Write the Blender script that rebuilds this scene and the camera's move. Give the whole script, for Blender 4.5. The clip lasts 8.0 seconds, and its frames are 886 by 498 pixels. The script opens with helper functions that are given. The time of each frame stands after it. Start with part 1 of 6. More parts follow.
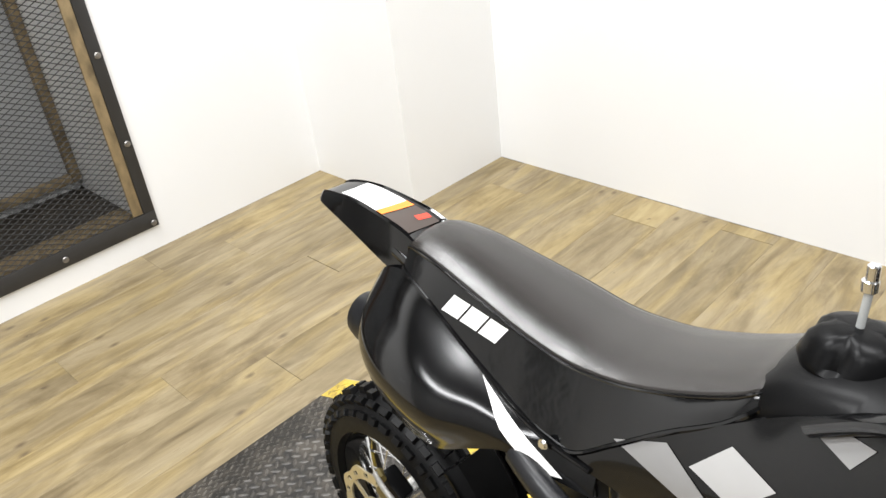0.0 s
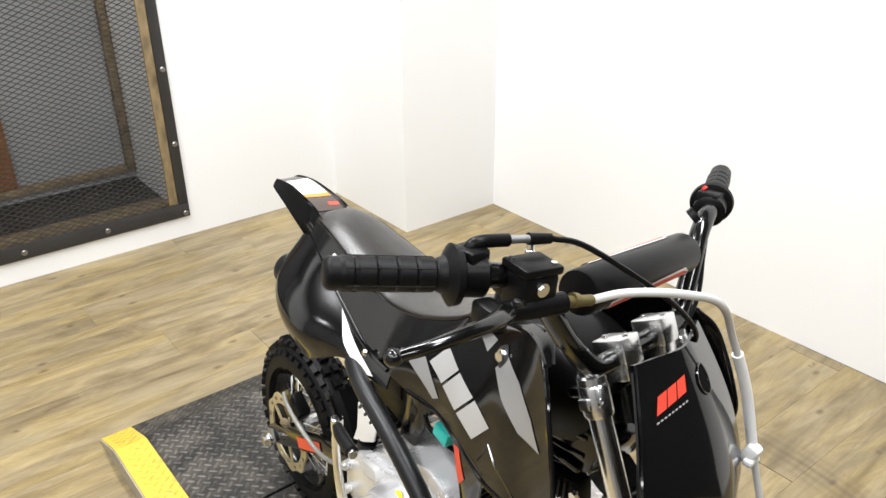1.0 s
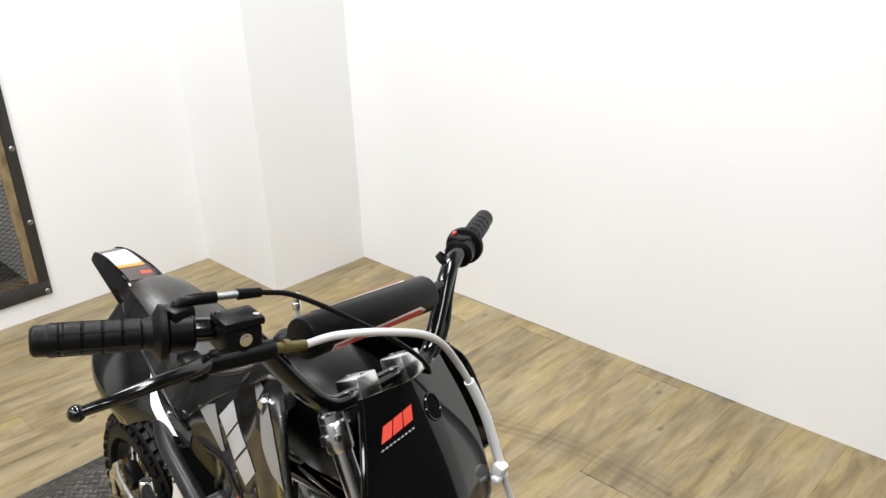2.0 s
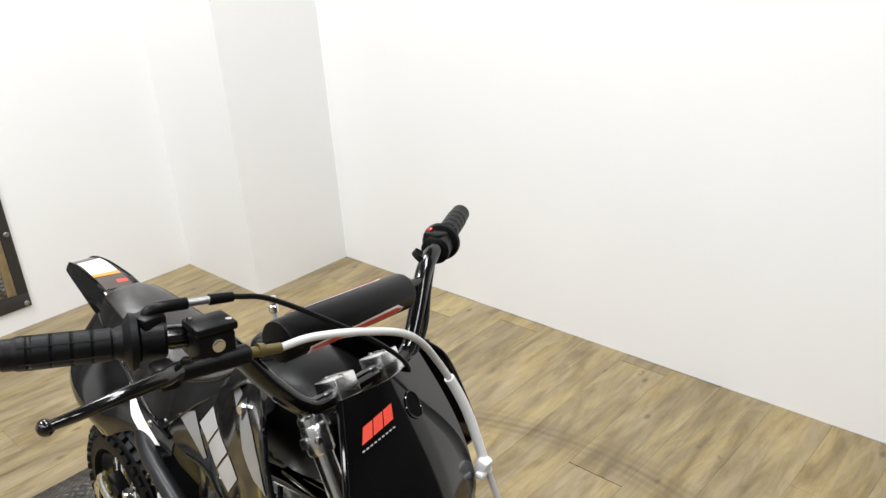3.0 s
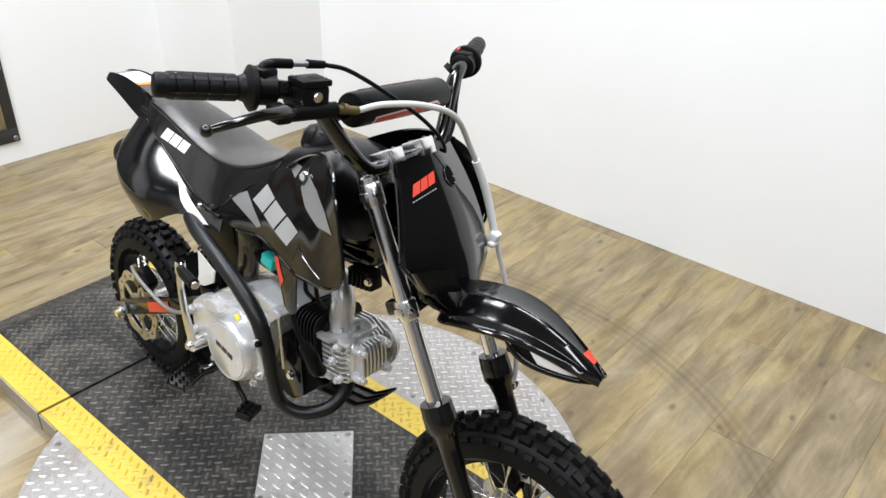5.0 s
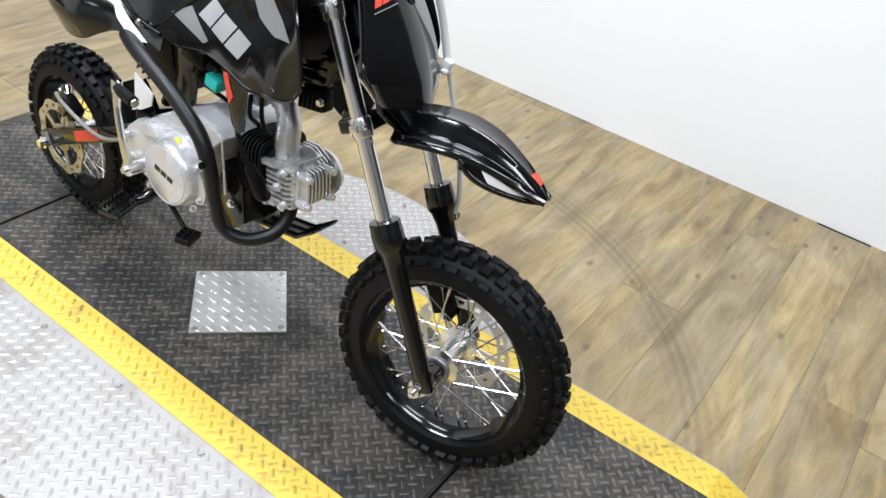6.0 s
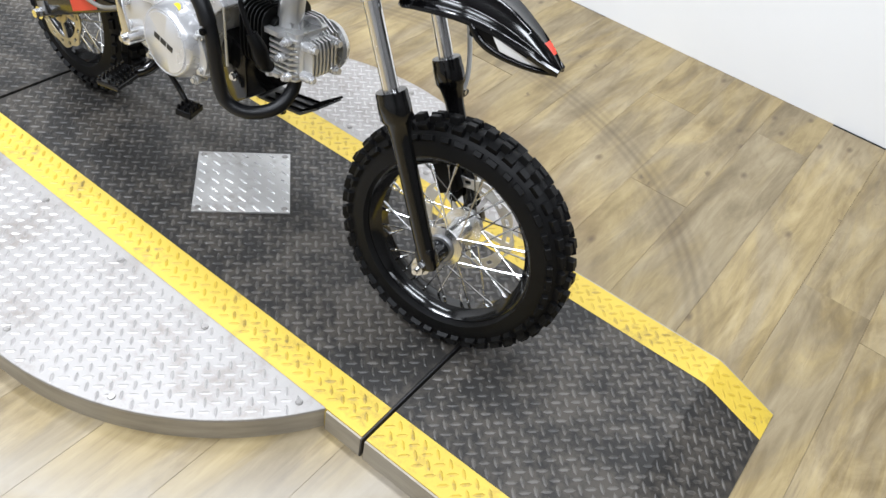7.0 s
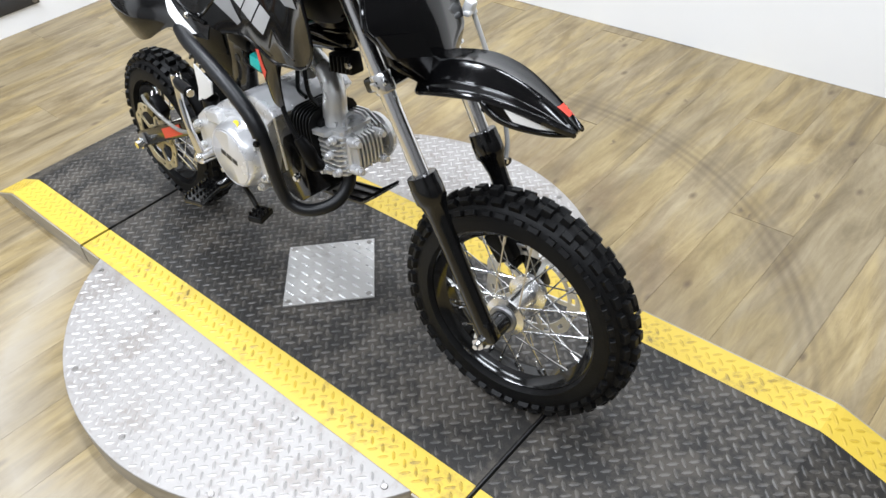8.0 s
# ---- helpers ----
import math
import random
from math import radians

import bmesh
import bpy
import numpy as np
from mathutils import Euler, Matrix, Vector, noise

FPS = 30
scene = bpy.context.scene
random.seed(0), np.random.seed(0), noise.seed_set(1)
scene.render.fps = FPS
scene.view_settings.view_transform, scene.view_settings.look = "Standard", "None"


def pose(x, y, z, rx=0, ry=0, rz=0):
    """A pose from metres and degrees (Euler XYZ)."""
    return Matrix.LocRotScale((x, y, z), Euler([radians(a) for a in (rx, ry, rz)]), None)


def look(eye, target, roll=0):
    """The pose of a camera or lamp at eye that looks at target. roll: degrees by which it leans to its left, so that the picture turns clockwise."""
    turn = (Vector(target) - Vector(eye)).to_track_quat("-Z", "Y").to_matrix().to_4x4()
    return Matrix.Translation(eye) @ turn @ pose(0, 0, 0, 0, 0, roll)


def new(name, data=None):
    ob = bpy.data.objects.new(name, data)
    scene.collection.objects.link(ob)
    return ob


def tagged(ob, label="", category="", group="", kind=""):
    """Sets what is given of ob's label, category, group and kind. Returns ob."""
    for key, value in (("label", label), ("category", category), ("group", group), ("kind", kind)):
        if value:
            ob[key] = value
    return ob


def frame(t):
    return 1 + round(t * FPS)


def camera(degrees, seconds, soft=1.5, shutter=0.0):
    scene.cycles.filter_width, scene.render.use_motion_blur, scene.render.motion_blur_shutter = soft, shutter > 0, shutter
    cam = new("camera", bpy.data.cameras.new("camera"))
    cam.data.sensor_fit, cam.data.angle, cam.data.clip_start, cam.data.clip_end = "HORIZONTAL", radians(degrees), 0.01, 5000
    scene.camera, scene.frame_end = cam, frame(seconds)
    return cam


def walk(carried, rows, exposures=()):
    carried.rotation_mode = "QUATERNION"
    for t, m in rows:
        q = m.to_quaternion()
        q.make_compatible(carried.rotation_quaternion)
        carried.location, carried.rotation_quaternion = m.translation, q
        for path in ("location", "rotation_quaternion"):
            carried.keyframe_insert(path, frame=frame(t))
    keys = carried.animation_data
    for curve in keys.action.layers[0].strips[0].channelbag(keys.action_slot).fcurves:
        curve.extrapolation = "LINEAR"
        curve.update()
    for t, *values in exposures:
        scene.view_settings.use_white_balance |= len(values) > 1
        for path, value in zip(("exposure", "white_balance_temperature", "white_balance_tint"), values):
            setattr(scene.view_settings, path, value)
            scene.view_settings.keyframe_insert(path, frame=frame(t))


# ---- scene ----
# Camera and walk
cam = camera(58.5, 8.0)
PATH = [
    (0, (0.22, -0.492, 1.123), (-1.054, 0.662, 0.1), -7.2),
    (0.5, (0.475, -0.625, 1.207), (-0.739, 0.64, 0.243), -3.2),
    (1, (0.675, -0.569, 1.203), (-0.733, 0.538, 0.315), -0.4),
    (1.5, (0.807, -0.516, 1.232), (-0.612, 0.664, 0.462), -1.7),
    (2, (0.855, -0.475, 1.232), (-0.455, 0.822, 0.457), -2.3),
    (2.2, (0.863, -0.46, 1.231), (-0.415, 0.872, 0.462), -3.6),
    (3.5, (0.857, -0.465, 1.225), (-0.43, 0.84, 0.425), -4.3),
    (4, (0.891, -0.476, 1.211), (-0.429, 0.764, 0.363), -3.7),
    (4.2, (0.904, -0.499, 1.202), (-0.441, 0.694, 0.324), -3.6),
    (5.3, (0.953, -0.785, 1.189), (-0.044, 0.601, 0.148), 4.5),
    (5.5, (0.955, -0.799, 1.174), (0.002, 0.609, 0.121), 5.6),
    (6, (0.951, -0.82, 1.124), (0.133, 0.548, -0.085), 9.4),
    (6.5, (0.958, -0.827, 1.084), (0.223, 0.473, -0.246), 11.8),
    (7, (0.966, -0.832, 1.07), (0.246, 0.428, -0.306), 11.6),
    (7.5, (0.994, -0.83, 1.086), (0.198, 0.409, -0.267), 6.9),
    (8, (1.077, -0.714, 1.1), (-0.016, 0.356, -0.189), -6.2),
]
walk(cam, [(t, look(eye, target, roll)) for t, eye, target, roll in PATH], [(0, -0.01, 6560, 10), (1.2, -0.01, 6560, 10), (2.0, -0.27, 6520, 10), (4.2, -0.31, 6520, 10), (5.3, -0.16, 6150, 10), (6.5, -0.06, 6050, 10), (8, -0.06, 6050, 10)])

# World and lamps
FLOOR_Z = -0.05
CEIL_Z = 2.75
world = bpy.data.worlds.new("world")
world.use_nodes = True
world.node_tree.nodes["Background"].inputs[0].default_value = (0.9, 0.95, 1.0, 1)
world.node_tree.nodes["Background"].inputs[1].default_value = 0.03
scene.world = world
scene.view_settings.exposure = 0.0

# the last four are unseen, added to streak the gloss and light the ramp
LAMPS = [(-1.1, 0.3, 44.0), (-0.9, -0.95, 62.0), (0.55, 0.3, 44.0), (0.9, -1.5, 32.0), (2.2, 0.2, 26.0), (2.3, -1.2, 26.0), (-0.7, -2.3, 28.0), (0.9, -2.6, 24.0)]
for lx, ly, watts in LAMPS:
    lamp = bpy.data.lights.new("panel_light", "AREA")
    lamp.shape, lamp.size, lamp.size_y, lamp.energy, lamp.color = "RECTANGLE", 1.16, 0.26, watts, (0.95, 0.965, 0.985)
    new("panel_light", lamp).matrix_world = pose(lx, ly, CEIL_Z - 0.075)


# Materials
def mat(name, base, rough=0.5, metal=0.0, var=0.12, scale=30.0, bump=0.0, bscale=200.0, coat=0.0, rvar=0.1, stretch=(1, 1, 1), spec=0.5):
    """A principled surface whose colour and gloss vary at two scales, with a fine relief."""
    m = bpy.data.materials.new(name)
    m.use_nodes = True
    nt = m.node_tree
    p = nt.nodes["Principled BSDF"]
    p.inputs["Metallic"].default_value = metal
    p.inputs["Specular IOR Level"].default_value = spec
    p.inputs["Coat Weight"].default_value = coat
    p.inputs["Coat Roughness"].default_value = 0.08
    tc = nt.nodes.new("ShaderNodeTexCoord")
    mp = nt.nodes.new("ShaderNodeMapping")
    mp.inputs["Scale"].default_value = stretch
    nt.links.new(tc.outputs["Object"], mp.inputs["Vector"])
    big = nt.nodes.new("ShaderNodeTexNoise")
    big.inputs["Scale"].default_value, big.inputs["Detail"].default_value = scale, 5
    fine = nt.nodes.new("ShaderNodeTexNoise")
    fine.inputs["Scale"].default_value, fine.inputs["Detail"].default_value = bscale, 3
    for n in (big, fine):
        nt.links.new(mp.outputs[0], n.inputs["Vector"])
    mix = nt.nodes.new("ShaderNodeMix")
    mix.data_type = "RGBA"
    mix.inputs["A"].default_value = (*[c * (1 - var) for c in base], 1)
    mix.inputs["B"].default_value = (*[min(1, c * (1 + var)) for c in base], 1)
    nt.links.new(big.outputs["Fac"], mix.inputs["Factor"])
    nt.links.new(mix.outputs["Result"], p.inputs["Base Color"])
    ramp = nt.nodes.new("ShaderNodeMapRange")
    ramp.inputs["To Min"].default_value, ramp.inputs["To Max"].default_value = rough * (1 - rvar), min(1, rough * (1 + rvar))
    nt.links.new(big.outputs["Fac"], ramp.inputs["Value"])
    nt.links.new(ramp.outputs["Result"], p.inputs["Roughness"])
    if bump:
        b = nt.nodes.new("ShaderNodeBump")
        b.inputs["Strength"].default_value, b.inputs["Distance"].default_value = bump, 0.001
        nt.links.new(fine.outputs["Fac"], b.inputs["Height"])
        nt.links.new(b.outputs[0], p.inputs["Normal"])
    return m


def math_node(nt, op, a, b=None, c=None):
    n = nt.nodes.new("ShaderNodeMath")
    n.operation = op
    for k, v in enumerate((a, b, c)):
        if v is None:
            continue
        if isinstance(v, (int, float)):
            n.inputs[k].default_value = v
        else:
            nt.links.new(v, n.inputs[k])
    return n.outputs[0]


def ramp_node(nt, fac, stops):
    n = nt.nodes.new("ShaderNodeValToRGB")
    el = n.color_ramp.elements
    while len(el) < len(stops):
        el.new(0.5)
    for e, (pos, col) in zip(el, stops):
        e.position, e.color = pos, (*col, 1)
    nt.links.new(fac, n.inputs[0])
    return n.outputs[0]


def mix_node(nt, fac, a, b, blend="MIX"):
    n = nt.nodes.new("ShaderNodeMix")
    n.data_type, n.blend_type = "RGBA", blend
    for key, v in (("Factor", fac), ("A", a), ("B", b)):
        if isinstance(v, (int, float)):
            n.inputs[key].default_value = v
        elif isinstance(v, tuple):
            n.inputs[key].default_value = (*v, 1)
        else:
            nt.links.new(v, n.inputs[key])
    return n.outputs["Result"]


def noise_node(nt, vec, scale, detail=5, rough=0.55, dist=0.0):
    n = nt.nodes.new("ShaderNodeTexNoise")
    n.inputs["Scale"].default_value, n.inputs["Detail"].default_value = scale, detail
    n.inputs["Roughness"].default_value, n.inputs["Distortion"].default_value = rough, dist
    nt.links.new(vec, n.inputs["Vector"])
    return n.outputs["Fac"]


def map_node(nt, vec, scale=(1, 1, 1), offset=None):
    n = nt.nodes.new("ShaderNodeMapping")
    n.inputs["Scale"].default_value = scale
    nt.links.new(vec, n.inputs["Vector"])
    if offset is not None:
        nt.links.new(offset, n.inputs["Location"])
    return n.outputs[0]


TABLE_X = 0.015  # the turntable's centre


def plank_material():
    """Oak-look vinyl planks: streaks along y, knots, a tone for each plank; rubber scuffs and wear in rings round the turntable."""
    m = bpy.data.materials.new("oak_vinyl")
    m.use_nodes = True
    nt = m.node_tree
    p = nt.nodes["Principled BSDF"]
    geo = nt.nodes.new("ShaderNodeNewGeometry")
    info = nt.nodes.new("ShaderNodeObjectInfo")
    comb = nt.nodes.new("ShaderNodeCombineXYZ")
    shift = math_node(nt, "MULTIPLY", info.outputs["Random"], 37.0)
    for k in range(3):
        nt.links.new(shift, comb.inputs[k])
    vec = map_node(nt, geo.outputs["Position"], (1, 1, 1), comb.outputs[0])
    streak = noise_node(nt, map_node(nt, vec, (30, 4.2, 1)), 1.0, 7, 0.62, 0.8)
    cloud = noise_node(nt, map_node(nt, vec, (11, 3.0, 1)), 1.0, 6, 0.66, 1.0)
    fine = noise_node(nt, map_node(nt, vec, (190, 9, 1)), 1.0, 4, 0.6)
    both = math_node(nt, "ADD", math_node(nt, "MULTIPLY", streak, 0.5), math_node(nt, "MULTIPLY", cloud, 0.5))
    hue = noise_node(nt, map_node(nt, vec, (8.5, 1.5, 1)), 1.0, 5, 0.62, 0.9)
    ochre = ramp_node(nt, both, [(0.30, (0.120, 0.083, 0.034)), (0.42, (0.212, 0.156, 0.068)), (0.54, (0.305, 0.234, 0.112)), (0.68, (0.395, 0.315, 0.165))])
    ashen = ramp_node(nt, both, [(0.30, (0.098, 0.069, 0.034)), (0.42, (0.172, 0.131, 0.070)), (0.54, (0.250, 0.198, 0.114)), (0.68, (0.335, 0.274, 0.168))])
    part_hue = nt.nodes.new("ShaderNodeMapRange")
    part_hue.inputs["From Min"].default_value, part_hue.inputs["From Max"].default_value = 0.42, 0.56
    nt.links.new(hue, part_hue.inputs["Value"])
    col = mix_node(nt, part_hue.outputs[0], ochre, ashen)
    tone = math_node(nt, "MULTIPLY_ADD", info.outputs["Random"], 0.18, 0.91)
    tcol = nt.nodes.new("ShaderNodeCombineXYZ")
    for k in range(3):
        nt.links.new(tone, tcol.inputs[k])
    col = mix_node(nt, 1.0, col, tcol.outputs[0], "MULTIPLY")
    col = mix_node(nt, math_node(nt, "MULTIPLY", math_node(nt, "GREATER_THAN", fine, 0.62), 0.25), col, (0.16, 0.11, 0.06))
    # knots
    vor = nt.nodes.new("ShaderNodeTexVoronoi")
    vor.voronoi_dimensions = "2D"
    vor.inputs["Scale"].default_value = 1.0
    nt.links.new(map_node(nt, vec, (8.5, 4.5, 1)), vor.inputs["Vector"])
    knot = nt.nodes.new("ShaderNodeMapRange")
    knot.inputs["From Min"].default_value, knot.inputs["From Max"].default_value = 0.085, 0.02
    nt.links.new(vor.outputs["Distance"], knot.inputs["Value"])
    knotf = math_node(nt, "MULTIPLY", knot.outputs[0], math_node(nt, "GREATER_THAN", noise_node(nt, map_node(nt, vec, (4, 4, 1)), 1.0), 0.53))
    col = mix_node(nt, math_node(nt, "MULTIPLY", knotf, 0.75), col, (0.09, 0.06, 0.035))
    # rings of wear round the turntable
    sep = nt.nodes.new("ShaderNodeSeparateXYZ")
    nt.links.new(geo.outputs["Position"], sep.inputs[0])
    dx = math_node(nt, "SUBTRACT", sep.outputs[0], TABLE_X)
    rad = math_node(nt, "SQRT", math_node(nt, "ADD", math_node(nt, "MULTIPLY", dx, dx), math_node(nt, "MULTIPLY", sep.outputs[1], sep.outputs[1])))
    wob = noise_node(nt, map_node(nt, geo.outputs["Position"], (5, 5, 1)), 1.0, 5)
    radw = math_node(nt, "ADD", rad, math_node(nt, "MULTIPLY_ADD", wob, 0.05, -0.025))

    def band(centre, width):
        d = math_node(nt, "DIVIDE", math_node(nt, "ABSOLUTE", math_node(nt, "SUBTRACT", radw, centre)), width)
        return math_node(nt, "MAXIMUM", math_node(nt, "SUBTRACT", 1.0, d), 0.0)

    patch = noise_node(nt, map_node(nt, geo.outputs["Position"], (3.2, 3.2, 1)), 1.0, 6, 0.7)
    lines = math_node(nt, "MULTIPLY_ADD", math_node(nt, "SINE", math_node(nt, "MULTIPLY", rad, 260.0)), 0.25, 0.75)
    scuff = math_node(nt, "MULTIPLY", band(0.945, 0.075), lines)
    side = nt.nodes.new("ShaderNodeMapRange")
    side.inputs["From Min"].default_value, side.inputs["From Max"].default_value = -0.2, 0.5
    nt.links.new(sep.outputs[1], side.inputs["Value"])
    scuff = math_node(nt, "MULTIPLY", math_node(nt, "MULTIPLY", scuff, side.outputs[0]), math_node(nt, "MULTIPLY", patch, 1.15))
    col = mix_node(nt, scuff, col, (0.085, 0.06, 0.035))
    worn = math_node(nt, "MULTIPLY", band(0.69, 0.10), math_node(nt, "MULTIPLY", patch, 1.4))
    worn = math_node(nt, "MULTIPLY", worn, math_node(nt, "SUBTRACT", 1.0, side.outputs[0]))
    # brown stain on the far side; dimmer lamplight is partly in its colour
    stain_and_dim = math_node(nt, "MULTIPLY", math_node(nt, "MULTIPLY", band(0.66, 0.13), side.outputs[0]), math_node(nt, "MULTIPLY", math_node(nt, "MAXIMUM", math_node(nt, "SUBTRACT", patch, 0.38), 0.0), 3.2))
    col = mix_node(nt, stain_and_dim, col, (0.125, 0.072, 0.028))
    col = mix_node(nt, worn, col, (0.36, 0.325, 0.27))
    nt.links.new(col, p.inputs["Base Color"])
    rg = nt.nodes.new("ShaderNodeMapRange")
    rg.inputs["To Min"].default_value, rg.inputs["To Max"].default_value = 0.38, 0.6
    nt.links.new(cloud, rg.inputs["Value"])
    nt.links.new(rg.outputs[0], p.inputs["Roughness"])
    b = nt.nodes.new("ShaderNodeBump")
    b.inputs["Strength"].default_value, b.inputs["Distance"].default_value = 0.25, 0.001
    nt.links.new(math_node(nt, "ADD", fine, streak), b.inputs["Height"])
    nt.links.new(b.outputs[0], p.inputs["Normal"])
    return m


def plate_material(name, base, rough, metal, wear, wear_col, wear_metal=0.0, amount=0.5, spec=0.5):
    """Painted or bare tread plate with worn and dirty patches."""
    m = mat(name, base, rough, metal, 0.1, 9.0, 0.15, 260.0, spec=spec)
    nt = m.node_tree
    p = nt.nodes["Principled BSDF"]
    src = p.inputs["Base Color"].links[0].from_socket
    geo = nt.nodes.new("ShaderNodeNewGeometry")
    n1 = noise_node(nt, map_node(nt, geo.outputs["Position"], (7, 7, 7)), 1.0, 8, 0.72, 0.5)
    n2 = noise_node(nt, map_node(nt, geo.outputs["Position"], (55, 55, 55)), 1.0, 4, 0.65)
    f = nt.nodes.new("ShaderNodeMapRange")
    f.inputs["From Min"].default_value, f.inputs["From Max"].default_value = wear, wear + 0.12
    nt.links.new(math_node(nt, "ADD", math_node(nt, "MULTIPLY", n1, 0.65), math_node(nt, "MULTIPLY", n2, 0.35)), f.inputs["Value"])
    fac = math_node(nt, "MULTIPLY", f.outputs[0], amount)
    nt.links.new(mix_node(nt, fac, src, wear_col), p.inputs["Base Color"])
    return m


OAK = plank_material()
WALL = mat("white_wall_paint", (0.80, 0.80, 0.795), 0.6, 0, 0.025, 2.0, 0.25, 160.0)
CEIL = mat("unseen_dark_ceiling", (0.085, 0.085, 0.087), 0.8, 0, 0.1, 3.0, 0.2, 90.0)
# tones of the unseen walls, set low so gloss blacks reflect dark
DARK_WALL = mat("unseen_charcoal_wall", (0.07, 0.069, 0.068), 0.7, 0, 0.08, 2.0, 0.2, 120.0)
GREY_WALL = mat("unseen_grey_wall", (0.22, 0.22, 0.218), 0.6, 0, 0.04, 2.0, 0.2, 120.0)
SILVER_PLATE = plate_material("bare_tread_plate", (0.345, 0.328, 0.312), 0.46, 0.30, 0.50, (0.22, 0.19, 0.165), 0.5, 0.7)
BLACK_PLATE = plate_material("black_tread_paint", (0.0225, 0.0212, 0.0195), 0.50, 0.0, 0.46, (0.078, 0.068, 0.056), 0.3, 0.8, 0.28)
# worn lug paint, its base lifted to carry the lugs' highlights
BLACK_LUG = plate_material("black_tread_paint_lug", (0.033, 0.031, 0.0285), 0.38, 0.0, 0.44, (0.120, 0.109, 0.095), 0.5, 0.85, 0.4)
COVER_STEEL = plate_material("dull_cover_steel", (0.46, 0.45, 0.435), 0.44, 0.4, 0.50, (0.24, 0.215, 0.19), 0.5, 0.6)
# lug tone above the bare plate: glints put into the colour
SILVER_LUG = plate_material("pale_tread_lug", (0.43, 0.41, 0.395), 0.36, 0.40, 0.52, (0.28, 0.25, 0.225), 0.5, 0.6)
YELLOW_PLATE = plate_material("yellow_tread_paint", (0.59, 0.425, 0.055), 0.42, 0.0, 0.52, (0.27, 0.19, 0.045), 0.0, 0.8)
YELLOW_LUG = plate_material("yellow_tread_paint_lug", (0.50, 0.345, 0.032), 0.40, 0.0, 0.50, (0.13, 0.10, 0.045), 0.0, 0.85)
# worn edge steel with the floor's brown reflection put into its colour
EDGE = mat("plate_edge_steel", (0.33, 0.295, 0.235), 0.45, 0.15, 0.45, 12.0, 0.2, 120.0, 0, 0.2, (1, 1, 6))
GAP = mat("dark_gap", (0.004, 0.004, 0.004), 0.9, spec=0.05)
SCREW = mat("zinc_screw", (0.30, 0.285, 0.27), 0.35, 0.9)
STEEL_BLACK = mat("black_steel_angle", (0.026, 0.025, 0.025), 0.45, 0.0, 0.3, 20, 0.2, 150)
MESH = mat("raw_expanded_steel", (0.042, 0.041, 0.040), 0.48, 0.4, 0.3, 20)
STUD = mat("stained_pine_stud", (0.21, 0.155, 0.082), 0.6, 0, 1.2, 9.0, 0.4, 60, 0, 0.1, (4, 4, 2.0))
PANE = mat("dusty_grey_pane", (0.34, 0.347, 0.350), 0.35, 0, 0.3, 2.0)
DARK_SILL = mat("dark_brown_sill", (0.030, 0.024, 0.017), 0.6, 0, 0.8, 8.0, 0.3, 60)
BOARD = mat("orange_brown_board", (0.24, 0.10, 0.03), 0.55, 0, 0.35, 3.0, 0.3, 50, 0, 0.1, (6, 6, 1))
LAMP_WHITE = mat("lamp_housing_white", (0.8, 0.8, 0.8), 0.5)

GLOSS = mat("gloss_black_plastic", (0.0025, 0.0025, 0.0027), 0.085, 0, 0.2, 14, 0.02, 90, 0.0, 0.35, (1, 1, 1), 0.42)
COVER_GLOSS = mat("soft_gloss_black_plastic", (0.002, 0.002, 0.0022), 0.13, 0, 0.2, 14, 0.02, 90, 0.0, 0.3, (1, 1, 1), 0.62)
SATIN = mat("satin_black_plastic", (0.004, 0.004, 0.0042), 0.34, 0, 0.2, 20, 0.1, 400, spec=0.13)
RUBBER = mat("tyre_rubber", (0.0048, 0.0048, 0.0050), 0.46, 0, 0.3, 25, 0.35, 260, spec=0.18)
GRIP_RUBBER = mat("grip_rubber", (0.0035, 0.0036, 0.0040), 0.45, 0, 0.15, 40, 0.2, 500, spec=0.16)
VINYL = mat("seat_vinyl", (0.015, 0.0128, 0.0112), 0.24, 0, 0.15, 9, 0.22, 900, spec=0.7)
VINYL_SIDE = mat("seat_side_vinyl", (0.003, 0.0031, 0.0034), 0.13, 0, 0.25, 12, 0.45, 26, spec=0.55)
CHROME = mat("chrome", (0.90, 0.90, 0.90), 0.10, 1.0, 0.05, 10)
FORK_CHROME = mat("hard_chrome_tube", (0.93, 0.93, 0.94), 0.20, 1.0, 0.04, 10)
POLISHED = mat("polished_cast_alloy", (0.86, 0.86, 0.86), 0.24, 1.0, 0.08, 24, 0.15, 300)
ALU = mat("cast_aluminium", (0.68, 0.68, 0.675), 0.28, 0.7, 0.12, 24, 0.5, 420)
ALU_SMOOTH = mat("silver_painted_case", (0.72, 0.72, 0.73), 0.27, 0.5, 0.06, 18, 0.2, 500)
ALU_DARK = mat("grey_cast_metal", (0.30, 0.30, 0.305), 0.42, 0.8, 0.2, 30, 0.5, 420)
BLACK_PAINT = mat("black_gloss_paint", (0.003, 0.003, 0.003), 0.13, 0, 0.2, 20, 0.05, 200, 0.0, 0.2, (1, 1, 1), 0.6)
BLACK_PIPE = mat("matt_black_exhaust_paint", (0.007, 0.0073, 0.0083), 0.36, 0.0, 0.2, 14, 0.15, 300, spec=0.32)
BLACK_CYL = mat("black_cylinder_paint", (0.004, 0.004, 0.004), 0.45, spec=0.25)
BASH_STEEL = mat("grey_worn_bash_steel", (0.045, 0.044, 0.043), 0.34, 0.2, 0.3, 24, 0.2, 200)
SPOKE = mat("zinc_spoke", (0.78, 0.78, 0.78), 0.18, 1.0)
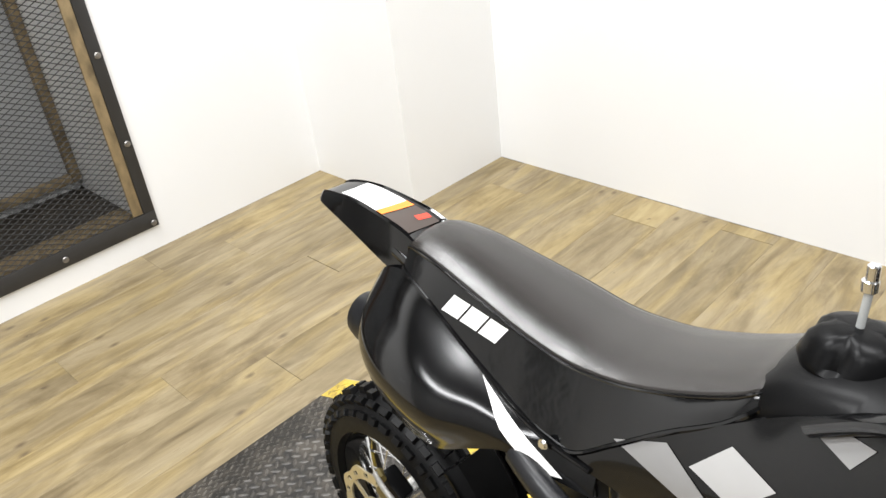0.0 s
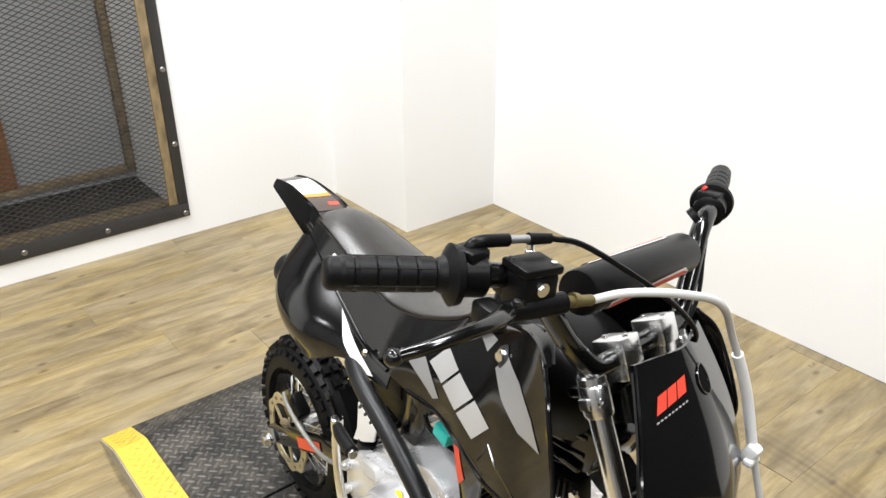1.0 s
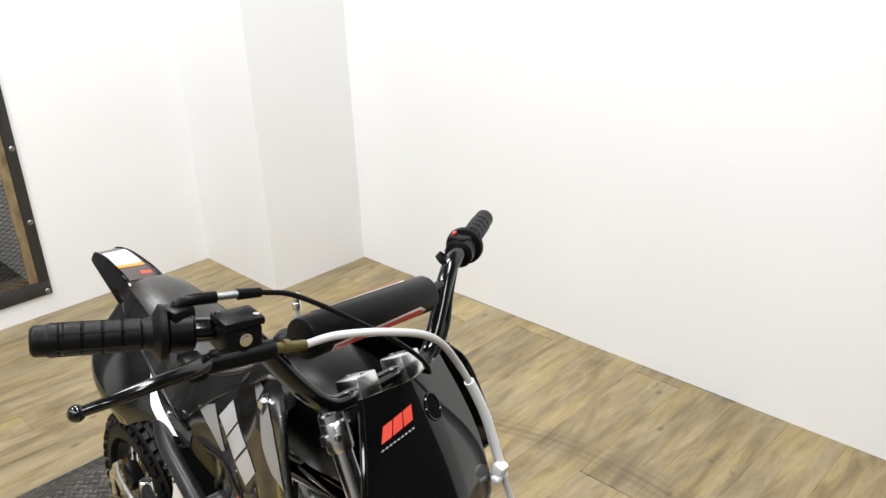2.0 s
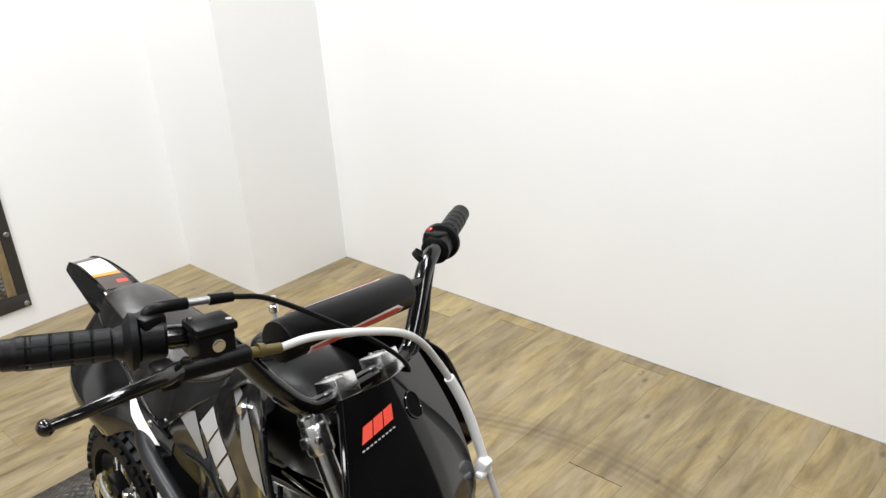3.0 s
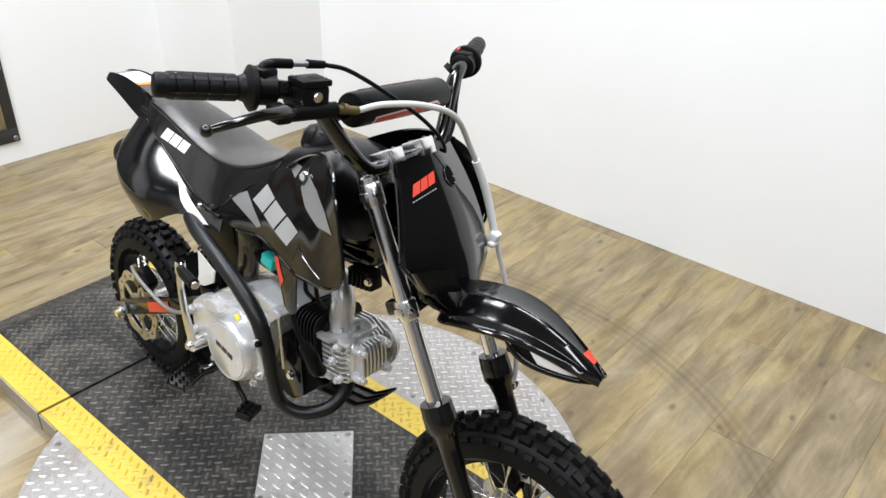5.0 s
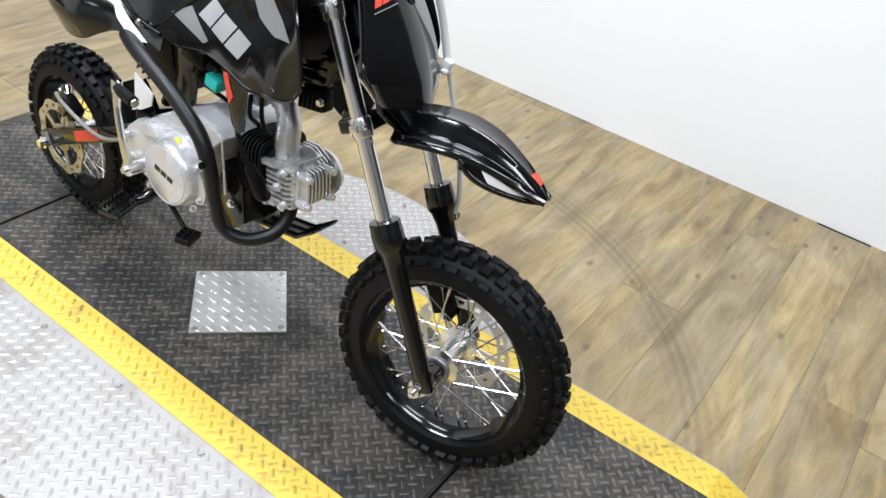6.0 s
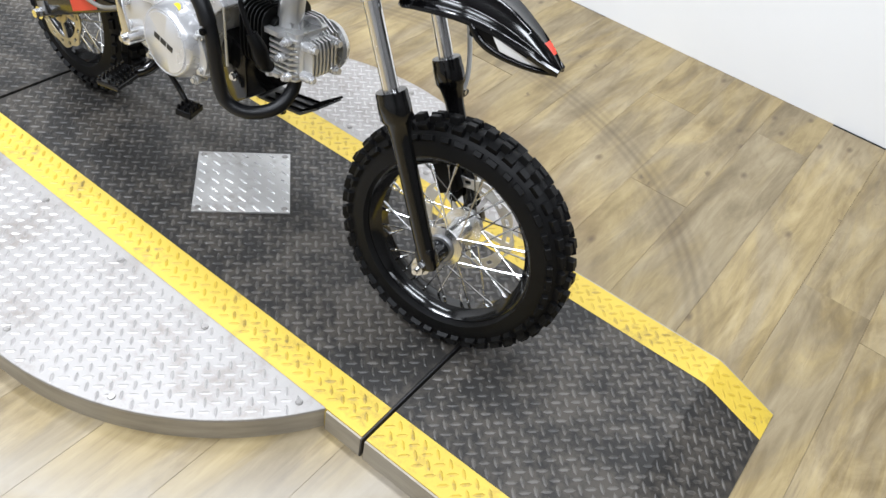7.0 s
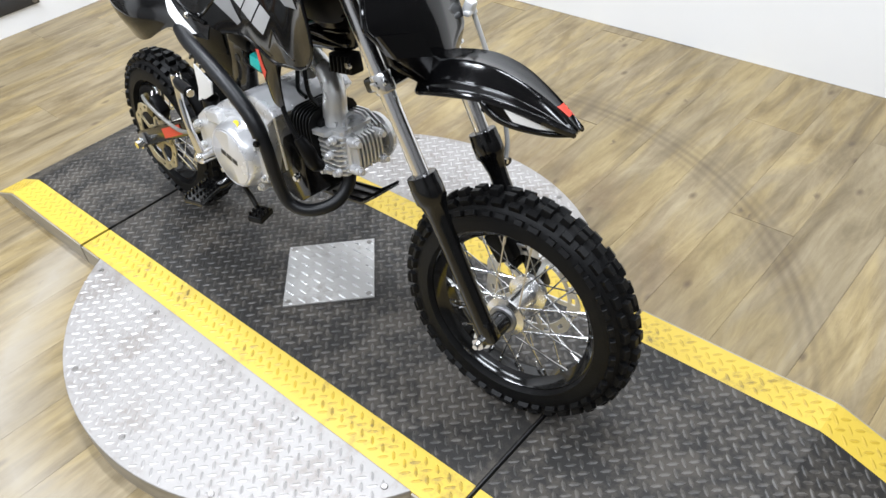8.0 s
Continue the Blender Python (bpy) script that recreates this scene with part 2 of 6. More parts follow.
DISC = mat("brake_disc_steel", (0.70, 0.69, 0.68), 0.36, 0.8, 0.15, 30)
GOLD_DISC = mat("gold_tinted_disc", (0.62, 0.55, 0.38), 0.38, 0.7, 0.2, 30)
WHITE_VINYL = mat("white_decal", (0.78, 0.77, 0.75), 0.35, 0, 0.05, 20)
GREY_VINYL = mat("silver_grey_decal", (0.42, 0.415, 0.41), 0.32, 0.25, 0.08, 20)
GREY_DARK = mat("grey_decal", (0.26, 0.257, 0.255), 0.3, 0.25, 0.1, 20)
RED_VINYL = mat("red_decal", (0.62, 0.055, 0.03), 0.38, 0, 0.1, 40)
ORANGE_VINYL = mat("orange_decal", (0.75, 0.22, 0.03), 0.4, 0, 0.05, 40)
BROWN_VINYL = mat("dark_label_print", (0.05, 0.036, 0.03), 0.4)
YELLOW_DOT = mat("yellow_dot_sticker", (0.78, 0.62, 0.02), 0.4)
TEAL = mat("teal_connector", (0.03, 0.48, 0.42), 0.4)
HOSE = mat("pale_grey_hose", (0.50, 0.50, 0.49), 0.4, 0, 0.08, 40)
SLEEVE = mat("clear_white_sleeve", (0.70, 0.70, 0.69), 0.35, 0, 0.05, 40)
BRASS = mat("olive_brass_fitting", (0.15, 0.12, 0.045), 0.4, 0.6, 0.2, 60)
# black for print, and for the shade of holes, slots and recesses
PRINT_AND_RECESS = mat("black_print_and_recess", (0.015, 0.015, 0.015), 0.5)
BRAID = mat("braided_hose", (0.33, 0.32, 0.30), 0.35, 0.5, 0.2, 60, 0.6, 900)
RED_PLASTIC = mat("red_plastic", (0.45, 0.015, 0.012), 0.3)


# Shapes
from mathutils.bvhtree import BVHTree

def part(name, bm, material, parent, label="", smooth=True, kind=""):
    """Links a bmesh as one mesh object under a thing or a part."""
    bmesh.ops.recalc_face_normals(bm, faces=bm.faces)
    me = bpy.data.meshes.new(name)
    bm.to_mesh(me)
    bm.free()
    return mesh_part(name, me, material, parent, label, smooth, kind)


def mesh_part(name, me, material, parent, label="", smooth=True, kind=""):
    me.materials.append(material)
    if smooth:
        me.polygons.foreach_set("use_smooth", [True] * len(me.polygons))
        me.set_sharp_from_angle(angle=radians(38))
    ob = new(name, me)
    ob.parent = parent
    if label or kind:
        tagged(ob, label, kind=kind)
    return ob


def thing(name, label, category, m=None, group="", kind=""):
    ob = new(name)
    if m is not None:
        ob.matrix_world = m
    return tagged(ob, label, category, group, kind)


def box(bm, c, s, bevel=0.0, m=None):
    """A box of centre c and sizes s, with rounded edges."""
    r = bmesh.ops.create_cube(bm, size=1.0)
    vs = r["verts"]
    for v in vs:
        v.co = Vector((v.co.x * s[0], v.co.y * s[1], v.co.z * s[2]))
    if bevel:
        es = list({e for v in vs for e in v.link_edges})
        out = bmesh.ops.bevel(bm, geom=es, offset=bevel, segments=2, profile=0.5, affect="EDGES")
        vs = list({v for f in out["faces"] for v in f.verts} | {v for v in vs if v.is_valid})
    for v in vs:
        v.co = (m @ v.co if m is not None else v.co) + Vector(c)
    return bm


def spline(pts, n):
    """n points along a Catmull-Rom curve through pts."""
    pts = [Vector(p) for p in pts]
    ext = [2 * pts[0] - pts[1], *pts, 2 * pts[-1] - pts[-2]]
    out = []
    segs = len(pts) - 1
    for k in range(n):
        u = k / (n - 1) * segs
        i = min(int(u), segs - 1)
        t = u - i
        a, b, c, d = ext[i : i + 4]
        out.append(0.5 * (2 * b + (c - a) * t + (2 * a - 5 * b + 4 * c - d) * t * t + (3 * b - a - 3 * c + d) * t * t * t))
    return out


def ring_faces(bm, rings, closed=True, caps=True):
    rows = [[bm.verts.new(p) for p in ring] for ring in rings]
    n = len(rows[0])
    for a, b in zip(rows, rows[1:]):
        for k in range(n if closed else n - 1):
            j = (k + 1) % n
            bm.faces.new((a[k], a[j], b[j], b[k]))
    if caps and closed:
        bm.faces.new(list(reversed(rows[0])))
        bm.faces.new(rows[-1])
    return rows


def tube(bm, pts, r, seg=10, n=None, caps=True):
    """A round tube along pts; r is one radius or one for each point."""
    path = spline(pts, n) if n else [Vector(p) for p in pts]
    rs = r if isinstance(r, (list, tuple)) else [r]
    rad = [rs[0] if len(rs) == 1 else float(np.interp(k / (len(path) - 1) * (len(rs) - 1), range(len(rs)), rs)) for k in range(len(path))]
    rings, side = [], None
    for k, p in enumerate(path):
        d = (path[min(k + 1, len(path) - 1)] - path[max(k - 1, 0)]).normalized()
        if side is None:
            side = d.orthogonal().normalized()
        side = (side - d * side.dot(d)).normalized()
        up = d.cross(side)
        rings.append([p + rad[k] * (math.cos(a) * side + math.sin(a) * up) for a in [2 * math.pi * i / seg for i in range(seg)]])
    ring_faces(bm, rings, True, caps)
    return bm


def rod(bm, a, b, r, seg=12, chamfer=0.0):
    a, b = Vector(a), Vector(b)
    d = (b - a).normalized()
    if chamfer:
        return tube(bm, [a, a + d * 1e-5, a + d * chamfer, b - d * chamfer, b - d * 1e-5, b], [r - chamfer, r - chamfer, r, r, r - chamfer, r - chamfer], seg)
    return tube(bm, [a, b], r, seg)


def turned(bm, profile, seg=48, centre=(0, 0, 0), closed=True):
    """A profile of (radius, y) turned about the y axis through centre."""
    rings = []
    for k in range(seg):
        a = 2 * math.pi * k / seg
        rings.append([Vector(centre) + Vector((r * math.cos(a), y, r * math.sin(a))) for r, y in profile])
    rings.append(rings[0])
    rows = [[bm.verts.new(p) for p in ring] for ring in rings[:-1]]
    rows.append(rows[0])
    n = len(profile)
    for a, b in zip(rows, rows[1:]):
        for k in range(n if closed else n - 1):
            j = (k + 1) % n
            bm.faces.new((a[k], a[j], b[j], b[k]))
    return bm


def slab(bm, outline, y0, y1, bevel=0.0):
    """An outline of (x, z) drawn out from y0 to y1, its outer rim rounded."""
    out = []
    cx = sum(p[0] for p in outline) / len(outline)
    cz = sum(p[1] for p in outline) / len(outline)

    def inset(d):
        return [(x - d * (x - cx) / max(1e-6, math.hypot(x - cx, z - cz)), z - d * (z - cz) / max(1e-6, math.hypot(x - cx, z - cz))) for x, z in outline]

    s = 1 if y1 > y0 else -1
    rings = [[(x, y0, z) for x, z in outline]]
    if bevel:
        rings += [[(x, y1 - s * bevel, z) for x, z in outline], [(x, y1 - s * 0.3 * bevel, z) for x, z in inset(0.3 * bevel)], [(x, y1, z) for x, z in inset(bevel)]]
    else:
        rings += [[(x, y1, z) for x, z in outline]]
    ring_faces(bm, rings)
    return bm


def rounded(outline, r=0.25, n=3):
    """Rounds the corners of a closed outline: r is the share of each side."""
    out = []
    k = len(outline)
    for i in range(k):
        a, b, c = (np.array(outline[j % k], float) for j in (i - 1, i, i + 1))
        p, q = b + (a - b) * r, b + (c - b) * r
        for t in np.linspace(0, 1, n + 1):
            out.append(tuple((1 - t) ** 2 * p + 2 * t * (1 - t) * b + t * t * q))
    return out


def moved(bm, m):
    bmesh.ops.transform(bm, matrix=m, verts=bm.verts)
    return bm


def shell(stations, nu=40, nv=14, thick=0.003, side=-1, puff=0.0, power=1.0):
    """A moulded panel between an upper and a lower edge. Stations: (xu, zu, yu, xl, zl, yl, bulge)."""
    cols = [spline([(s[0], s[1], s[2]) for s in stations], nu), spline([(s[3], s[4], s[5]) for s in stations], nu)]
    bulge = [v.x for v in spline([(s[6], 0, 0) for s in stations], nu)]
    bm = bmesh.new()
    grids = []
    for t in (0.0, thick):
        rows = []
        for k in range(nu):
            (xu, zu, yu), (xl, zl, yl) = cols[0][k], cols[1][k]
            row = []
            for j in range(nv):
                v = j / (nv - 1)
                y = yu * (1 - v) + yl * v + bulge[k] * math.sin(math.pi * v) ** power
                row.append(bm.verts.new((xu * (1 - v) + xl * v, side * (y - t), zu * (1 - v) + zl * v)))
            rows.append(row)
        grids.append(rows)
    for rows in grids:
        for a, b in zip(rows, rows[1:]):
            for j in range(nv - 1):
                bm.faces.new((a[j], a[j + 1], b[j + 1], b[j]))
    o, i = grids
    edge_o = [r[0] for r in o] + o[-1][1:] + [r[-1] for r in reversed(o[:-1])] + list(reversed(o[0][1:-1]))
    edge_i = [r[0] for r in i] + i[-1][1:] + [r[-1] for r in reversed(i[:-1])] + list(reversed(i[0][1:-1]))
    n = len(edge_o)
    for k in range(n):
        j = (k + 1) % n
        bm.faces.new((edge_o[k], edge_o[j], edge_i[j], edge_i[k]))
    return bm


def tree_of(bm):
    return BVHTree.FromBMesh(bm)


def decal(outline, tree, way, origin, lift=0.0012, cuts=3):
    """A thin sticker of the outline (a list of flat 3D points at origin's side) laid on a surface along way."""
    bm = bmesh.new()
    f = bm.faces.new([bm.verts.new(p) for p in outline])
    bmesh.ops.triangulate(bm, faces=[f])
    for _ in range(cuts):
        bmesh.ops.subdivide_edges(bm, edges=bm.edges, cuts=1, use_grid_fill=False)
        bmesh.ops.triangulate(bm, faces=bm.faces)
    way = Vector(way).normalized()
    for v in bm.verts:
        hit = tree.ray_cast(v.co + Vector(origin), way)
        if hit[0] is None:
            near = tree.find_nearest(v.co + Vector(origin) + way * 0.2)
            v.co = near[0] - way * lift
        else:
            v.co = hit[0] - way * lift
    return bm


def xz(outline):
    return [(x, 0, z) for x, z in outline]


def bars(bm_list):
    """Joins small bmeshes into one."""
    out = bmesh.new()
    for b in bm_list:
        me = bpy.data.meshes.new("join")
        b.to_mesh(me)
        b.free()
        out.from_mesh(me)
        bpy.data.meshes.remove(me)
    return out


def quad(p0, px, pz, u0, u1, v0, v1):
    """Corners of a patch in the plane p0 + u px + v pz."""
    return [tuple(p0[k] + u * px[k] + v * pz[k] for k in range(len(p0))) for u, v in ((u0, v0), (u1, v0), (u1, v1), (u0, v1))]


def emblem(put, p0, px, pz, name, paint, parent, label, link):
    """Three plain slanted blocks side by side; put lays an outline on the surface."""
    for k in range(3):
        ob = link(name, put(quad(p0, px, pz, (k + 0.05) / 3, (k + 0.95) / 3, 0.0, 1.0), 0.0010), paint, parent, label)
    return ob


# The room
WALL_L, WALL_R, WALL_BACK, WALL_FAR = -2.004, 1.405, -3.0, 3.2


def wall(name, lo, hi, label, paint=None):
    bm = bmesh.new()
    box(bm, [(a + b) / 2 for a, b in zip(lo, hi)], [b - a for a, b in zip(lo, hi)])
    return tagged(part(name, bm, paint or WALL, None, "", False), label, "wall", kind="structure")


OPEN_Y0, OPEN_Y1, OPEN_Z0, OPEN_Z1 = -1.25, 0.301, 0.066, 2.0
wl = "plain white painted interior wall"
wall("wall_west", (WALL_L - 0.12, OPEN_Y1, FLOOR_Z), (WALL_L, 1.0, CEIL_Z), wl + " with a caged opening")
wall("wall_west_sill", (WALL_L - 0.12, OPEN_Y0, FLOOR_Z), (WALL_L, OPEN_Y1, OPEN_Z0), "low white wall below the caged opening")
wall("wall_west_lintel", (WALL_L - 0.12, OPEN_Y0, OPEN_Z1), (WALL_L, OPEN_Y1, CEIL_Z), "white wall above the caged opening")
wall("wall_west_rear", (WALL_L - 0.12, WALL_BACK, FLOOR_Z), (WALL_L, OPEN_Y0, CEIL_Z), wl)
wall("wall_pier", (WALL_L - 0.12, 0.975, FLOOR_Z), (-1.507, WALL_R + 0.12, CEIL_Z), "white boxed-out pier in the room's corner")
wall("wall_north", (-1.507, WALL_R, FLOOR_Z), (1.25, WALL_R + 0.12, CEIL_Z), wl)
# these three walls are unseen, added dark to keep reflections deep
wall("wall_north_unseen", (1.25, WALL_R, FLOOR_Z), (WALL_FAR + 0.12, WALL_R + 0.12, CEIL_Z), "unseen charcoal wall, added to darken reflections", DARK_WALL)
wall("wall_south", (WALL_L - 0.12, WALL_BACK - 0.12, FLOOR_Z), (WALL_FAR + 0.12, WALL_BACK, CEIL_Z), "unseen grey wall, added to darken reflections", GREY_WALL)
wall("wall_east", (WALL_FAR, WALL_BACK, FLOOR_Z), (WALL_FAR + 0.12, WALL_R, CEIL_Z), "unseen dark wall, added to darken reflections", DARK_WALL)
# unseen ceiling, its dark tone keeps the black plastic from greying
bm = bmesh.new()
box(bm, ((WALL_L + WALL_FAR) / 2 - 0.3, (WALL_BACK + WALL_R) / 2, CEIL_Z + 0.06), (WALL_FAR - WALL_L + 1.4, WALL_R - WALL_BACK + 0.5, 0.12))
tagged(part("ceiling", bm, CEIL, None, "", False), "unseen flat ceiling, dark to deepen reflections", "ceiling", kind="structure")


def ceiling_light(x, y):
    """A slim white panel with a raised rim and end caps."""
    ob = thing("ceiling_light", "slim white panel light fixed to the ceiling", "ceiling light", pose(x, y, CEIL_Z), "ceiling panels")
    bm = bmesh.new()
    box(bm, (0, 0, -0.03), (1.22, 0.32, 0.06), 0.010)
    part("housing", bm, LAMP_WHITE, ob)
    for s in (-1, 1):
        bm = bmesh.new()
        box(bm, (s * 0.615, 0, -0.034), (0.016, 0.34, 0.07), 0.004)
        part("end_cap", bm, LAMP_WHITE, ob)
    return ob


for lx, ly, watts in LAMPS:
    ceiling_light(lx, ly)


# The caged opening: a recess with a wood-framed grey pane behind expanded steel
def recess():
    """Reveal and back of the recess behind the cage."""
    d = 0.30
    x0, x1 = WALL_L - 0.12 - d, WALL_L - 0.12
    xm, ym, wide = (x0 + x1) / 2, (OPEN_Y0 + OPEN_Y1) / 2, OPEN_Y1 - OPEN_Y0
    for name, c, s in (("wall_reveal_north", (xm, OPEN_Y1 + 0.03, 1.0), (d, 0.06, 2.2)), ("wall_reveal_south", (xm, OPEN_Y0 - 0.03, 1.0), (d, 0.06, 2.2)), ("wall_reveal_sill", (xm, ym, OPEN_Z0 - 0.03), (d, wide, 0.06)), ("wall_reveal_head", (xm, ym, OPEN_Z1 + 0.03), (d, wide, 0.06)), ("wall_recess_back", (x0 - 0.03, ym, 1.0), (0.06, wide + 0.12, 2.2))):
        bm = bmesh.new()
        box(bm, c, s)
        tagged(part(name, bm, DARK_SILL if name == "wall_reveal_sill" else WALL, None, "", False), "dark brown sill behind the steel mesh" if name == "wall_reveal_sill" else "white painted recess behind the steel mesh", "wall", kind="structure")
    return x0


RX = recess()
win = thing("window_1", "brown wood-framed grey dusty pane behind steel mesh", "window", pose(RX, 0, 0), kind="structure")
WY1, WZ0 = 0.299, 0.102
for y0, y1, z0, z1 in ((WY1 - 0.031, WY1, WZ0, 1.95), (-1.15, -1.115, WZ0, 1.95), (-1.115, WY1 - 0.031, WZ0, WZ0 + 0.028), (-1.115, WY1 - 0.031, 1.9, 1.95), (-0.25, -0.124, WZ0 + 0.028, 1.9)):
    bm = bmesh.new()
    box(bm, (0.022, (y0 + y1) / 2, (z0 + z1) / 2), (0.044, y1 - y0, z1 - z0), 0.004)
    part("window_frame", bm, STUD if y1 - y0 > 0.5 or y0 > 0 else BOARD, win)
for y0, y1 in ((-1.115, -0.25), (-0.124, WY1 - 0.031)):
    bm = bmesh.new()
    box(bm, (0.010, (y0 + y1) / 2, 0.998), (0.012, y1 - y0 - 0.002, 1.80))
    part("pane", bm, PANE, win, "", False)

cage = thing("steel_cage", "black steel angle frame with expanded metal mesh, bolted to the wall", "security cage", pose(WALL_L, 0, 0))
CY0, CY1, CZ0, CZ1 = -1.30, 0.349, 0.027, 2.05
AW, PW = 0.052, 0.036
for name, lo, hi in (("frame_rail", (CY0, CZ0), (CY1, CZ0 + AW)), ("frame_rail", (CY0, CZ1 - AW), (CY1, CZ1)), ("frame_post", (CY1 - PW, CZ0 + AW), (CY1, CZ1 - AW)), ("frame_post", (CY0, CZ0 + AW), (CY0 + PW, CZ1 - AW))):
    bm = bmesh.new()
    box(bm, (0.006, (lo[0] + hi[0]) / 2, (lo[1] + hi[1]) / 2), (0.008, hi[0] - lo[0], hi[1] - lo[1]), 0.0015)
    if name == "frame_post":
        e = lo[0] + 0.003 if lo[0] > 0 else hi[0] - 0.003
        box(bm, (-0.018, e, (lo[1] + hi[1]) / 2), (0.036, 0.006, hi[1] - lo[1]), 0.001)
    part(name, bm, STEEL_BLACK, cage)
for by, bz in [(0.333, 0.042 + 0.263 * k) for k in range(7)] + [(0.323 - 0.268 * k, 0.051) for k in range(1, 6)]:
    bm = bmesh.new()
    rod(bm, (0.010, by, bz), (0.016, by, bz), 0.0095, 12, 0.002)
    rod(bm, (0.016, by, bz), (0.020, by, bz), 0.005, 6)
    part("bolt", bm, SCREW, cage)
for c, s in (((0.003, CY1 - PW - 0.0165, (CZ0 + CZ1) / 2), (0.012, 0.032, CZ1 - CZ0 - 2 * AW - 0.002)), ((-0.050, -0.488, 0.0765), (0.078, 1.55, 0.021))):
    bm = bmesh.new()
    box(bm, c, s, 0.004)
    part("wood_batten", bm, STUD, cage)


def expanded_mesh(y0, y1, z0, z1, dy, dz):
    """Crossing slanted steel strands that leave lozenge openings."""
    verts, faces = [], []
    slope = dz / dy
    for sgn in (1, -1):
        k0 = int(math.floor((z0 - slope * (y1 - y0)) / dz)) - 1
        for k in range(k0, int(z1 / dz) + int(slope * (y1 - y0) / dz) + 3):
            # z = c + sgn * slope * (y - y0)
            c = k * dz + (0 if sgn > 0 else dz / 2)
            pts = []
            for y in (y0, y1):
                z = c + sgn * slope * (y - y0)
                pts.append([y, z])
            (ya, za), (yb, zb) = pts
            lo, hi = 0.0, 1.0
            if abs(zb - za) > 1e-9:
                t0, t1 = sorted(((z0 - za) / (zb - za), (z1 - za) / (zb - za)))
                lo, hi = max(0, t0), min(1, t1)
            if hi - lo < 0.004:
                continue
            a = (ya + (yb - ya) * lo, za + (zb - za) * lo)
            b = (ya + (yb - ya) * hi, za + (zb - za) * hi)
            n = len(verts)
            w, x = 0.0015, -0.004 - (0.0015 if sgn > 0 else 0)
            for (yy, zz) in (a, b):
                verts += [(x, yy, zz - w), (x + 0.0022, yy, zz), (x, yy, zz + w), (x - 0.0022, yy, zz)]
            faces += [(n + i, n + (i + 1) % 4, n + 4 + (i + 1) % 4, n + 4 + i) for i in range(4)]
    me = bpy.data.meshes.new("steel_mesh")
    me.from_pydata(verts, [], faces)
    return me


mesh_part("steel_mesh", expanded_mesh(CY0 + AW - 0.01, CY1 - AW + 0.004, CZ0 + AW - 0.01, CZ1 - AW, 0.034, 0.0165), MESH, cage, "raw expanded steel mesh", False, "stuff")


# Turntable and ramps
RAMP_END = {1: 1.058, -1: 1.036}


def profile_z(x):
    """Height of the track: flat, then a short slope down to the floor at either end."""
    d = abs(x - TABLE_X) - RAMP_END[1 if x > TABLE_X else -1] + 0.123
    return 0.0 if d < 0 else max(FLOOR_Z + 0.002, -d / 0.125 * 0.048)


LUG = 0.0178


def lugs(x0, x1, inside, turn=45.0, pitch=LUG, zf=None, long=0.0220, wide=0.0068, high=0.0013, one_way=False):
    """Raised tread lozenges, crossing ways by turns, over the part of the plane that inside(x, y) admits."""
    c, s = math.cos(radians(turn)), math.sin(radians(turn))
    verts, faces = [], []
    n = int(2.4 / pitch)
    for i in range(-n, n):
        for j in range(-n, n):
            x, y = pitch * (c * i - s * j), pitch * (s * i + c * j)
            if not (x0 < x < x1) or not inside(x, y):
                continue
            if one_way and (i + j) % 2:
                continue
            a = radians(turn) + (0 if (i + j) % 2 else math.pi / 2)
            ca, sa = math.cos(a), math.sin(a)
            k = len(verts)
            for u, v, z in ((-0.5, 0, 0), (-0.22, 0.5, 0), (0.22, 0.5, 0), (0.5, 0, 0), (0.22, -0.5, 0), (-0.22, -0.5, 0), (-0.26, 0, 1), (0.26, 0, 1)):
                px, py = x + ca * u * long - sa * v * wide, y + sa * u * long + ca * v * wide
                verts.append((px, py, (zf(px) if zf else 0.0) + z * high - 0.0001))
            faces += [(k, k + 1, k + 6), (k + 1, k + 2, k + 7, k + 6), (k + 2, k + 3, k + 7), (k + 3, k + 4, k + 7), (k + 4, k + 5, k + 6, k + 7), (k + 5, k, k + 6)]
    me = bpy.data.meshes.new("tread_lug")
    me.from_pydata(verts, [], faces)
    return me


DISC_R, TRACK_W, STRIPE_W = 0.557, 0.2825, 0.071
INNER = TRACK_W - STRIPE_W


def strip(x0, x1, y0, y1, zf=None, bottom=FLOOR_Z, step=0.03):
    """A deck strip with its own thickness down to the floor."""
    bm = bmesh.new()
    n = max(2, int((x1 - x0) / step)) if zf else 2
    rings = []
    for k in range(n):
        x = x0 + (x1 - x0) * k / (n - 1)
        z = zf(x) if zf else 0.0
        rings.append([(x, y0, bottom), (x, y1, bottom), (x, y1, z), (x, y0, z)])
    ring_faces(bm, rings)
    return bm


DECK = Matrix.Translation((0, 0.0025, 0)) @ pose(0, 0, 0, 0, 0, 0.4)  # the deck stands a little askew in the room
table = thing("turntable", "round diamond-plate vehicle turntable with a black and yellow track", "turntable", DECK)
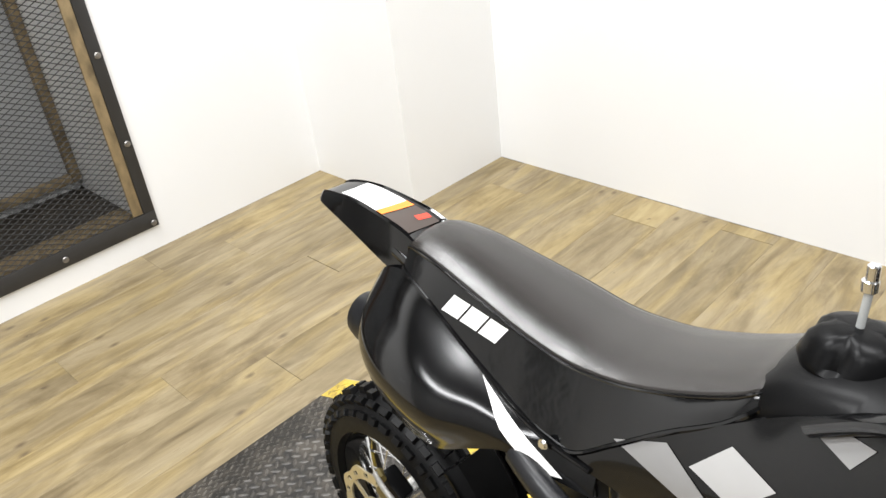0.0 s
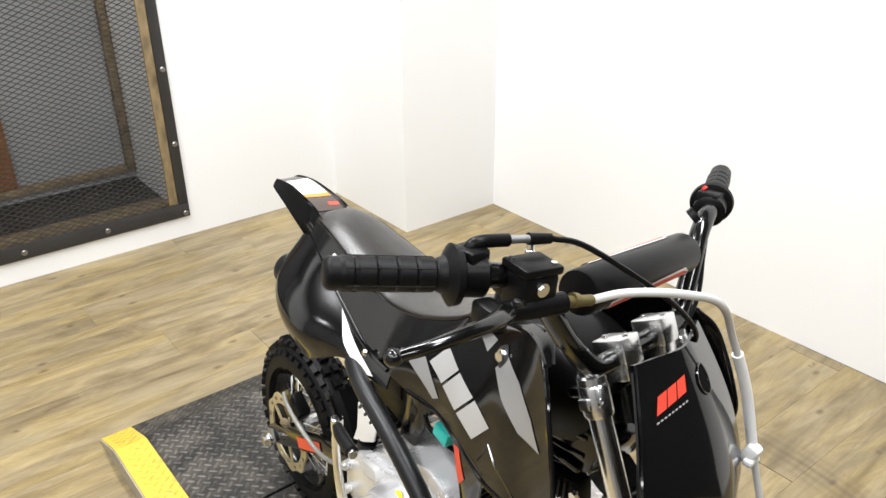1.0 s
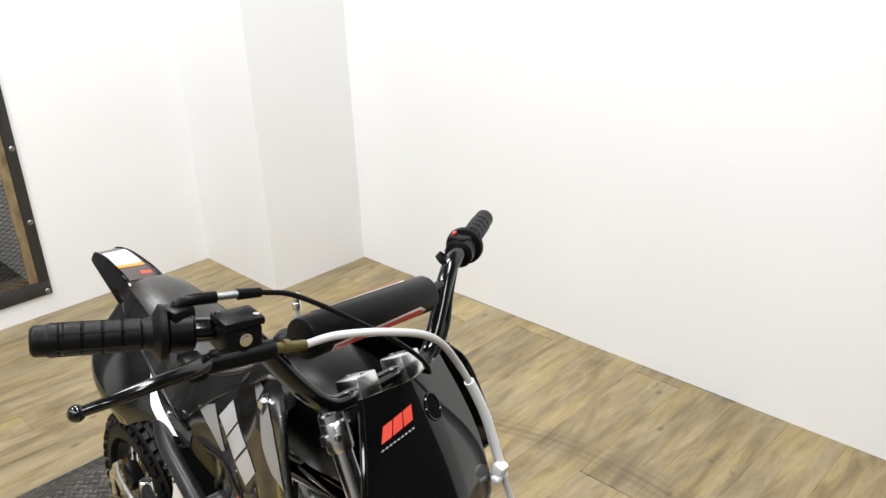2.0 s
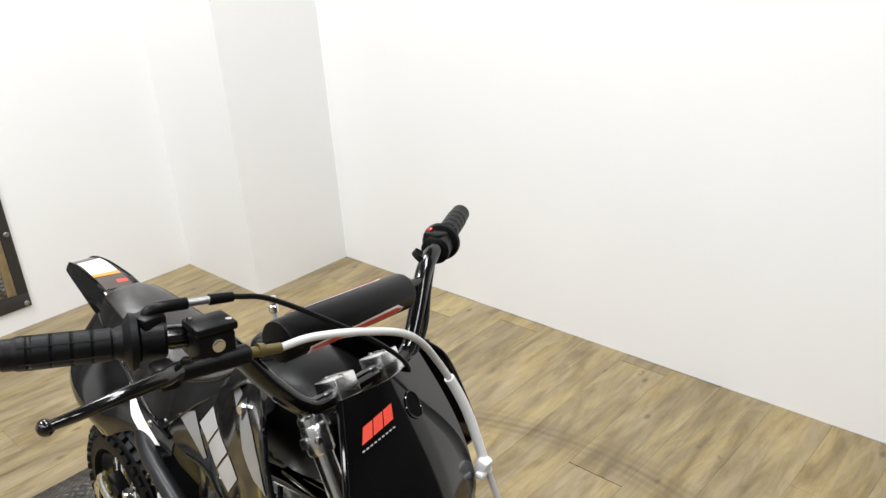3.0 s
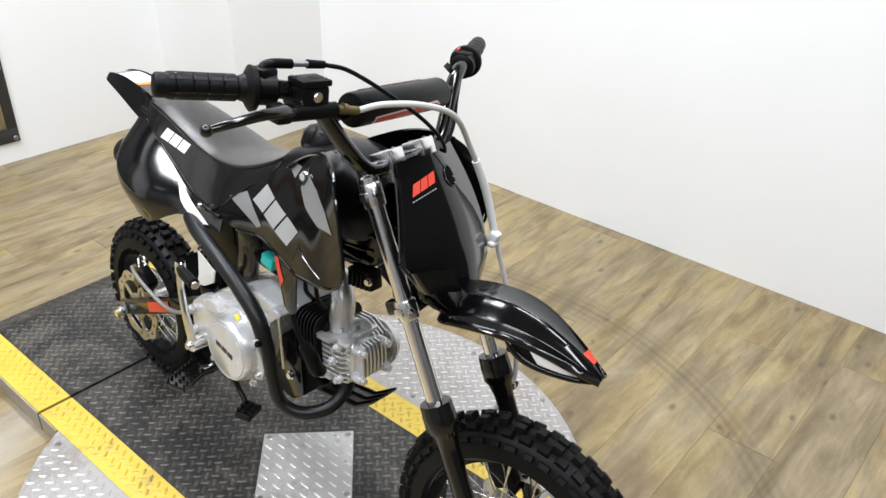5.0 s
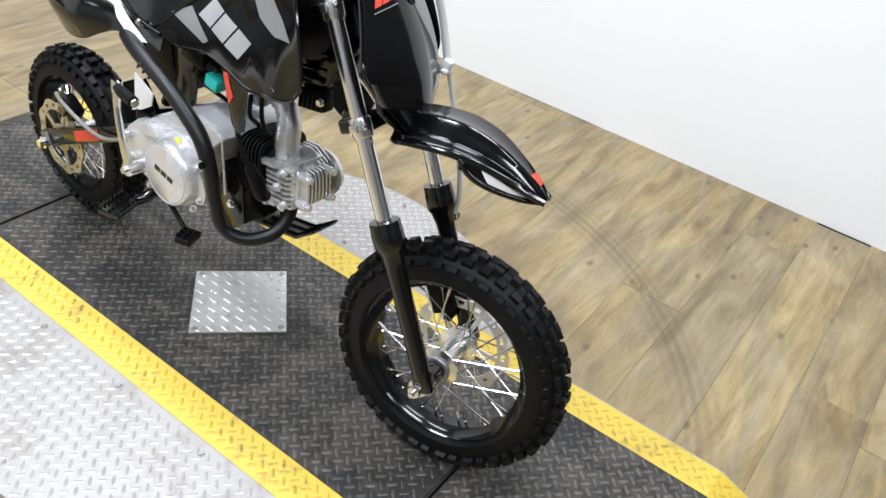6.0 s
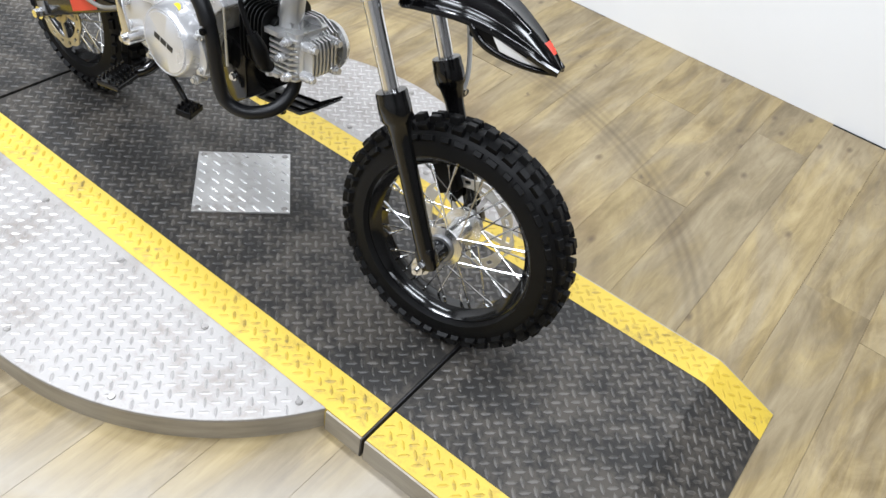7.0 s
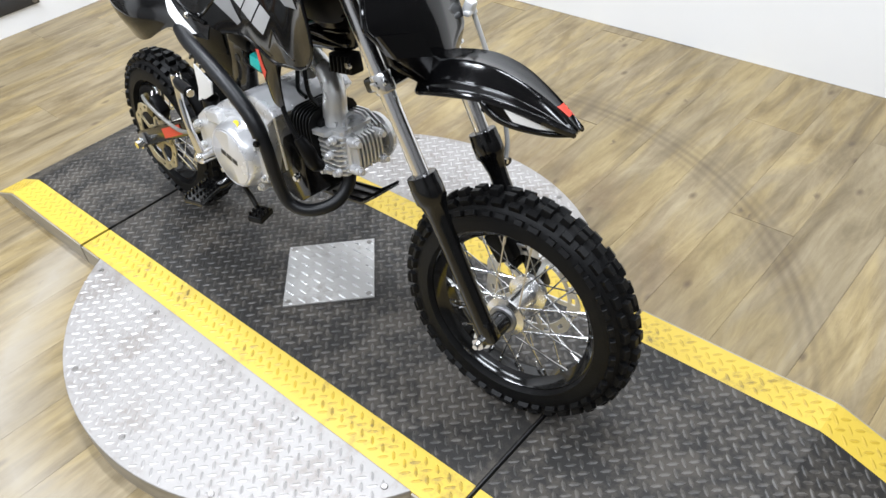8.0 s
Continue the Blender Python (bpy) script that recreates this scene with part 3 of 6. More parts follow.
# two silver segments beside the track
for s in (-1, 1):
    a0 = math.asin((TRACK_W + 0.0) / DISC_R)
    arc = [(TABLE_X + DISC_R * math.cos(a0 + (math.pi - 2 * a0) * k / 48), s * DISC_R * math.sin(a0 + (math.pi - 2 * a0) * k / 48)) for k in range(49)]
    bm = bmesh.new()
    ring_faces(bm, [[(x, y, -0.006) for x, y in arc], [(x, y, -0.001) for x, y in arc], [(TABLE_X + (x - TABLE_X) * 0.998, y * 0.998, 0.0) for x, y in arc]])
    seg = part("deck_plate", bm, SILVER_PLATE, table, "bare silver tread plate", False)
    bm = bmesh.new()
    ring_faces(bm, [[(x, y, FLOOR_Z) for x, y in arc], [(TABLE_X + (x - TABLE_X) * 0.997, y * 0.997, -0.006) for x, y in arc]])
    part("deck_rim", bm, EDGE, table, "worn steel rim", False)
    inside = lambda x, y, s=s: s * y > TRACK_W + 0.008 and math.hypot(x - TABLE_X, y) < DISC_R - 0.008
    mesh_part("tread_lug", lugs(-1, 1, inside, high=0.0014), SILVER_LUG, seg, "", False, "stuff")
    spots = [(-0.425 + 0.2205 * k, 0.303) for k in range(5)] + [(-0.20, 0.49), (0.02, 0.52), (0.243, 0.49)]
    for sx, sy in spots:
        bm = bmesh.new()
        rod(bm, (sx, s * sy, 0.0), (sx, s * sy, 0.0018), 0.0062, 14, 0.0008)
        rod(bm, (sx, s * sy, 0.0018), (sx, s * sy, 0.0024), 0.003, 6)
        part("screw", bm, SCREW, table)
X0, X1 = TABLE_X - 0.557, TABLE_X + 0.557
part("track_deck", strip(X0, X1, -INNER, INNER), BLACK_PLATE, table, "black painted tread plate", False)
mesh_part("tread_lug", lugs(X0 + 0.01, X1 - 0.01, lambda x, y: abs(y) < INNER - 0.006), BLACK_LUG, table, "", False, "stuff")
for s in (-1, 1):
    y0, y1 = sorted((s * INNER, s * TRACK_W))
    st = part("stripe_deck", strip(X0, X1, y0, y1), YELLOW_PLATE, table, "yellow painted edge stripe", False)
    mesh_part("tread_lug", lugs(X0 + 0.01, X1 - 0.01, lambda x, y, s=s: INNER + 0.007 < s * y < TRACK_W - 0.007), YELLOW_LUG, st, "", False, "stuff")

for sx in (-1, 1):
    for s in (-1, 1):
        bm = bmesh.new()
        a, b = sorted((TABLE_X + sx * 0.484, TABLE_X + sx * 0.5575))
        box(bm, ((a + b) / 2, s * (TRACK_W + 0.0022), (FLOOR_Z - 0.0018) / 2), (b - a, 0.004, -FLOOR_Z - 0.0018), 0.0005)
        part("side_plate", bm, EDGE, table, "bare worn steel side", False)
    # end faces are coloured black to give the gap its shade
    bm = bmesh.new()
    box(bm, (TABLE_X + sx * 0.5588, 0, (FLOOR_Z - 0.0018) / 2), (0.003, TRACK_W * 2 + 0.008, -FLOOR_Z - 0.0018), 0.0005)
    part("end_plate", bm, STEEL_BLACK, table, "steel end, black for the gap's shade", False)

hatch = thing("cover_plate", "square silver diamond-plate cover screwed to the black track", "cover plate", DECK @ pose(0.001, -0.002, 0))
bm = bmesh.new()
box(bm, (0, 0, 0.0025), (0.187, 0.187, 0.004), 0.0006)
moved(bm, pose(0, 0, 0, 0, 0, 45))
body = part("plate", bm, COVER_STEEL, hatch, "", False)
r2 = 0.5 ** 0.5
# only the lugs that catch light are drawn, in a brighter metal
mesh_part("tread_lug", lugs(-0.2, 0.2, lambda x, y: abs(x + y) * r2 < 0.084 and abs(x - y) * r2 < 0.084, 90.0, 0.0195, lambda x: 0.0045, 0.0260, 0.0054, 0.0017, True), ALU, body, "", False, "stuff")
for sx, sy in ((-0.117, 0), (0.117, 0), (0, 0.117), (0, -0.117)):
    bm = bmesh.new()
    rod(bm, (sx, sy, 0.0045), (sx, sy, 0.0065), 0.006, 14, 0.0008)
    rod(bm, (sx, sy, 0.0065), (sx, sy, 0.0072), 0.003, 6)
    part("screw", bm, SCREW, hatch)


def ramp(s):
    """A fixed approach piece with a short slope at its outer end."""
    ob = thing("ramp", "fixed black tread-plate ramp with yellow edges", "ramp", DECK, "turntable ramps")
    a, b = sorted((TABLE_X + s * (0.557 + 0.009), TABLE_X + s * RAMP_END[s]))
    part("ramp_deck", strip(a, b, -INNER, INNER, profile_z, FLOOR_Z, 0.015), BLACK_PLATE, ob, "black painted tread plate", False)
    mesh_part("tread_lug", lugs(a + 0.01, b - 0.015, lambda x, y: abs(y) < INNER - 0.006, zf=profile_z), BLACK_LUG, ob, "", False, "stuff")
    for t in (-1, 1):
        y0, y1 = sorted((t * INNER, t * TRACK_W))
        st = part("stripe_deck", strip(a, b, y0, y1, profile_z, FLOOR_Z, 0.015), YELLOW_PLATE, ob, "yellow painted edge stripe", False)
        mesh_part("tread_lug", lugs(a + 0.01, b - 0.015, lambda x, y, t=t: INNER + 0.007 < t * y < TRACK_W - 0.007, zf=profile_z, high=0.0011), YELLOW_LUG, st, "", False, "stuff")
    for t in (-1, 1):
        # bare cut side of the plate
        bm = bmesh.new()
        n = 34
        rows = []
        for k in range(n):
            x = a + (b - a) * k / (n - 1)
            z = profile_z(x) - 0.0015
            rows.append([(x, t * (TRACK_W + 0.0005), FLOOR_Z), (x, t * (TRACK_W + 0.004), FLOOR_Z), (x, t * (TRACK_W + 0.004), max(z, FLOOR_Z + 0.0005)), (x, t * (TRACK_W + 0.0005), max(z, FLOOR_Z + 0.0005))])
        ring_faces(bm, rows)
        part("side_plate", bm, EDGE, ob, "bare worn steel side", False)
    return ob


ramp(1)
ramp(-1)

# Floor of separate planks along y
floor = new("floor", None)
bm = bmesh.new()
box(bm, ((WALL_L + WALL_FAR) / 2 - 0.05, (WALL_BACK + WALL_R) / 2, FLOOR_Z - 0.06), (WALL_FAR - WALL_L + 0.1, WALL_R - WALL_BACK, 0.11))
me = bpy.data.meshes.new("floor")
bm.to_mesh(me)
bm.free()
bpy.data.objects.remove(floor)
floor = new("floor", me)
me.materials.append(GAP)
tagged(floor, "oak-look vinyl plank floor with scuffed rings", "floor", kind="structure")
PLANK_W, PLANK_L = 0.15, 1.22


def plank_mesh(length):
    bm = bmesh.new()
    w, l, t, b = PLANK_W / 2 - 0.0002, length / 2 - 0.0002, 0.0046, 0.0003
    ring_faces(bm, [[(x * w, y * l, 0) for x, y in ((-1, -1), (1, -1), (1, 1), (-1, 1))], [(x * w, y * l, t) for x, y in ((-1, -1), (1, -1), (1, 1), (-1, 1))], [(x * (w - b), y * (l - b), t + b) for x, y in ((-1, -1), (1, -1), (1, 1), (-1, 1))]])
    bmesh.ops.recalc_face_normals(bm, faces=bm.faces)
    me = bpy.data.meshes.new("plank")
    bm.to_mesh(me)
    bm.free()
    me.materials.append(OAK)
    return me


PLANKS = {}
rng = random.Random(7)
x = WALL_L + PLANK_W / 2
col = 0
while x < WALL_FAR:
    y = WALL_BACK - rng.uniform(0, PLANK_L)
    while y < WALL_R:
        a, b = max(y, WALL_BACK), min(y + PLANK_L, WALL_R)
        if b - a > 0.02:
            key = round(b - a, 2)
            if key not in PLANKS:
                PLANKS[key] = plank_mesh(key)
            ob = new("plank", PLANKS[key])
            ob.parent = floor
            ob.location = (x, (a + b) / 2, FLOOR_Z - 0.0049)
        y += PLANK_L
    x += PLANK_W
    col += 1


# The dirt bike: built upright, x ahead, y to its left, then leaned onto its side stand
BIKE = pose(0, -0.012, 0, -3.4, 0, -2.4)
bike = thing("dirt_bike", "small black dirt bike with knobby tyres leaning on the turntable track", "dirt bike", BIKE)
# proportions of frame and bodywork against the wheels
STANCE = Matrix(((1.0108, -0.0155, 0.0281, 0.0033), (-0.0041, 0.9702, -0.0005, -0.0057), (0.0104, -0.0119, 0.999, 0.0113), (0, 0, 0, 1)))
RAKE, STEER, UPRIGHT = radians(27.3), radians(10.2), radians(1.9)
HEAD = Vector((0.223, -0.010, 0.718))
AXIS = Vector((-math.sin(RAKE), 0, math.cos(RAKE)))
FORK = Matrix.Translation(HEAD) @ Matrix.Rotation(STEER, 4, AXIS) @ Matrix.Rotation(UPRIGHT, 4, "X") @ Matrix.Translation((-0.225, 0, -0.72))


def front(bm):
    """Puts a shape of the front end, drawn straight ahead, into its steered place."""
    return moved(bm, FORK)


def bp(name, bm, material, parent=None, label="", smooth=True):
    return part(name, moved(bm, STANCE), material, parent or bike, label, smooth)


def fp(name, bm, material, parent=None, label="", smooth=True):
    return part(name, moved(front(bm), STANCE), material, parent or bike, label, smooth)


def hexbolt(bm, a, d, r=0.006, h=0.006):
    a, d = Vector(a), Vector(d).normalized()
    rod(bm, a, a + d * h * 0.35, r * 1.35, 14)
    rod(bm, a + d * h * 0.35, a + d * h, r, 6)
    return bm


# Wheels
def tread_mesh(lx, ly, h):
    """One tapered rubber tread block, its height along x."""
    bm = bmesh.new()
    vs = []
    for sx, top in ((-0.5, 1.06), (0.42, 0.93), (0.5, 0.84)):
        vs.append([bm.verts.new((sx * h, sy * ly * top, sz * lx * top)) for sy, sz in ((-0.5, -0.5), (0.5, -0.5), (0.5, 0.5), (-0.5, 0.5))])
    for a, b in zip(vs, vs[1:]):
        for k in range(4):
            j = (k + 1) % 4
            bm.faces.new((a[k], a[j], b[j], b[k]))
    bm.faces.new(vs[-1])
    bmesh.ops.recalc_face_normals(bm, faces=bm.faces)
    me = bpy.data.meshes.new("tread_block")
    bm.to_mesh(me)
    bm.free()
    me.materials.append(RUBBER)
    return me


def tyre(R, half, bead, n, knob):
    """Tyre carcass turned about y, and the places of its tread blocks."""
    bm = bmesh.new()
    crown = R - knob
    prof = []
    for k in range(17):
        a = math.pi * (k / 16)
        y = half * math.cos(a) * (1.0 if 0.2 < k / 16 < 0.8 else 1.0)
        r = bead + (crown - bead) * math.sin(a) ** 0.75
        prof.append((r, y))
    prof += [(bead - 0.004, -half * 0.72), (bead - 0.004, half * 0.72)]
    turned(bm, prof, 72)

    def block(angle, y, lx, ly, tilt, h):
        c = R - knob * 0.55
        # height of the carcass under the block
        s = min(1.0, abs(y) / half)
        r0 = bead + (crown - bead) * (max(0.0, 1 - s * s) ** 0.5) ** 0.75 - 0.003
        m = Matrix.Rotation(-angle, 4, "Y") @ Matrix.Translation((r0 + h / 2, y, 0)) @ Matrix.Rotation(tilt, 4, "Z")
        key = (round(lx, 5), round(ly, 5), round(h, 5))
        if key not in shapes:
            shapes[key] = tread_mesh(*key)
        blocks.append((shapes[key], m))

    shapes, blocks = {}, []
    step = 2 * math.pi / n
    arc = step * R
    for k in range(n):
        a = k * step
        if k % 2:
            block(a, half * 0.24, arc * 0.52, half * 0.34, 0, knob + 0.004)
            block(a, -half * 0.24, arc * 0.52, half * 0.34, 0, knob + 0.004)
        else:
            block(a, 0, arc * 0.50, half * 0.46, 0, knob + 0.004)
        for s in (-1, 1):
            block(a + step * 0.5, s * half * 0.60, arc * 0.60, half * 0.30, s * 0.5, knob + 0.004)
            block(a + (step * 0.1 if k % 2 else 0), s * half * 0.90, arc * (0.62 if k % 2 else 0.46), half * 0.26, s * 1.0, knob + 0.003)
    return bm, blocks


def wheel(name, centre, R, half, rim_r, knobs, label, fit=None):
    put = (lambda b: front(moved(b, Matrix.Translation(centre)))) if fit else (lambda b: moved(b, Matrix.Translation(centre)))
    bm = bmesh.new()
    w = half * 0.62
    turned(bm, [(rim_r + 0.006, w), (rim_r + 0.007, w + 0.003), (rim_r - 0.004, w + 0.0035), (rim_r - 0.010, w * 0.72), (rim_r - 0.019, w * 0.45), (rim_r - 0.019, -w * 0.45), (rim_r - 0.010, -w * 0.72), (rim_r - 0.004, -w - 0.0035), (rim_r + 0.007, -w - 0.003), (rim_r + 0.006, -w), (rim_r - 0.012, -w * 0.4), (rim_r - 0.012, w * 0.4)], 72)
    rim = part(name, put(bm), BLACK_PAINT, bike, label)
    carcass, blocks = tyre(R, half, rim_r + 0.002, knobs, 0.0085)
    part("tyre", put(carcass), RUBBER, rim, "black knobby rubber tyre")
    base = (FORK if fit else Matrix.Identity(4)) @ Matrix.Translation(centre)
    for me, m in blocks:
        ob = new("tread_block", me)
        ob.parent = rim
        ob.matrix_local = base @ m
    bm = bmesh.new()
    turned(bm, [(0.006, 0.042), (0.017, 0.042), (0.021, 0.040), (0.034, 0.036), (0.034, 0.032), (0.020, 0.030), (0.018, 0.0), (0.020, -0.030), (0.034, -0.032), (0.034, -0.036), (0.021, -0.040), (0.017, -0.042), (0.006, -0.042)], 36)
    part("hub", put(bm), POLISHED, rim, "silver cast hub")
    for k in range(36):
        s = 1 if k % 2 else -1
        a = 2 * math.pi * k / 36
        off = (0.62 if (k // 2) % 2 else -0.62)
        hub_p = Vector((0.031 * math.cos(a + off), s * 0.034, 0.031 * math.sin(a + off)))
        rim_p = Vector(((rim_r - 0.017) * math.cos(a), s * 0.006, (rim_r - 0.017) * math.sin(a)))
        bm = bmesh.new()
        rod(bm, hub_p, rim_p, 0.00135, 6)
        d = (rim_p - hub_p).normalized()
        rod(bm, rim_p - d * 0.016, rim_p, 0.0024, 6)
        part("spoke", put(bm), SPOKE, rim)
    return rim, put


def brake_disc(r, y, thick, holes):
    """A flat rotor with a wavy rim, a ring of holes and a spider."""
    bm = bmesh.new()
    n = 120
    faces = []
    for yy in (y, y + thick):
        grid = []
        for cut in (0.0, 0.0055, 0.0130, 0.0190):
            wave = 0.003 * max(0.0, 1 - cut / 0.0055)
            grid.append([bm.verts.new(((r - cut + wave * math.cos(9 * w)) * math.cos(w), yy, (r - cut + wave * math.cos(9 * w)) * math.sin(w))) for w in [2 * math.pi * k / n for k in range(n)]])
        faces.append(grid)
    front_face, back_face = faces
    step = n // holes
    for k in range(n):
        j = (k + 1) % n
        hole = k % step in (1, 2, 3)
        for c in range(3):
            if c == 1 and hole:
                continue
            bm.faces.new((front_face[c][k], front_face[c + 1][k], front_face[c + 1][j], front_face[c][j]))
            bm.faces.new((back_face[c][k], back_face[c][j], back_face[c + 1][j], back_face[c + 1][k]))
        for c in (0, 3) + ((1, 2) if hole else ()):
            bm.faces.new((front_face[c][k], front_face[c][j], back_face[c][j], back_face[c][k]))
        if hole and k % step == 1:
            bm.faces.new((front_face[1][k], back_face[1][k], back_face[2][k], front_face[2][k]))
        if hole and k % step == 3:
            bm.faces.new((front_face[1][j], front_face[2][j], back_face[2][j], back_face[1][j]))
    for h in range(5):
        a = 2 * math.pi * h / 5
        m = Matrix.Rotation(-a, 4, "Y")
        box(bm, m @ Vector(((r - 0.03 + 0.018) / 2 + 0.004, y + thick / 2, 0)), (r - 0.035, thick, 0.008), 0.0, m.to_3x3().to_4x4())
    turned(bm, [(0.018, y), (0.030, y), (0.030, y + thick), (0.018, y + thick)], 30)
    return bm


FW, FR, FH = (0.5129, 0.0037, 0.2125), 0.2078, 0.0345
fwheel, fput = wheel("front_wheel", FW, FR, FH, 0.150, 42, "black spoked front wheel", True)
part("brake_disc", fput(brake_disc(0.086, 0.045, 0.003, 15)), DISC, fwheel, "drilled steel brake disc", False)
bm = bmesh.new()
rod(bm, (0, -0.092, 0), (0, 0.092, 0), 0.006, 12)
rod(bm, (0, -0.078, 0), (0, -0.042, 0), 0.0175, 22, 0.002)
rod(bm, (0, 0.066, 0), (0, 0.042, 0), 0.012, 20)
part("axle", fput(bm), BLACK_PAINT, fwheel)
bm = bmesh.new()
turned(bm, [(0.010, -0.046), (0.022, -0.046), (0.024, -0.044), (0.024, -0.041), (0.010, -0.041)], 30)
part("bearing_cover", fput(bm), ALU_DARK, fwheel)
bm = bmesh.new()
rod(bm, (0, -0.114, 0), (0, -0.098, 0), 0.0105, 6)
rod(bm, (0, -0.102, 0), (0, -0.098, 0), 0.0150, 18)
rod(bm, (0, -0.122, 0), (0, -0.110, 0), 0.0045, 10)
part("axle_nut", fput(bm), SPOKE, fwheel, "bright zinc axle nut")

RW, RR, RH = (-0.4845, -0.0096, 0.1860), 0.1862, 0.0385
rwheel, rput = wheel("rear_wheel", RW, RR, RH, 0.125, 38, "black spoked rear wheel")
part("brake_disc", rput(brake_disc(0.080, -0.060, 0.003, 15)), GOLD_DISC, rwheel, "gold-tinted drilled brake disc", False)
bm = bmesh.new()
rod(bm, (0, -0.085, 0), (0, 0.085, 0), 0.0065, 12)
rod(bm, (0, -0.076, 0), (0, -0.042, 0), 0.016, 20)
part("axle", rput(bm), BLACK_PAINT, rwheel)
bm = bmesh.new()
rod(bm, (0, -0.109, 0), (0, -0.096, 0), 0.009, 6)
rod(bm, (0, -0.099, 0), (0, -0.094, 0), 0.013, 18)
part("axle_nut", rput(bm), SPOKE, rwheel, "bright zinc axle nut")

# Fork legs, clamps and front panel, drawn straight ahead
FTOP, FBOT = Vector((0.245, 0, 0.715)), Vector((0.502, 0, 0.212))
FD = (FBOT - FTOP).normalized()
FN = Vector((FD.z, 0, -FD.x)) * -1  # ahead of the legs


def along(s, y=0.0, n=0.0):
    p = FTOP + FD * s + FN * n
    return Vector((p.x, y, p.z))


HALF = 0.083
for s, side in ((-1, "right"), (1, "left")):
    y = s * HALF
    bm = bmesh.new()
    tube(bm, [along(-0.035, y), along(0.335, y)], 0.0119, 20)
    leg = fp("fork_tube", bm, FORK_CHROME, None, "chromed fork tube")
    bm = bmesh.new()
    pts = [along(v, y) for v in (0.300, 0.3005, 0.304, 0.314, 0.316, 0.340, 0.346, 0.366, 0.376, 0.545, 0.565, 0.572)]
    tube(bm, pts, [0.0140, 0.0222, 0.0232, 0.0232, 0.0240, 0.0240, 0.0200, 0.0158, 0.0150, 0.0146, 0.0150, 0.012], 24)
    low = fp("fork_slider", bm, BLACK_PAINT, leg, "gloss black fork slider")
    bm = bmesh.new()
    box(bm, along(0.565, y * 1.0), (0.030, 0.026, 0.040), 0.006, Matrix.Rotation(-RAKE, 4, "Y"))
    fp("axle_lug", bm, BLACK_PAINT, leg)
    bm = bmesh.new()
    rod(bm, along(-0.034, y), along(-0.024, y), 0.0100, 6)
    rod(bm, along(-0.026, y), along(-0.015, y), 0.0148, 18, 0.002)
    fp("fork_cap", bm, POLISHED, leg, "silver hexagonal fork cap")
    for a, b, nm in ((-0.016, 0.016, "upper_clamp"), (0.148, 0.176, "lower_clamp")):
        bm = bmesh.new()
        tube(bm, [along(a, y), along(a + 0.003, y), along(b - 0.003, y), along(b, y)], [0.0145, 0.0156, 0.0156, 0.0145], 24)
        box(bm, along((a + b) / 2, y + s * 0.014, -0.002), (0.013, 0.010, 0.012), 0.002, Matrix.Rotation(-RAKE, 4, "Y"))
        ob = fp(nm, bm, POLISHED, None, "silver cast clamp ring")
        bm = bmesh.new()
        hexbolt(bm, along((a + b) / 2, y + s * 0.012, 0.013), FN, 0.0030, 0.005)
        fp("pinch_bolt", bm, SPOKE, ob)
bm = bmesh.new()
box(bm, along(0.0, 0, -0.022), (0.050, 0.135, 0.012), 0.004, Matrix.Rotation(-RAKE, 4, "Y"))
fp("upper_triple_tree", bm, BLACK_PAINT, None, "black top bridge")
bm = bmesh.new()
box(bm, along(0.162, 0, -0.018), (0.056, 0.15, 0.022), 0.005, Matrix.Rotation(-RAKE, 4, "Y"))
fp("lower_triple_tree", bm, BLACK_PAINT, None, "black lower bridge")
for y in (-0.038, 0.038):
    bm = bmesh.new()
    box(bm, (0.240, y, 0.733), (0.034, 0.024, 0.026), 0.003, Matrix.Rotation(-RAKE, 4, "Y"))
    box(bm, (0.2348, y, 0.7490), (0.036, 0.032, 0.030), 0.0018, Matrix.Rotation(-RAKE, 4, "Y"))
    cl = fp("bar_clamp", bm, POLISHED, None, "silver cast handlebar clamp")
    for dx in (-0.013, 0.014):
        bm = bmesh.new()
        hexbolt(bm, Vector((0.2280, y, 0.7625)) + dx * Vector((0.8, 0, 0.413)), AXIS, 0.0024, 0.002)
        fp("clamp_bolt", bm, SPOKE, cl)

# Handlebar
RIGHT_BAR = [(0.237, 0, 0.744), (0.237, -0.055, 0.744), (0.235, -0.088, 0.750), (0.224, -0.120, 0.782), (0.211, -0.150, 0.824), (0.205, -0.174, 0.852), (0.198, -0.205, 0.862), (0.177, -0.250, 0.866), (0.128, -0.336, 0.871)]
LEFT_BAR = [(0.237, 0, 0.744), (0.237, 0.055, 0.744), (0.235, 0.088, 0.750), (0.224, 0.120, 0.782), (0.211, 0.150, 0.820), (0.204, 0.174, 0.838), (0.196, 0.204, 0.844), (0.178, 0.248, 0.845), (0.146, 0.334, 0.852)]
bm = bmesh.new()
tube(bm, list(reversed(RIGHT_BAR)) + LEFT_BAR[1:], 0.0110, 14, 90)
handlebar = fp("handlebar", bm, BLACK_PAINT, None, "gloss black braced handlebar")
bm = bmesh.new()
rod(bm, (0.213, -0.146, 0.822), (0.213, 0.146, 0.818), 0.006, 10)
fp("crossbar", bm, BLACK_PAINT, handlebar)
bm = bmesh.new()
tube(bm, [(0.220, -0.112, 0.828), (0.220, -0.111, 0.828), (0.220, -0.108, 0.828), (0.220, 0.092, 0.820), (0.220, 0.095, 0.820), (0.220, 0.096, 0.820)], [0.015, 0.0215, 0.0225, 0.0225, 0.0215, 0.015], 20)
pad_tree = tree_of(bm)
pad = fp("crossbar_pad", bm, SATIN, handlebar, "black foam crossbar pad with red decals")


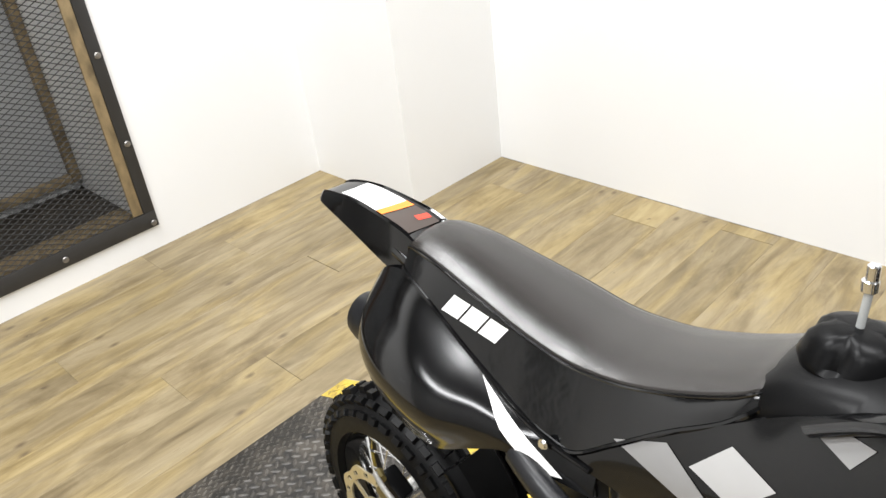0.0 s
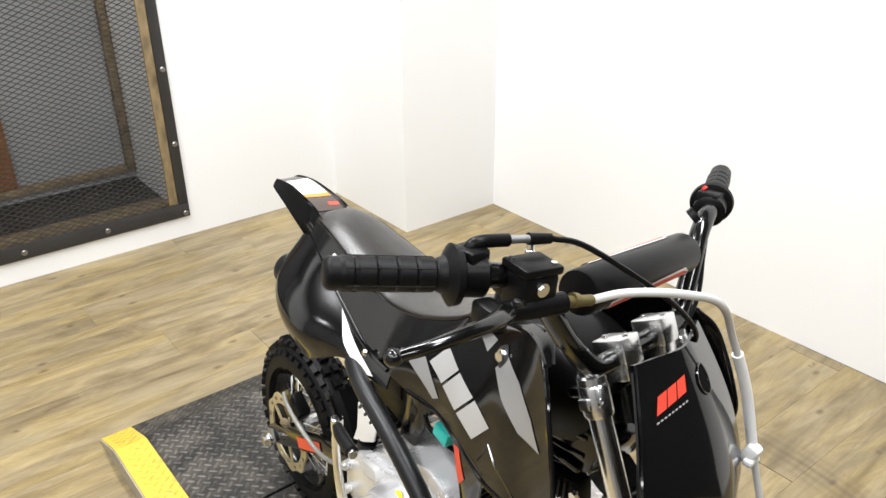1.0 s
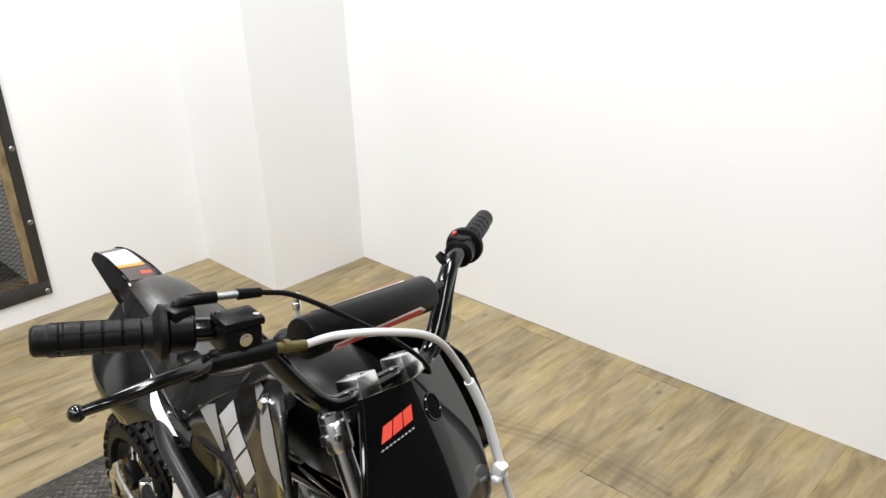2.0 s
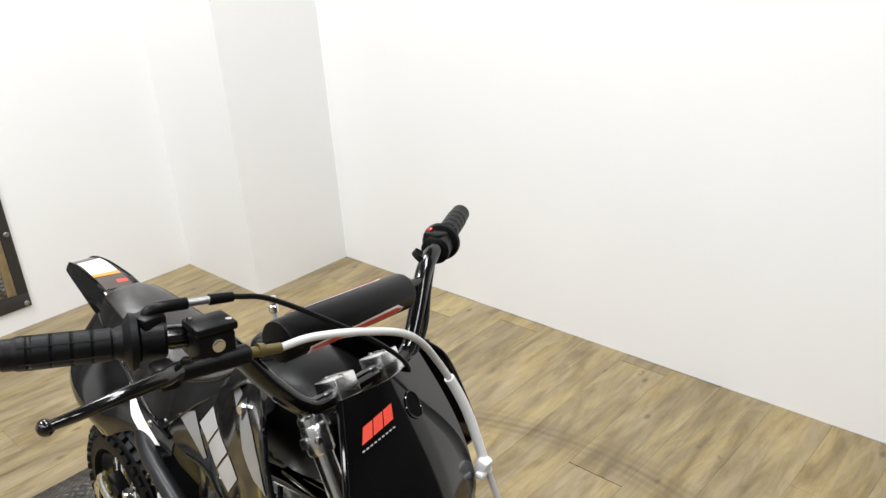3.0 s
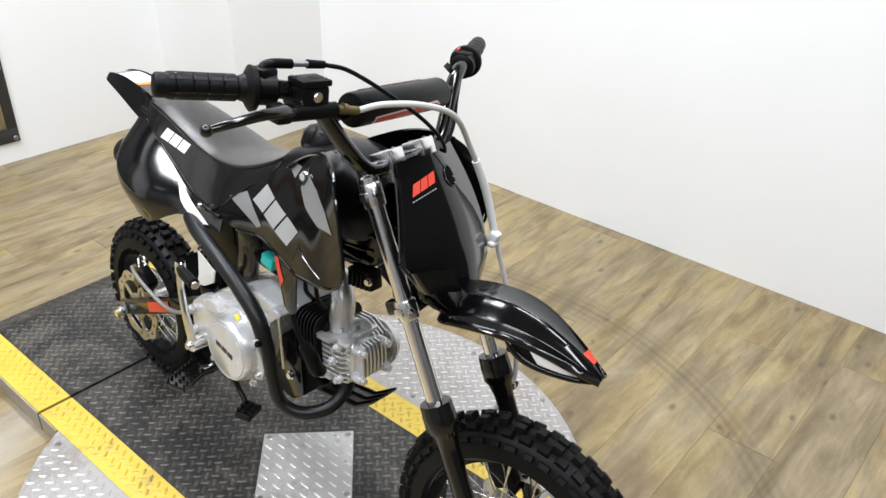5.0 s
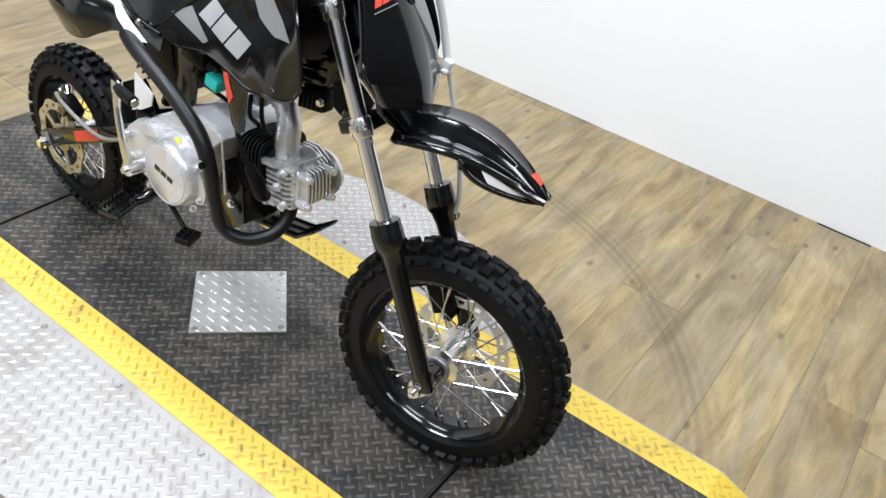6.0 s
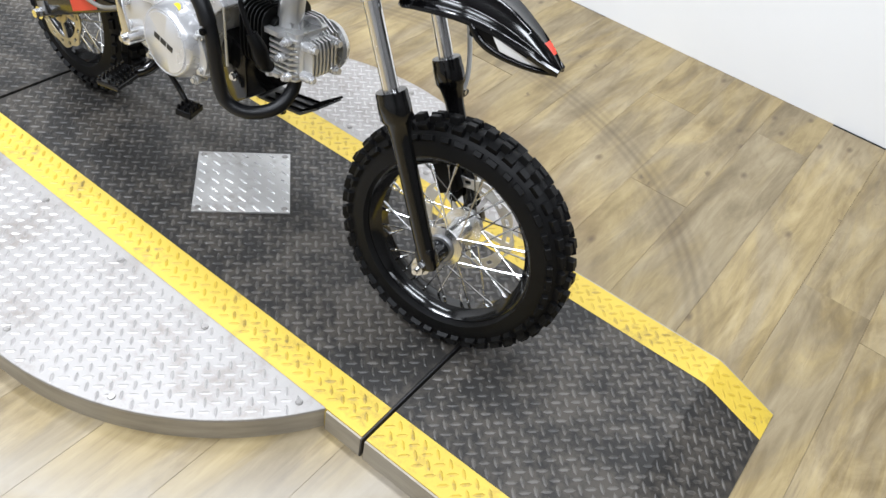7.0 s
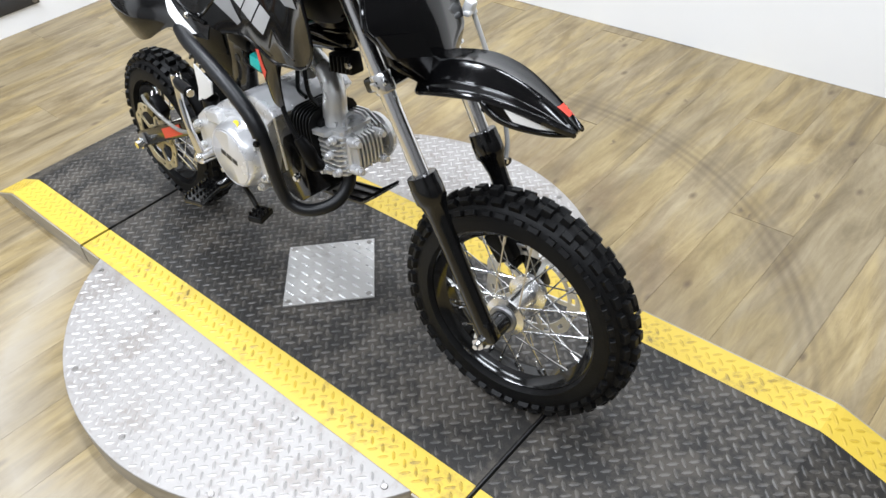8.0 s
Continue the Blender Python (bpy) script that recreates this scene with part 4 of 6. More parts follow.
def on_pad(outline_uv, way, base, px, pz):
    pts = [tuple(Vector(base) + u * Vector(px) + v * Vector(pz)) for u, v in outline_uv]
    return decal(pts, pad_tree, way, (0, 0, 0), 0.0008, 3)


for way, base, px, pz in (((0.62, 0, -0.78), (0.188, -0.008, 0.866), (0, 1, 0), (-0.78, 0, -0.62)), ((-0.85, 0, 0.5), (0.274, -0.008, 0.794), (0, 1, 0), (0.5, 0, 0.85))):
    for mtl, w, l, lift in ((WHITE_VINYL, 0.0068, 0.078, 0.0), (RED_VINYL, 0.0046, 0.075, 0.0006)):
        bm = on_pad([(-l, -w), (l - 0.012, -w), (l, 0.0), (l - 0.012, w), (-l, w)], way, base, px, pz)
        fp("pad_decal", moved(bm, Matrix.Translation(-lift * Vector(way))), mtl, pad, "white-edged decal" if mtl is WHITE_VINYL else "red decal")


def grip(s):
    """A ribbed rubber grip with its flange."""
    pts = LEFT_BAR if s > 0 else RIGHT_BAR
    a, b = Vector(pts[-2]), Vector(pts[-1])
    d = (b - a).normalized()
    start = a - d * (0.008 if s < 0 else 0.026)
    bm = bmesh.new()
    L = 0.108 if s < 0 else 0.122
    prof, path = [], []
    n = 61
    for k in range(n):
        u = k / (n - 1)
        w = u * L
        r = 0.0136
        if 0.016 < w < 0.094:
            r += 0.0010 if ((w - 0.016) / 0.0165) % 1 > 0.16 else -0.0004
        if u > 0.975:
            r *= 1 - (u - 0.975) * 10
        path.append(start + d * w)
        prof.append(r)
    tube(bm, path, prof, 24)
    ob = fp("grip", bm, GRIP_RUBBER, handlebar, "ribbed black rubber grip")
    for k in range(12):
        ang = 2 * math.pi * k / 12
        side = d.orthogonal().normalized()
        up = d.cross(side)
        o = (math.cos(ang) * side + math.sin(ang) * up) * 0.0144
        if k % 2 == 0:
            bm = bmesh.new()
            rod(bm, start + d * 0.02 + o, start + d * 0.092 + o, 0.0007, 5)
            fp("grip_rib", bm, GRIP_RUBBER, ob)
    bm = bmesh.new()
    tube(bm, [start + d * v for v in (-0.004, -0.002, 0.004, 0.006, 0.010, 0.016)], [0.018, 0.0250, 0.0260, 0.023, 0.016, 0.0136], 30)
    fp("grip_flange", bm, GRIP_RUBBER, ob)
    return start, d


gstart, gdir = grip(-1)
lstart, ldir = grip(1)
# throttle housing with its cable elbow
bm = bmesh.new()
tube(bm, [gstart - gdir * v for v in (0.003, 0.005, 0.024, 0.027)], [0.016, 0.0185, 0.0185, 0.015], 22)
box(bm, gstart - gdir * 0.015 + Vector((-0.004, 0, 0.016)), (0.026, 0.024, 0.016), 0.004)
th = fp("throttle_housing", bm, SATIN, None, "black throttle housing")
e0 = gstart - gdir * 0.014 + Vector((-0.004, 0, 0.018))
bm = bmesh.new()
tube(bm, [e0, e0 + Vector((0.0, 0.002, 0.006)), e0 + Vector((0.004, 0.012, 0.009)), e0 + Vector((0.010, 0.036, 0.007))], 0.0058, 12, 14)
fp("cable_elbow", bm, SATIN, th)
e1 = e0 + Vector((0.010, 0.036, 0.007))
bm = bmesh.new()
tube(bm, [e1, e1 + Vector((0.007, 0.020, -0.001))], 0.0036, 10)
fp("cable_adjuster", bm, ALU_DARK, th, "grey metal cable adjuster")
e2 = e1 + Vector((0.007, 0.020, -0.001))
bm = bmesh.new()
tube(bm, [e2, e2 + Vector((0.007, 0.022, -0.002))], [0.0055, 0.0048], 10)
fp("cable_boot", bm, SATIN, th)
e3 = e2 + Vector((0.007, 0.022, -0.002))
bm = bmesh.new()
tube(bm, [e3, e3 + Vector((0.016, 0.035, -0.010)), (0.262, -0.052, 0.834), (0.280, -0.008, 0.800), (0.286, 0.020, 0.770), (0.272, 0.030, 0.742), (0.235, 0.02, 0.70)], 0.0028, 8, 40)
fp("throttle_cable", bm, SATIN, None, "thin black throttle cable")
# front brake master cylinder and lever
mc = Vector((0.218, -0.191, 0.857))
bm = bmesh.new()
rz = Matrix.Rotation(radians(-15), 4, "Z")
box(bm, mc + Vector((0.002, 0.0, -0.002)), (0.032, 0.036, 0.034), 0.004, rz)
master = fp("master_cylinder", bm, SATIN, None, "black brake master cylinder with square reservoir")
bm = bmesh.new()
box(bm, mc + Vector((0.002, 0.0, 0.0185)), (0.035, 0.040, 0.008), 0.0025, rz)
fp("reservoir_lid", bm, SATIN, master)
bm = bmesh.new()
rod(bm, mc + rz @ Vector((0.012, -0.050, -0.014)), mc + rz @ Vector((0.015, 0.031, -0.014)), 0.0095, 14, 0.002)
fp("cylinder_bore", bm, SATIN, master)
bm = bmesh.new()
box(bm, mc + rz @ Vector((-0.014, -0.006, -0.002)), (0.030, 0.022, 0.026), 0.004, rz)
fp("bar_bracket", bm, SATIN, master)
bm = bmesh.new()
box(bm, mc + rz @ Vector((0.018, -0.050, -0.010)), (0.028, 0.020, 0.020), 0.004, rz)
fp("lever_perch", bm, SATIN, master)
bm = bmesh.new()
sp = mc + rz @ Vector((0.018, 0.0, 0.004))
rod(bm, sp, sp + rz @ Vector((0.0025, 0, 0)), 0.0062, 16)
rod(bm, sp + rz @ Vector((0.0025, 0, 0)), sp + rz @ Vector((0.004, 0, 0)), 0.0045, 6)
fp("sight_screw", bm, SPOKE, master)
for dx, dy in ((0.010, 0.017), (-0.010, -0.017)):
    bm = bmesh.new()
    q = mc + rz @ Vector((0.002 + dx, dy * 0.85, 0.0225))
    rod(bm, q, q + Vector((0, 0, 0.0015)), 0.003, 10)
    fp("lid_screw", bm, SPOKE, master)
piv = Vector((0.236, -0.241, 0.853))
bm = bmesh.new()
path = spline([piv, piv + Vector((0.008, -0.022, 0.004)), piv + Vector((0.010, -0.054, 0.006)), piv + Vector((0.003, -0.088, 0.002)), piv + Vector((-0.009, -0.112, -0.004))], 24)
tube(bm, path, [0.0076, 0.0076, 0.0064, 0.0056, 0.0050, 0.0044], 12)
bmesh.ops.create_uvsphere(bm, u_segments=14, v_segments=10, radius=0.0070, matrix=Matrix.Translation(path[-1]))
lever = fp("brake_lever", bm, BLACK_PAINT, master, "black brake lever with a ball end")
bm = bmesh.new()
hexbolt(bm, piv + Vector((0.006, 0.006, 0.008)), (0, 0, 1), 0.0045, 0.004)
fp("lever_pivot", bm, BLACK_PAINT, lever)
# hose from the master cylinder down to the front caliper
b0 = mc + rz @ Vector((0.015, 0.031, -0.014))
bm = bmesh.new()
rod(bm, b0, b0 + Vector((0.005, 0.034, -0.006)), 0.0052, 12)
rod(bm, b0 + Vector((0.001, 0.008, 0)), b0 + Vector((0.0022, 0.015, -0.002)), 0.0066, 12)
fp("hose_fitting", bm, BRASS, master, "olive brass hose fitting")
h0 = b0 + Vector((0.005, 0.034, -0.006))
HOSE_PATH = [h0, h0 + Vector((0.020, 0.025, 0.008)), (0.296, -0.066, 0.845), (0.313, -0.012, 0.826), (0.314, 0.040, 0.775), (0.330, 0.074, 0.71), (0.350, 0.090, 0.637), (0.380, 0.108, 0.54), (0.408, 0.112, 0.45), (0.415, 0.104, 0.395), (0.40, 0.085, 0.33), (0.43, 0.075, 0.285)]
bm = bmesh.new()
tube(bm, HOSE_PATH, 0.0040, 10, 90)
hose = fp("brake_hose", bm, HOSE, None, "pale grey front brake hose")
bm = bmesh.new()
full = spline(HOSE_PATH, 200)
tube(bm, [p for k, p in enumerate(full) if 78 < k < 112], 0.0060, 12)
fp("hose_sleeve", bm, SLEEVE, hose, "translucent white sleeve")
bm = bmesh.new()
cp = full[int(200 * 6 / 11)]
box(bm, cp + Vector((0.0, -0.006, 0.0)), (0.016, 0.019, 0.024), 0.005, Matrix.Rotation(radians(20), 4, "Y"))
box(bm, cp + Vector((0.003, -0.014, -0.006)), (0.011, 0.014, 0.008), 0.003)
fp("hose_clip", bm, SLEEVE, hose, "white plastic hose clip")
# guide that holds the hose to the left fork leg
bm = bmesh.new()
box(bm, (0.415, 0.104, 0.395), (0.017, 0.017, 0.010), 0.003)
rod(bm, (0.404, 0.084, 0.402), (0.415, 0.104, 0.395), 0.0045, 10)
guide = fp("hose_guide", bm, SATIN, hose, "black hose guide on the fork leg")
bm = bmesh.new()
hexbolt(bm, (0.418, 0.096, 0.399), (1, 0, 0.2), 0.0042, 0.006)
fp("guide_bolt", bm, SPOKE, guide)
bm = bmesh.new()
box(bm, full[int(200 * 9 / 11)], (0.016, 0.016, 0.010), 0.003)
rod(bm, full[int(200 * 9 / 11)], full[int(200 * 9 / 11)] + Vector((-0.004, -0.022, 0)), 0.003, 8)
fp("hose_guide", bm, SATIN, hose)
# front caliper
bm = bmesh.new()
box(bm, (0.447, 0.060, 0.272), (0.042, 0.038, 0.056), 0.007, Matrix.Rotation(radians(-35), 4, "Y"))
cal = fp("front_caliper", bm, SATIN, None, "black front brake caliper")
bm = bmesh.new()
box(bm, (0.470, 0.062, 0.245), (0.014, 0.030, 0.020), 0.003)
fp("caliper_cap", bm, SATIN, cal)

# left-hand switch and wiring
bm = bmesh.new()
tube(bm, [lstart - ldir * v for v in (0.004, 0.006, 0.030, 0.033)], [0.016, 0.019, 0.019, 0.015], 20)
box(bm, lstart - ldir * 0.018 + Vector((-0.003, 0, 0.013)), (0.026, 0.026, 0.016), 0.004)
sw = fp("kill_switch", bm, SATIN, None, "black kill switch housing")
bm = bmesh.new()
q = lstart - ldir * 0.018 + Vector((-0.010, 0, 0.020))
rod(bm, q, q + Vector((-0.004, 0, 0.002)), 0.0045, 12, 0.001)
fp("kill_button", bm, RED_PLASTIC, sw, "small red button")
bm = bmesh.new()
tube(bm, [lstart - ldir * 0.02 + Vector((0.006, 0, -0.014)), (0.205, 0.185, 0.834), (0.222, 0.150, 0.805), (0.240, 0.118, 0.770), (0.246, 0.085, 0.744), (0.235, 0.05, 0.72), (0.215, 0.02, 0.69)], 0.0026, 8, 36)
tube(bm, [lstart - ldir * 0.02 + Vector((0.002, 0, -0.015)), (0.198, 0.19, 0.83), (0.212, 0.158, 0.80), (0.230, 0.126, 0.76), (0.236, 0.09, 0.735), (0.225, 0.05, 0.71)], 0.0022, 8, 36)
fp("switch_wire", bm, SATIN, sw)
bm = bmesh.new()
for zz, yy, xx in ((0.842, 0.168, 0.198), (0.800, 0.132, 0.217)):
    tube(bm, [(xx - 0.004, yy - 0.003, zz - 0.006), (xx, yy, zz)], 0.0128, 14)
fp("cable_tie", bm, SATIN, sw)


# Front number panel: a bowed shield
def plate_point(u, v):
    """u from -1 (right) to 1 (left), v from 0 (top) to 1 (bottom)."""
    top, bot = Vector((0.290, 0, 0.772)), Vector((0.388, 0, 0.560))
    p = top.lerp(bot, v)
    w = 0.082 + 0.006 * math.sin(math.pi * min(1, v * 1.1)) - (0.060 * max(0, (v - 0.72) / 0.28) ** 1.2)
    w *= (1 + 1.35 * v if v < 0.5 else max(1.38, 1.675 - 1.84 * (v - 0.5))) if u < 0 else 1 + 0.05 * v
    bow = -0.002 + 0.020 * math.sin(math.pi * v) - 0.027 * (math.sqrt((u + 0.2) ** 2 + 0.02) - 0.245)
    return p + Vector((math.cos(RAKE) * bow, u * w * (1.0 if u < 0 else 0.84), math.sin(RAKE) * bow * 0.6))


bm = bmesh.new()
nu, nv = 48, 56
for t in (0.0, 0.004):
    grid = [[bm.verts.new(plate_point(-1 + 2 * a / (nu - 1), b / (nv - 1)) - Vector((math.cos(RAKE), 0, math.sin(RAKE))) * t) for a in range(nu)] for b in range(nv)]
    for b in range(nv - 1):
        for a in range(nu - 1):
            bm.faces.new((grid[b][a], grid[b][a + 1], grid[b + 1][a + 1], grid[b + 1][a]))
    if t == 0.0:
        outer = grid
    else:
        rim_o = outer[0] + [r[-1] for r in outer[1:]] + list(reversed(outer[-1][:-1])) + [r[0] for r in reversed(outer[1:-1])]
        rim_i = grid[0] + [r[-1] for r in grid[1:]] + list(reversed(grid[-1][:-1])) + [r[0] for r in reversed(grid[1:-1])]
        for k in range(len(rim_o)):
            j = (k + 1) % len(rim_o)
            bm.faces.new((rim_o[k], rim_o[j], rim_i[j], rim_i[k]))
plate_tree = tree_of(bm)
panel = fp("number_panel", bm, GLOSS, None, "glossy black front number panel")
WAY = Vector((-math.cos(RAKE), 0, -math.sin(RAKE) * 0.55)).normalized()


def on_plate(outline, lift=0.0008):
    pts = [tuple(plate_point(u, v) - WAY * 0.06) for u, v in outline]
    return decal(pts, plate_tree, WAY, (0, 0, 0), lift, 2)


emblem(on_plate, (-0.80, 0.192), (0.42, -0.040), (0.04, -0.062), "panel_emblem", RED_VINYL, panel, "plain red block emblem", fp)
for k in range(9):
    fp("emblem_bar", on_plate([(-0.80 + 0.047 * k, 0.219 - 0.0036 * k), (-0.77 + 0.047 * k, 0.217 - 0.0036 * k), (-0.77 + 0.047 * k, 0.211 - 0.0036 * k), (-0.80 + 0.047 * k, 0.213 - 0.0036 * k)]), GREY_VINYL, panel, "tiny pale bar")
# the panel has no opening; a black disc paints the hole's dark inside
fp("hole_disc", on_plate([(-0.02 + 0.14 * math.cos(a), 0.150 + 0.056 * math.sin(a)) for a in [2 * math.pi * k / 20 for k in range(20)]], 0.0006), GAP, panel, "flat black disc, the hole's shade in its colour")
bm = bmesh.new()
ring = [plate_point(-0.02 + 0.15 * math.cos(a), 0.150 + 0.060 * math.sin(a)) - WAY * 0.0008 for a in [2 * math.pi * k / 28 for k in range(29)]]
tube(bm, ring, 0.0012, 6)
fp("hole_rim", bm, GLOSS, panel)
# lower flap of the panel beside the right fork leg, raised
bm = bmesh.new()
outline = [(-1.0, 0.55), (-0.56, 0.617), (-0.54, 0.77), (-0.98, 0.90), (-1.0, 0.70)]
ring_faces(bm, [[plate_point(u * k, v) - WAY * d for u, v in outline] for k, d in ((1.0, 0.0), (1.0, 0.009), (0.985, 0.012))])
fp("panel_flap", bm, COVER_GLOSS, panel, "", False)
bm = bmesh.new()
tube(bm, [plate_point(-1, v) + Vector((0.002, 0, 0)) for v in np.linspace(0.0, 0.95, 14)], 0.0028, 8)
fp("panel_edge", bm, GLOSS, panel)


# Front mudguard
def loft(stations, ring, n=60, thick=None):
    keys = [spline([(s[0], s[k], 0) for s in stations], n) for k in range(1, len(stations[0]))]
    rings = [ring(keys[0][i].x, *[keys[k][i].y for k in range(len(keys))]) for i in range(n)]
    return rings


def guard_ring(x, top, edge, hw):
    """A lip, a steep lower wall, a crease, a sloped shoulder and a flat top."""
    h = top - edge
    out = [(-hw - 0.004, edge - 0.002), (-hw - 0.0035, edge + 0.0015), (-hw, edge + 0.004), (-hw * 0.94, edge + 0.24 * h), (-hw * 0.90, edge + 0.42 * h), (-hw * 0.86, edge + 0.47 * h), (-hw * 0.66, edge + 0.70 * h), (-hw * 0.46, top - 0.004), (-hw * 0.41, top - 0.0002), (-hw * 0.25, top - 0.002), (0, top - 0.003)]
    out = out + [(-y, z) for y, z in reversed(out[:-1])]
    inn = [(y * (1 - 0.06), z - 0.003) for y, z in reversed(out)]
    return [Vector((x, y * 0.88 - 0.009, z)) for y, z in out + inn]


GUARD = [(0.350, 0.590, 0.556, 0.046), (0.360, 0.597, 0.559, 0.056), (0.380, 0.603, 0.565, 0.061), (0.415, 0.609, 0.571, 0.061), (0.450, 0.610, 0.574, 0.058), (0.490, 0.602, 0.570, 0.048), (0.530, 0.583, 0.559, 0.034), (0.560, 0.564, 0.549, 0.023), (0.580, 0.547, 0.542, 0.012)]
bm = bmesh.new()
ring_faces(bm, loft(GUARD, guard_ring, 70))
guard_tree = tree_of(bm)
guard = fp("front_fender", bm, COVER_GLOSS, None, "glossy black pointed front fender")
# side skirts that carry the pale stripe
for s in (-1, 1):
    st = [(0.458, 0.579, 0.062, 0.464, 0.570, 0.058, 0.0), (0.476, 0.577, 0.059, 0.482, 0.558, 0.054, 0.001), (0.502, 0.570, 0.050, 0.508, 0.548, 0.046, 0.001), (0.535, 0.557, 0.034, 0.542, 0.538, 0.031, 0.001), (0.574, 0.544, 0.012, 0.574, 0.535, 0.011, 0.0)]
    k = 1.0 if s < 0 else 0.78
    b = shell([(a, c, d * 0.94 * k, e, f, g * 1.02 * k, h) for a, c, d, e, f, g, h in st], 30, 6, 0.003, s)
    tr = tree_of(b)
    sk = fp("fender_skirt", b, SATIN, guard)
    fp("fender_stripe", decal([(0.486, 0, 0.574), (0.504, 0, 0.550), (0.562, 0, 0.537), (0.566, 0, 0.548)], tr, (0, -s, 0), (0, s * 0.2, 0), 0.0008, 3), WHITE_VINYL, sk, "pale stripe decal")
    bm = bmesh.new()
    tube(bm, [(0.456, s * 0.0570 * k, 0.576), (0.464, s * 0.0585 * k, 0.568), (0.474, s * 0.0570 * k, 0.558), (0.490, s * 0.0530 * k, 0.549), (0.514, s * 0.0440 * k, 0.542), (0.548, s * 0.0290 * k, 0.5375), (0.577, s * 0.0110 * k, 0.5365)], [0.003, 0.0046, 0.0050, 0.0048, 0.0046, 0.0044, 0.003], 12, 40)
    fp("skirt_rail", bm, GLOSS, sk, "glossy black lower rail")
    bm = bmesh.new()
    hexbolt(bm, (0.466, s * 0.0560 * k, 0.562), (0, s, 0), 0.004, 0.006)
    fp("skirt_screw", bm, SATIN, sk)
fp("fender_decal", decal([(0.548, -0.016, 0.75), (0.564, -0.011, 0.75), (0.566, 0.006, 0.75), (0.550, 0.003, 0.75)], guard_tree, (0, 0.0, -1), (0, 0, 0), 0.0008, 3), RED_VINYL, guard, "small red decal")
bm = bmesh.new()
box(bm, along(0.165, 0, 0.03), (0.05, 0.07, 0.012), 0.003)
fp("fender_bracket", bm, SATIN, guard)

# Seat
SEAT = [(-0.392, 0.664, 0.037, 0.646, 0.046), (-0.384, 0.673, 0.040, 0.644, 0.054), (-0.340, 0.670, 0.047, 0.632, 0.066), (-0.280, 0.657, 0.054, 0.603, 0.075), (-0.220, 0.643, 0.060, 0.577, 0.083), (-0.165, 0.634, 0.061, 0.557, 0.089), (-0.125, 0.635, 0.061, 0.557, 0.090), (-0.085, 0.642, 0.060, 0.588, 0.085), (-0.040, 0.658, 0.058, 0.626, 0.078), (-0.002, 0.676, 0.056, 0.652, 0.070), (0.016, 0.687, 0.053, 0.668, 0.063), (0.026, 0.692, 0.047, 0.678, 0.055)]


def seat_ring(x, cz, cw, bz, bw):
    half = [(-bw, bz), (-(0.72 * bw + 0.28 * cw), bz + 0.30 * (cz - bz)), (-(0.30 * bw + 0.70 * cw), bz + 0.72 * (cz - bz)), (-cw - 0.0015, cz - 0.004), (-cw + 0.001, cz + 0.0005), (-cw + 0.008, cz + 0.0035), (-cw * 0.5, cz + 0.008), (0, cz + 0.0095)]
    ring = half + [(-y, z) for y, z in reversed(half[:-1])]
    shift = -0.007 * min(1.0, max(0.0, (-0.22 - x) / 0.15))
    return [Vector((x, y + shift, z)) for y, z in ring]


bm = bmesh.new()
seat_rings = loft(SEAT, seat_ring, 80)
ring_faces(bm, seat_rings)
seat_tree = tree_of(bm)
bm.free()
bm = bmesh.new()
ring_faces(bm, [[v * 1.0 for v in r[3:12]] + [Vector((r[0].x, r[11].y, r[11].z - 0.01)), Vector((r[0].x, r[3].y, r[3].z - 0.01))] for r in seat_rings])
seat = bp("seat", bm, VINYL, None, "black vinyl seat with a dished top and glossy sides")
for idx in ((0, 1, 2, 3), (11, 12, 13, 14)):
    bm = bmesh.new()
    rings = []
    for r in seat_rings:
        face = [r[i] for i in idx]
        rings.append(face + [Vector((v.x, v.y * 0.93, v.z - 0.002)) for v in reversed(face)])
    ring_faces(bm, rings)
    bp("seat_side", bm, VINYL_SIDE, seat, "glossy black vinyl side of the seat")
for s in (0, 1):
    k = 3 if s == 0 else -4
    bm = bmesh.new()
    tube(bm, [r[k] + Vector((0, 0.0006 * (-1 if s == 0 else 1), 0.001)) for r in seat_rings[2:-2]], 0.0016, 6)
    bp("seat_seam", bm, VINYL_SIDE, seat)
    k = 0 if s == 0 else -1
    bm = bmesh.new()
    tube(bm, [r[k] for r in seat_rings], 0.0026, 6)
    bp("seat_piping", bm, GLOSS, seat)
emblem(lambda q, lift: decal(xz(q), seat_tree, (0, 1, 0), (0, -0.3, 0), lift, 2), (-0.316, 0.628), (0.079, -0.010), (0.012, 0.019), "seat_emblem", WHITE_VINYL, seat, "plain white block emblem", bp)

# Rear fender
TAIL = [(-0.577, 0.678, 0.668, 0.029), (-0.566, 0.683, 0.668, 0.034), (-0.538, 0.688, 0.662, 0.038), (-0.500, 0.690, 0.651, 0.041), (-0.450, 0.686, 0.634, 0.044), (-0.415, 0.681, 0.624, 0.046), (-0.385, 0.670, 0.622, 0.046), (-0.350, 0.645, 0.620, 0.044)]


def tail_ring(x, top, edge, hw):
    h = top - edge
    out = [(-hw, edge), (-hw * 0.93, edge + 0.4 * h), (-hw * 0.78, top - 0.001), (-hw * 0.72, top + 0.0005), (-hw * 0.66, top - 0.0015), (0, top - 0.002)]
    out = out + [(-y, z) for y, z in reversed(out[:-1])]
    inn = [(y * 0.93, min(z, top) - 0.004) for y, z in reversed(out)]
    return [Vector((x, y * 0.88 - 0.010, z)) for y, z in out + inn]


bm = bmesh.new()
ring_faces(bm, loft(TAIL, tail_ring, 50))
tail_tree = tree_of(bm)
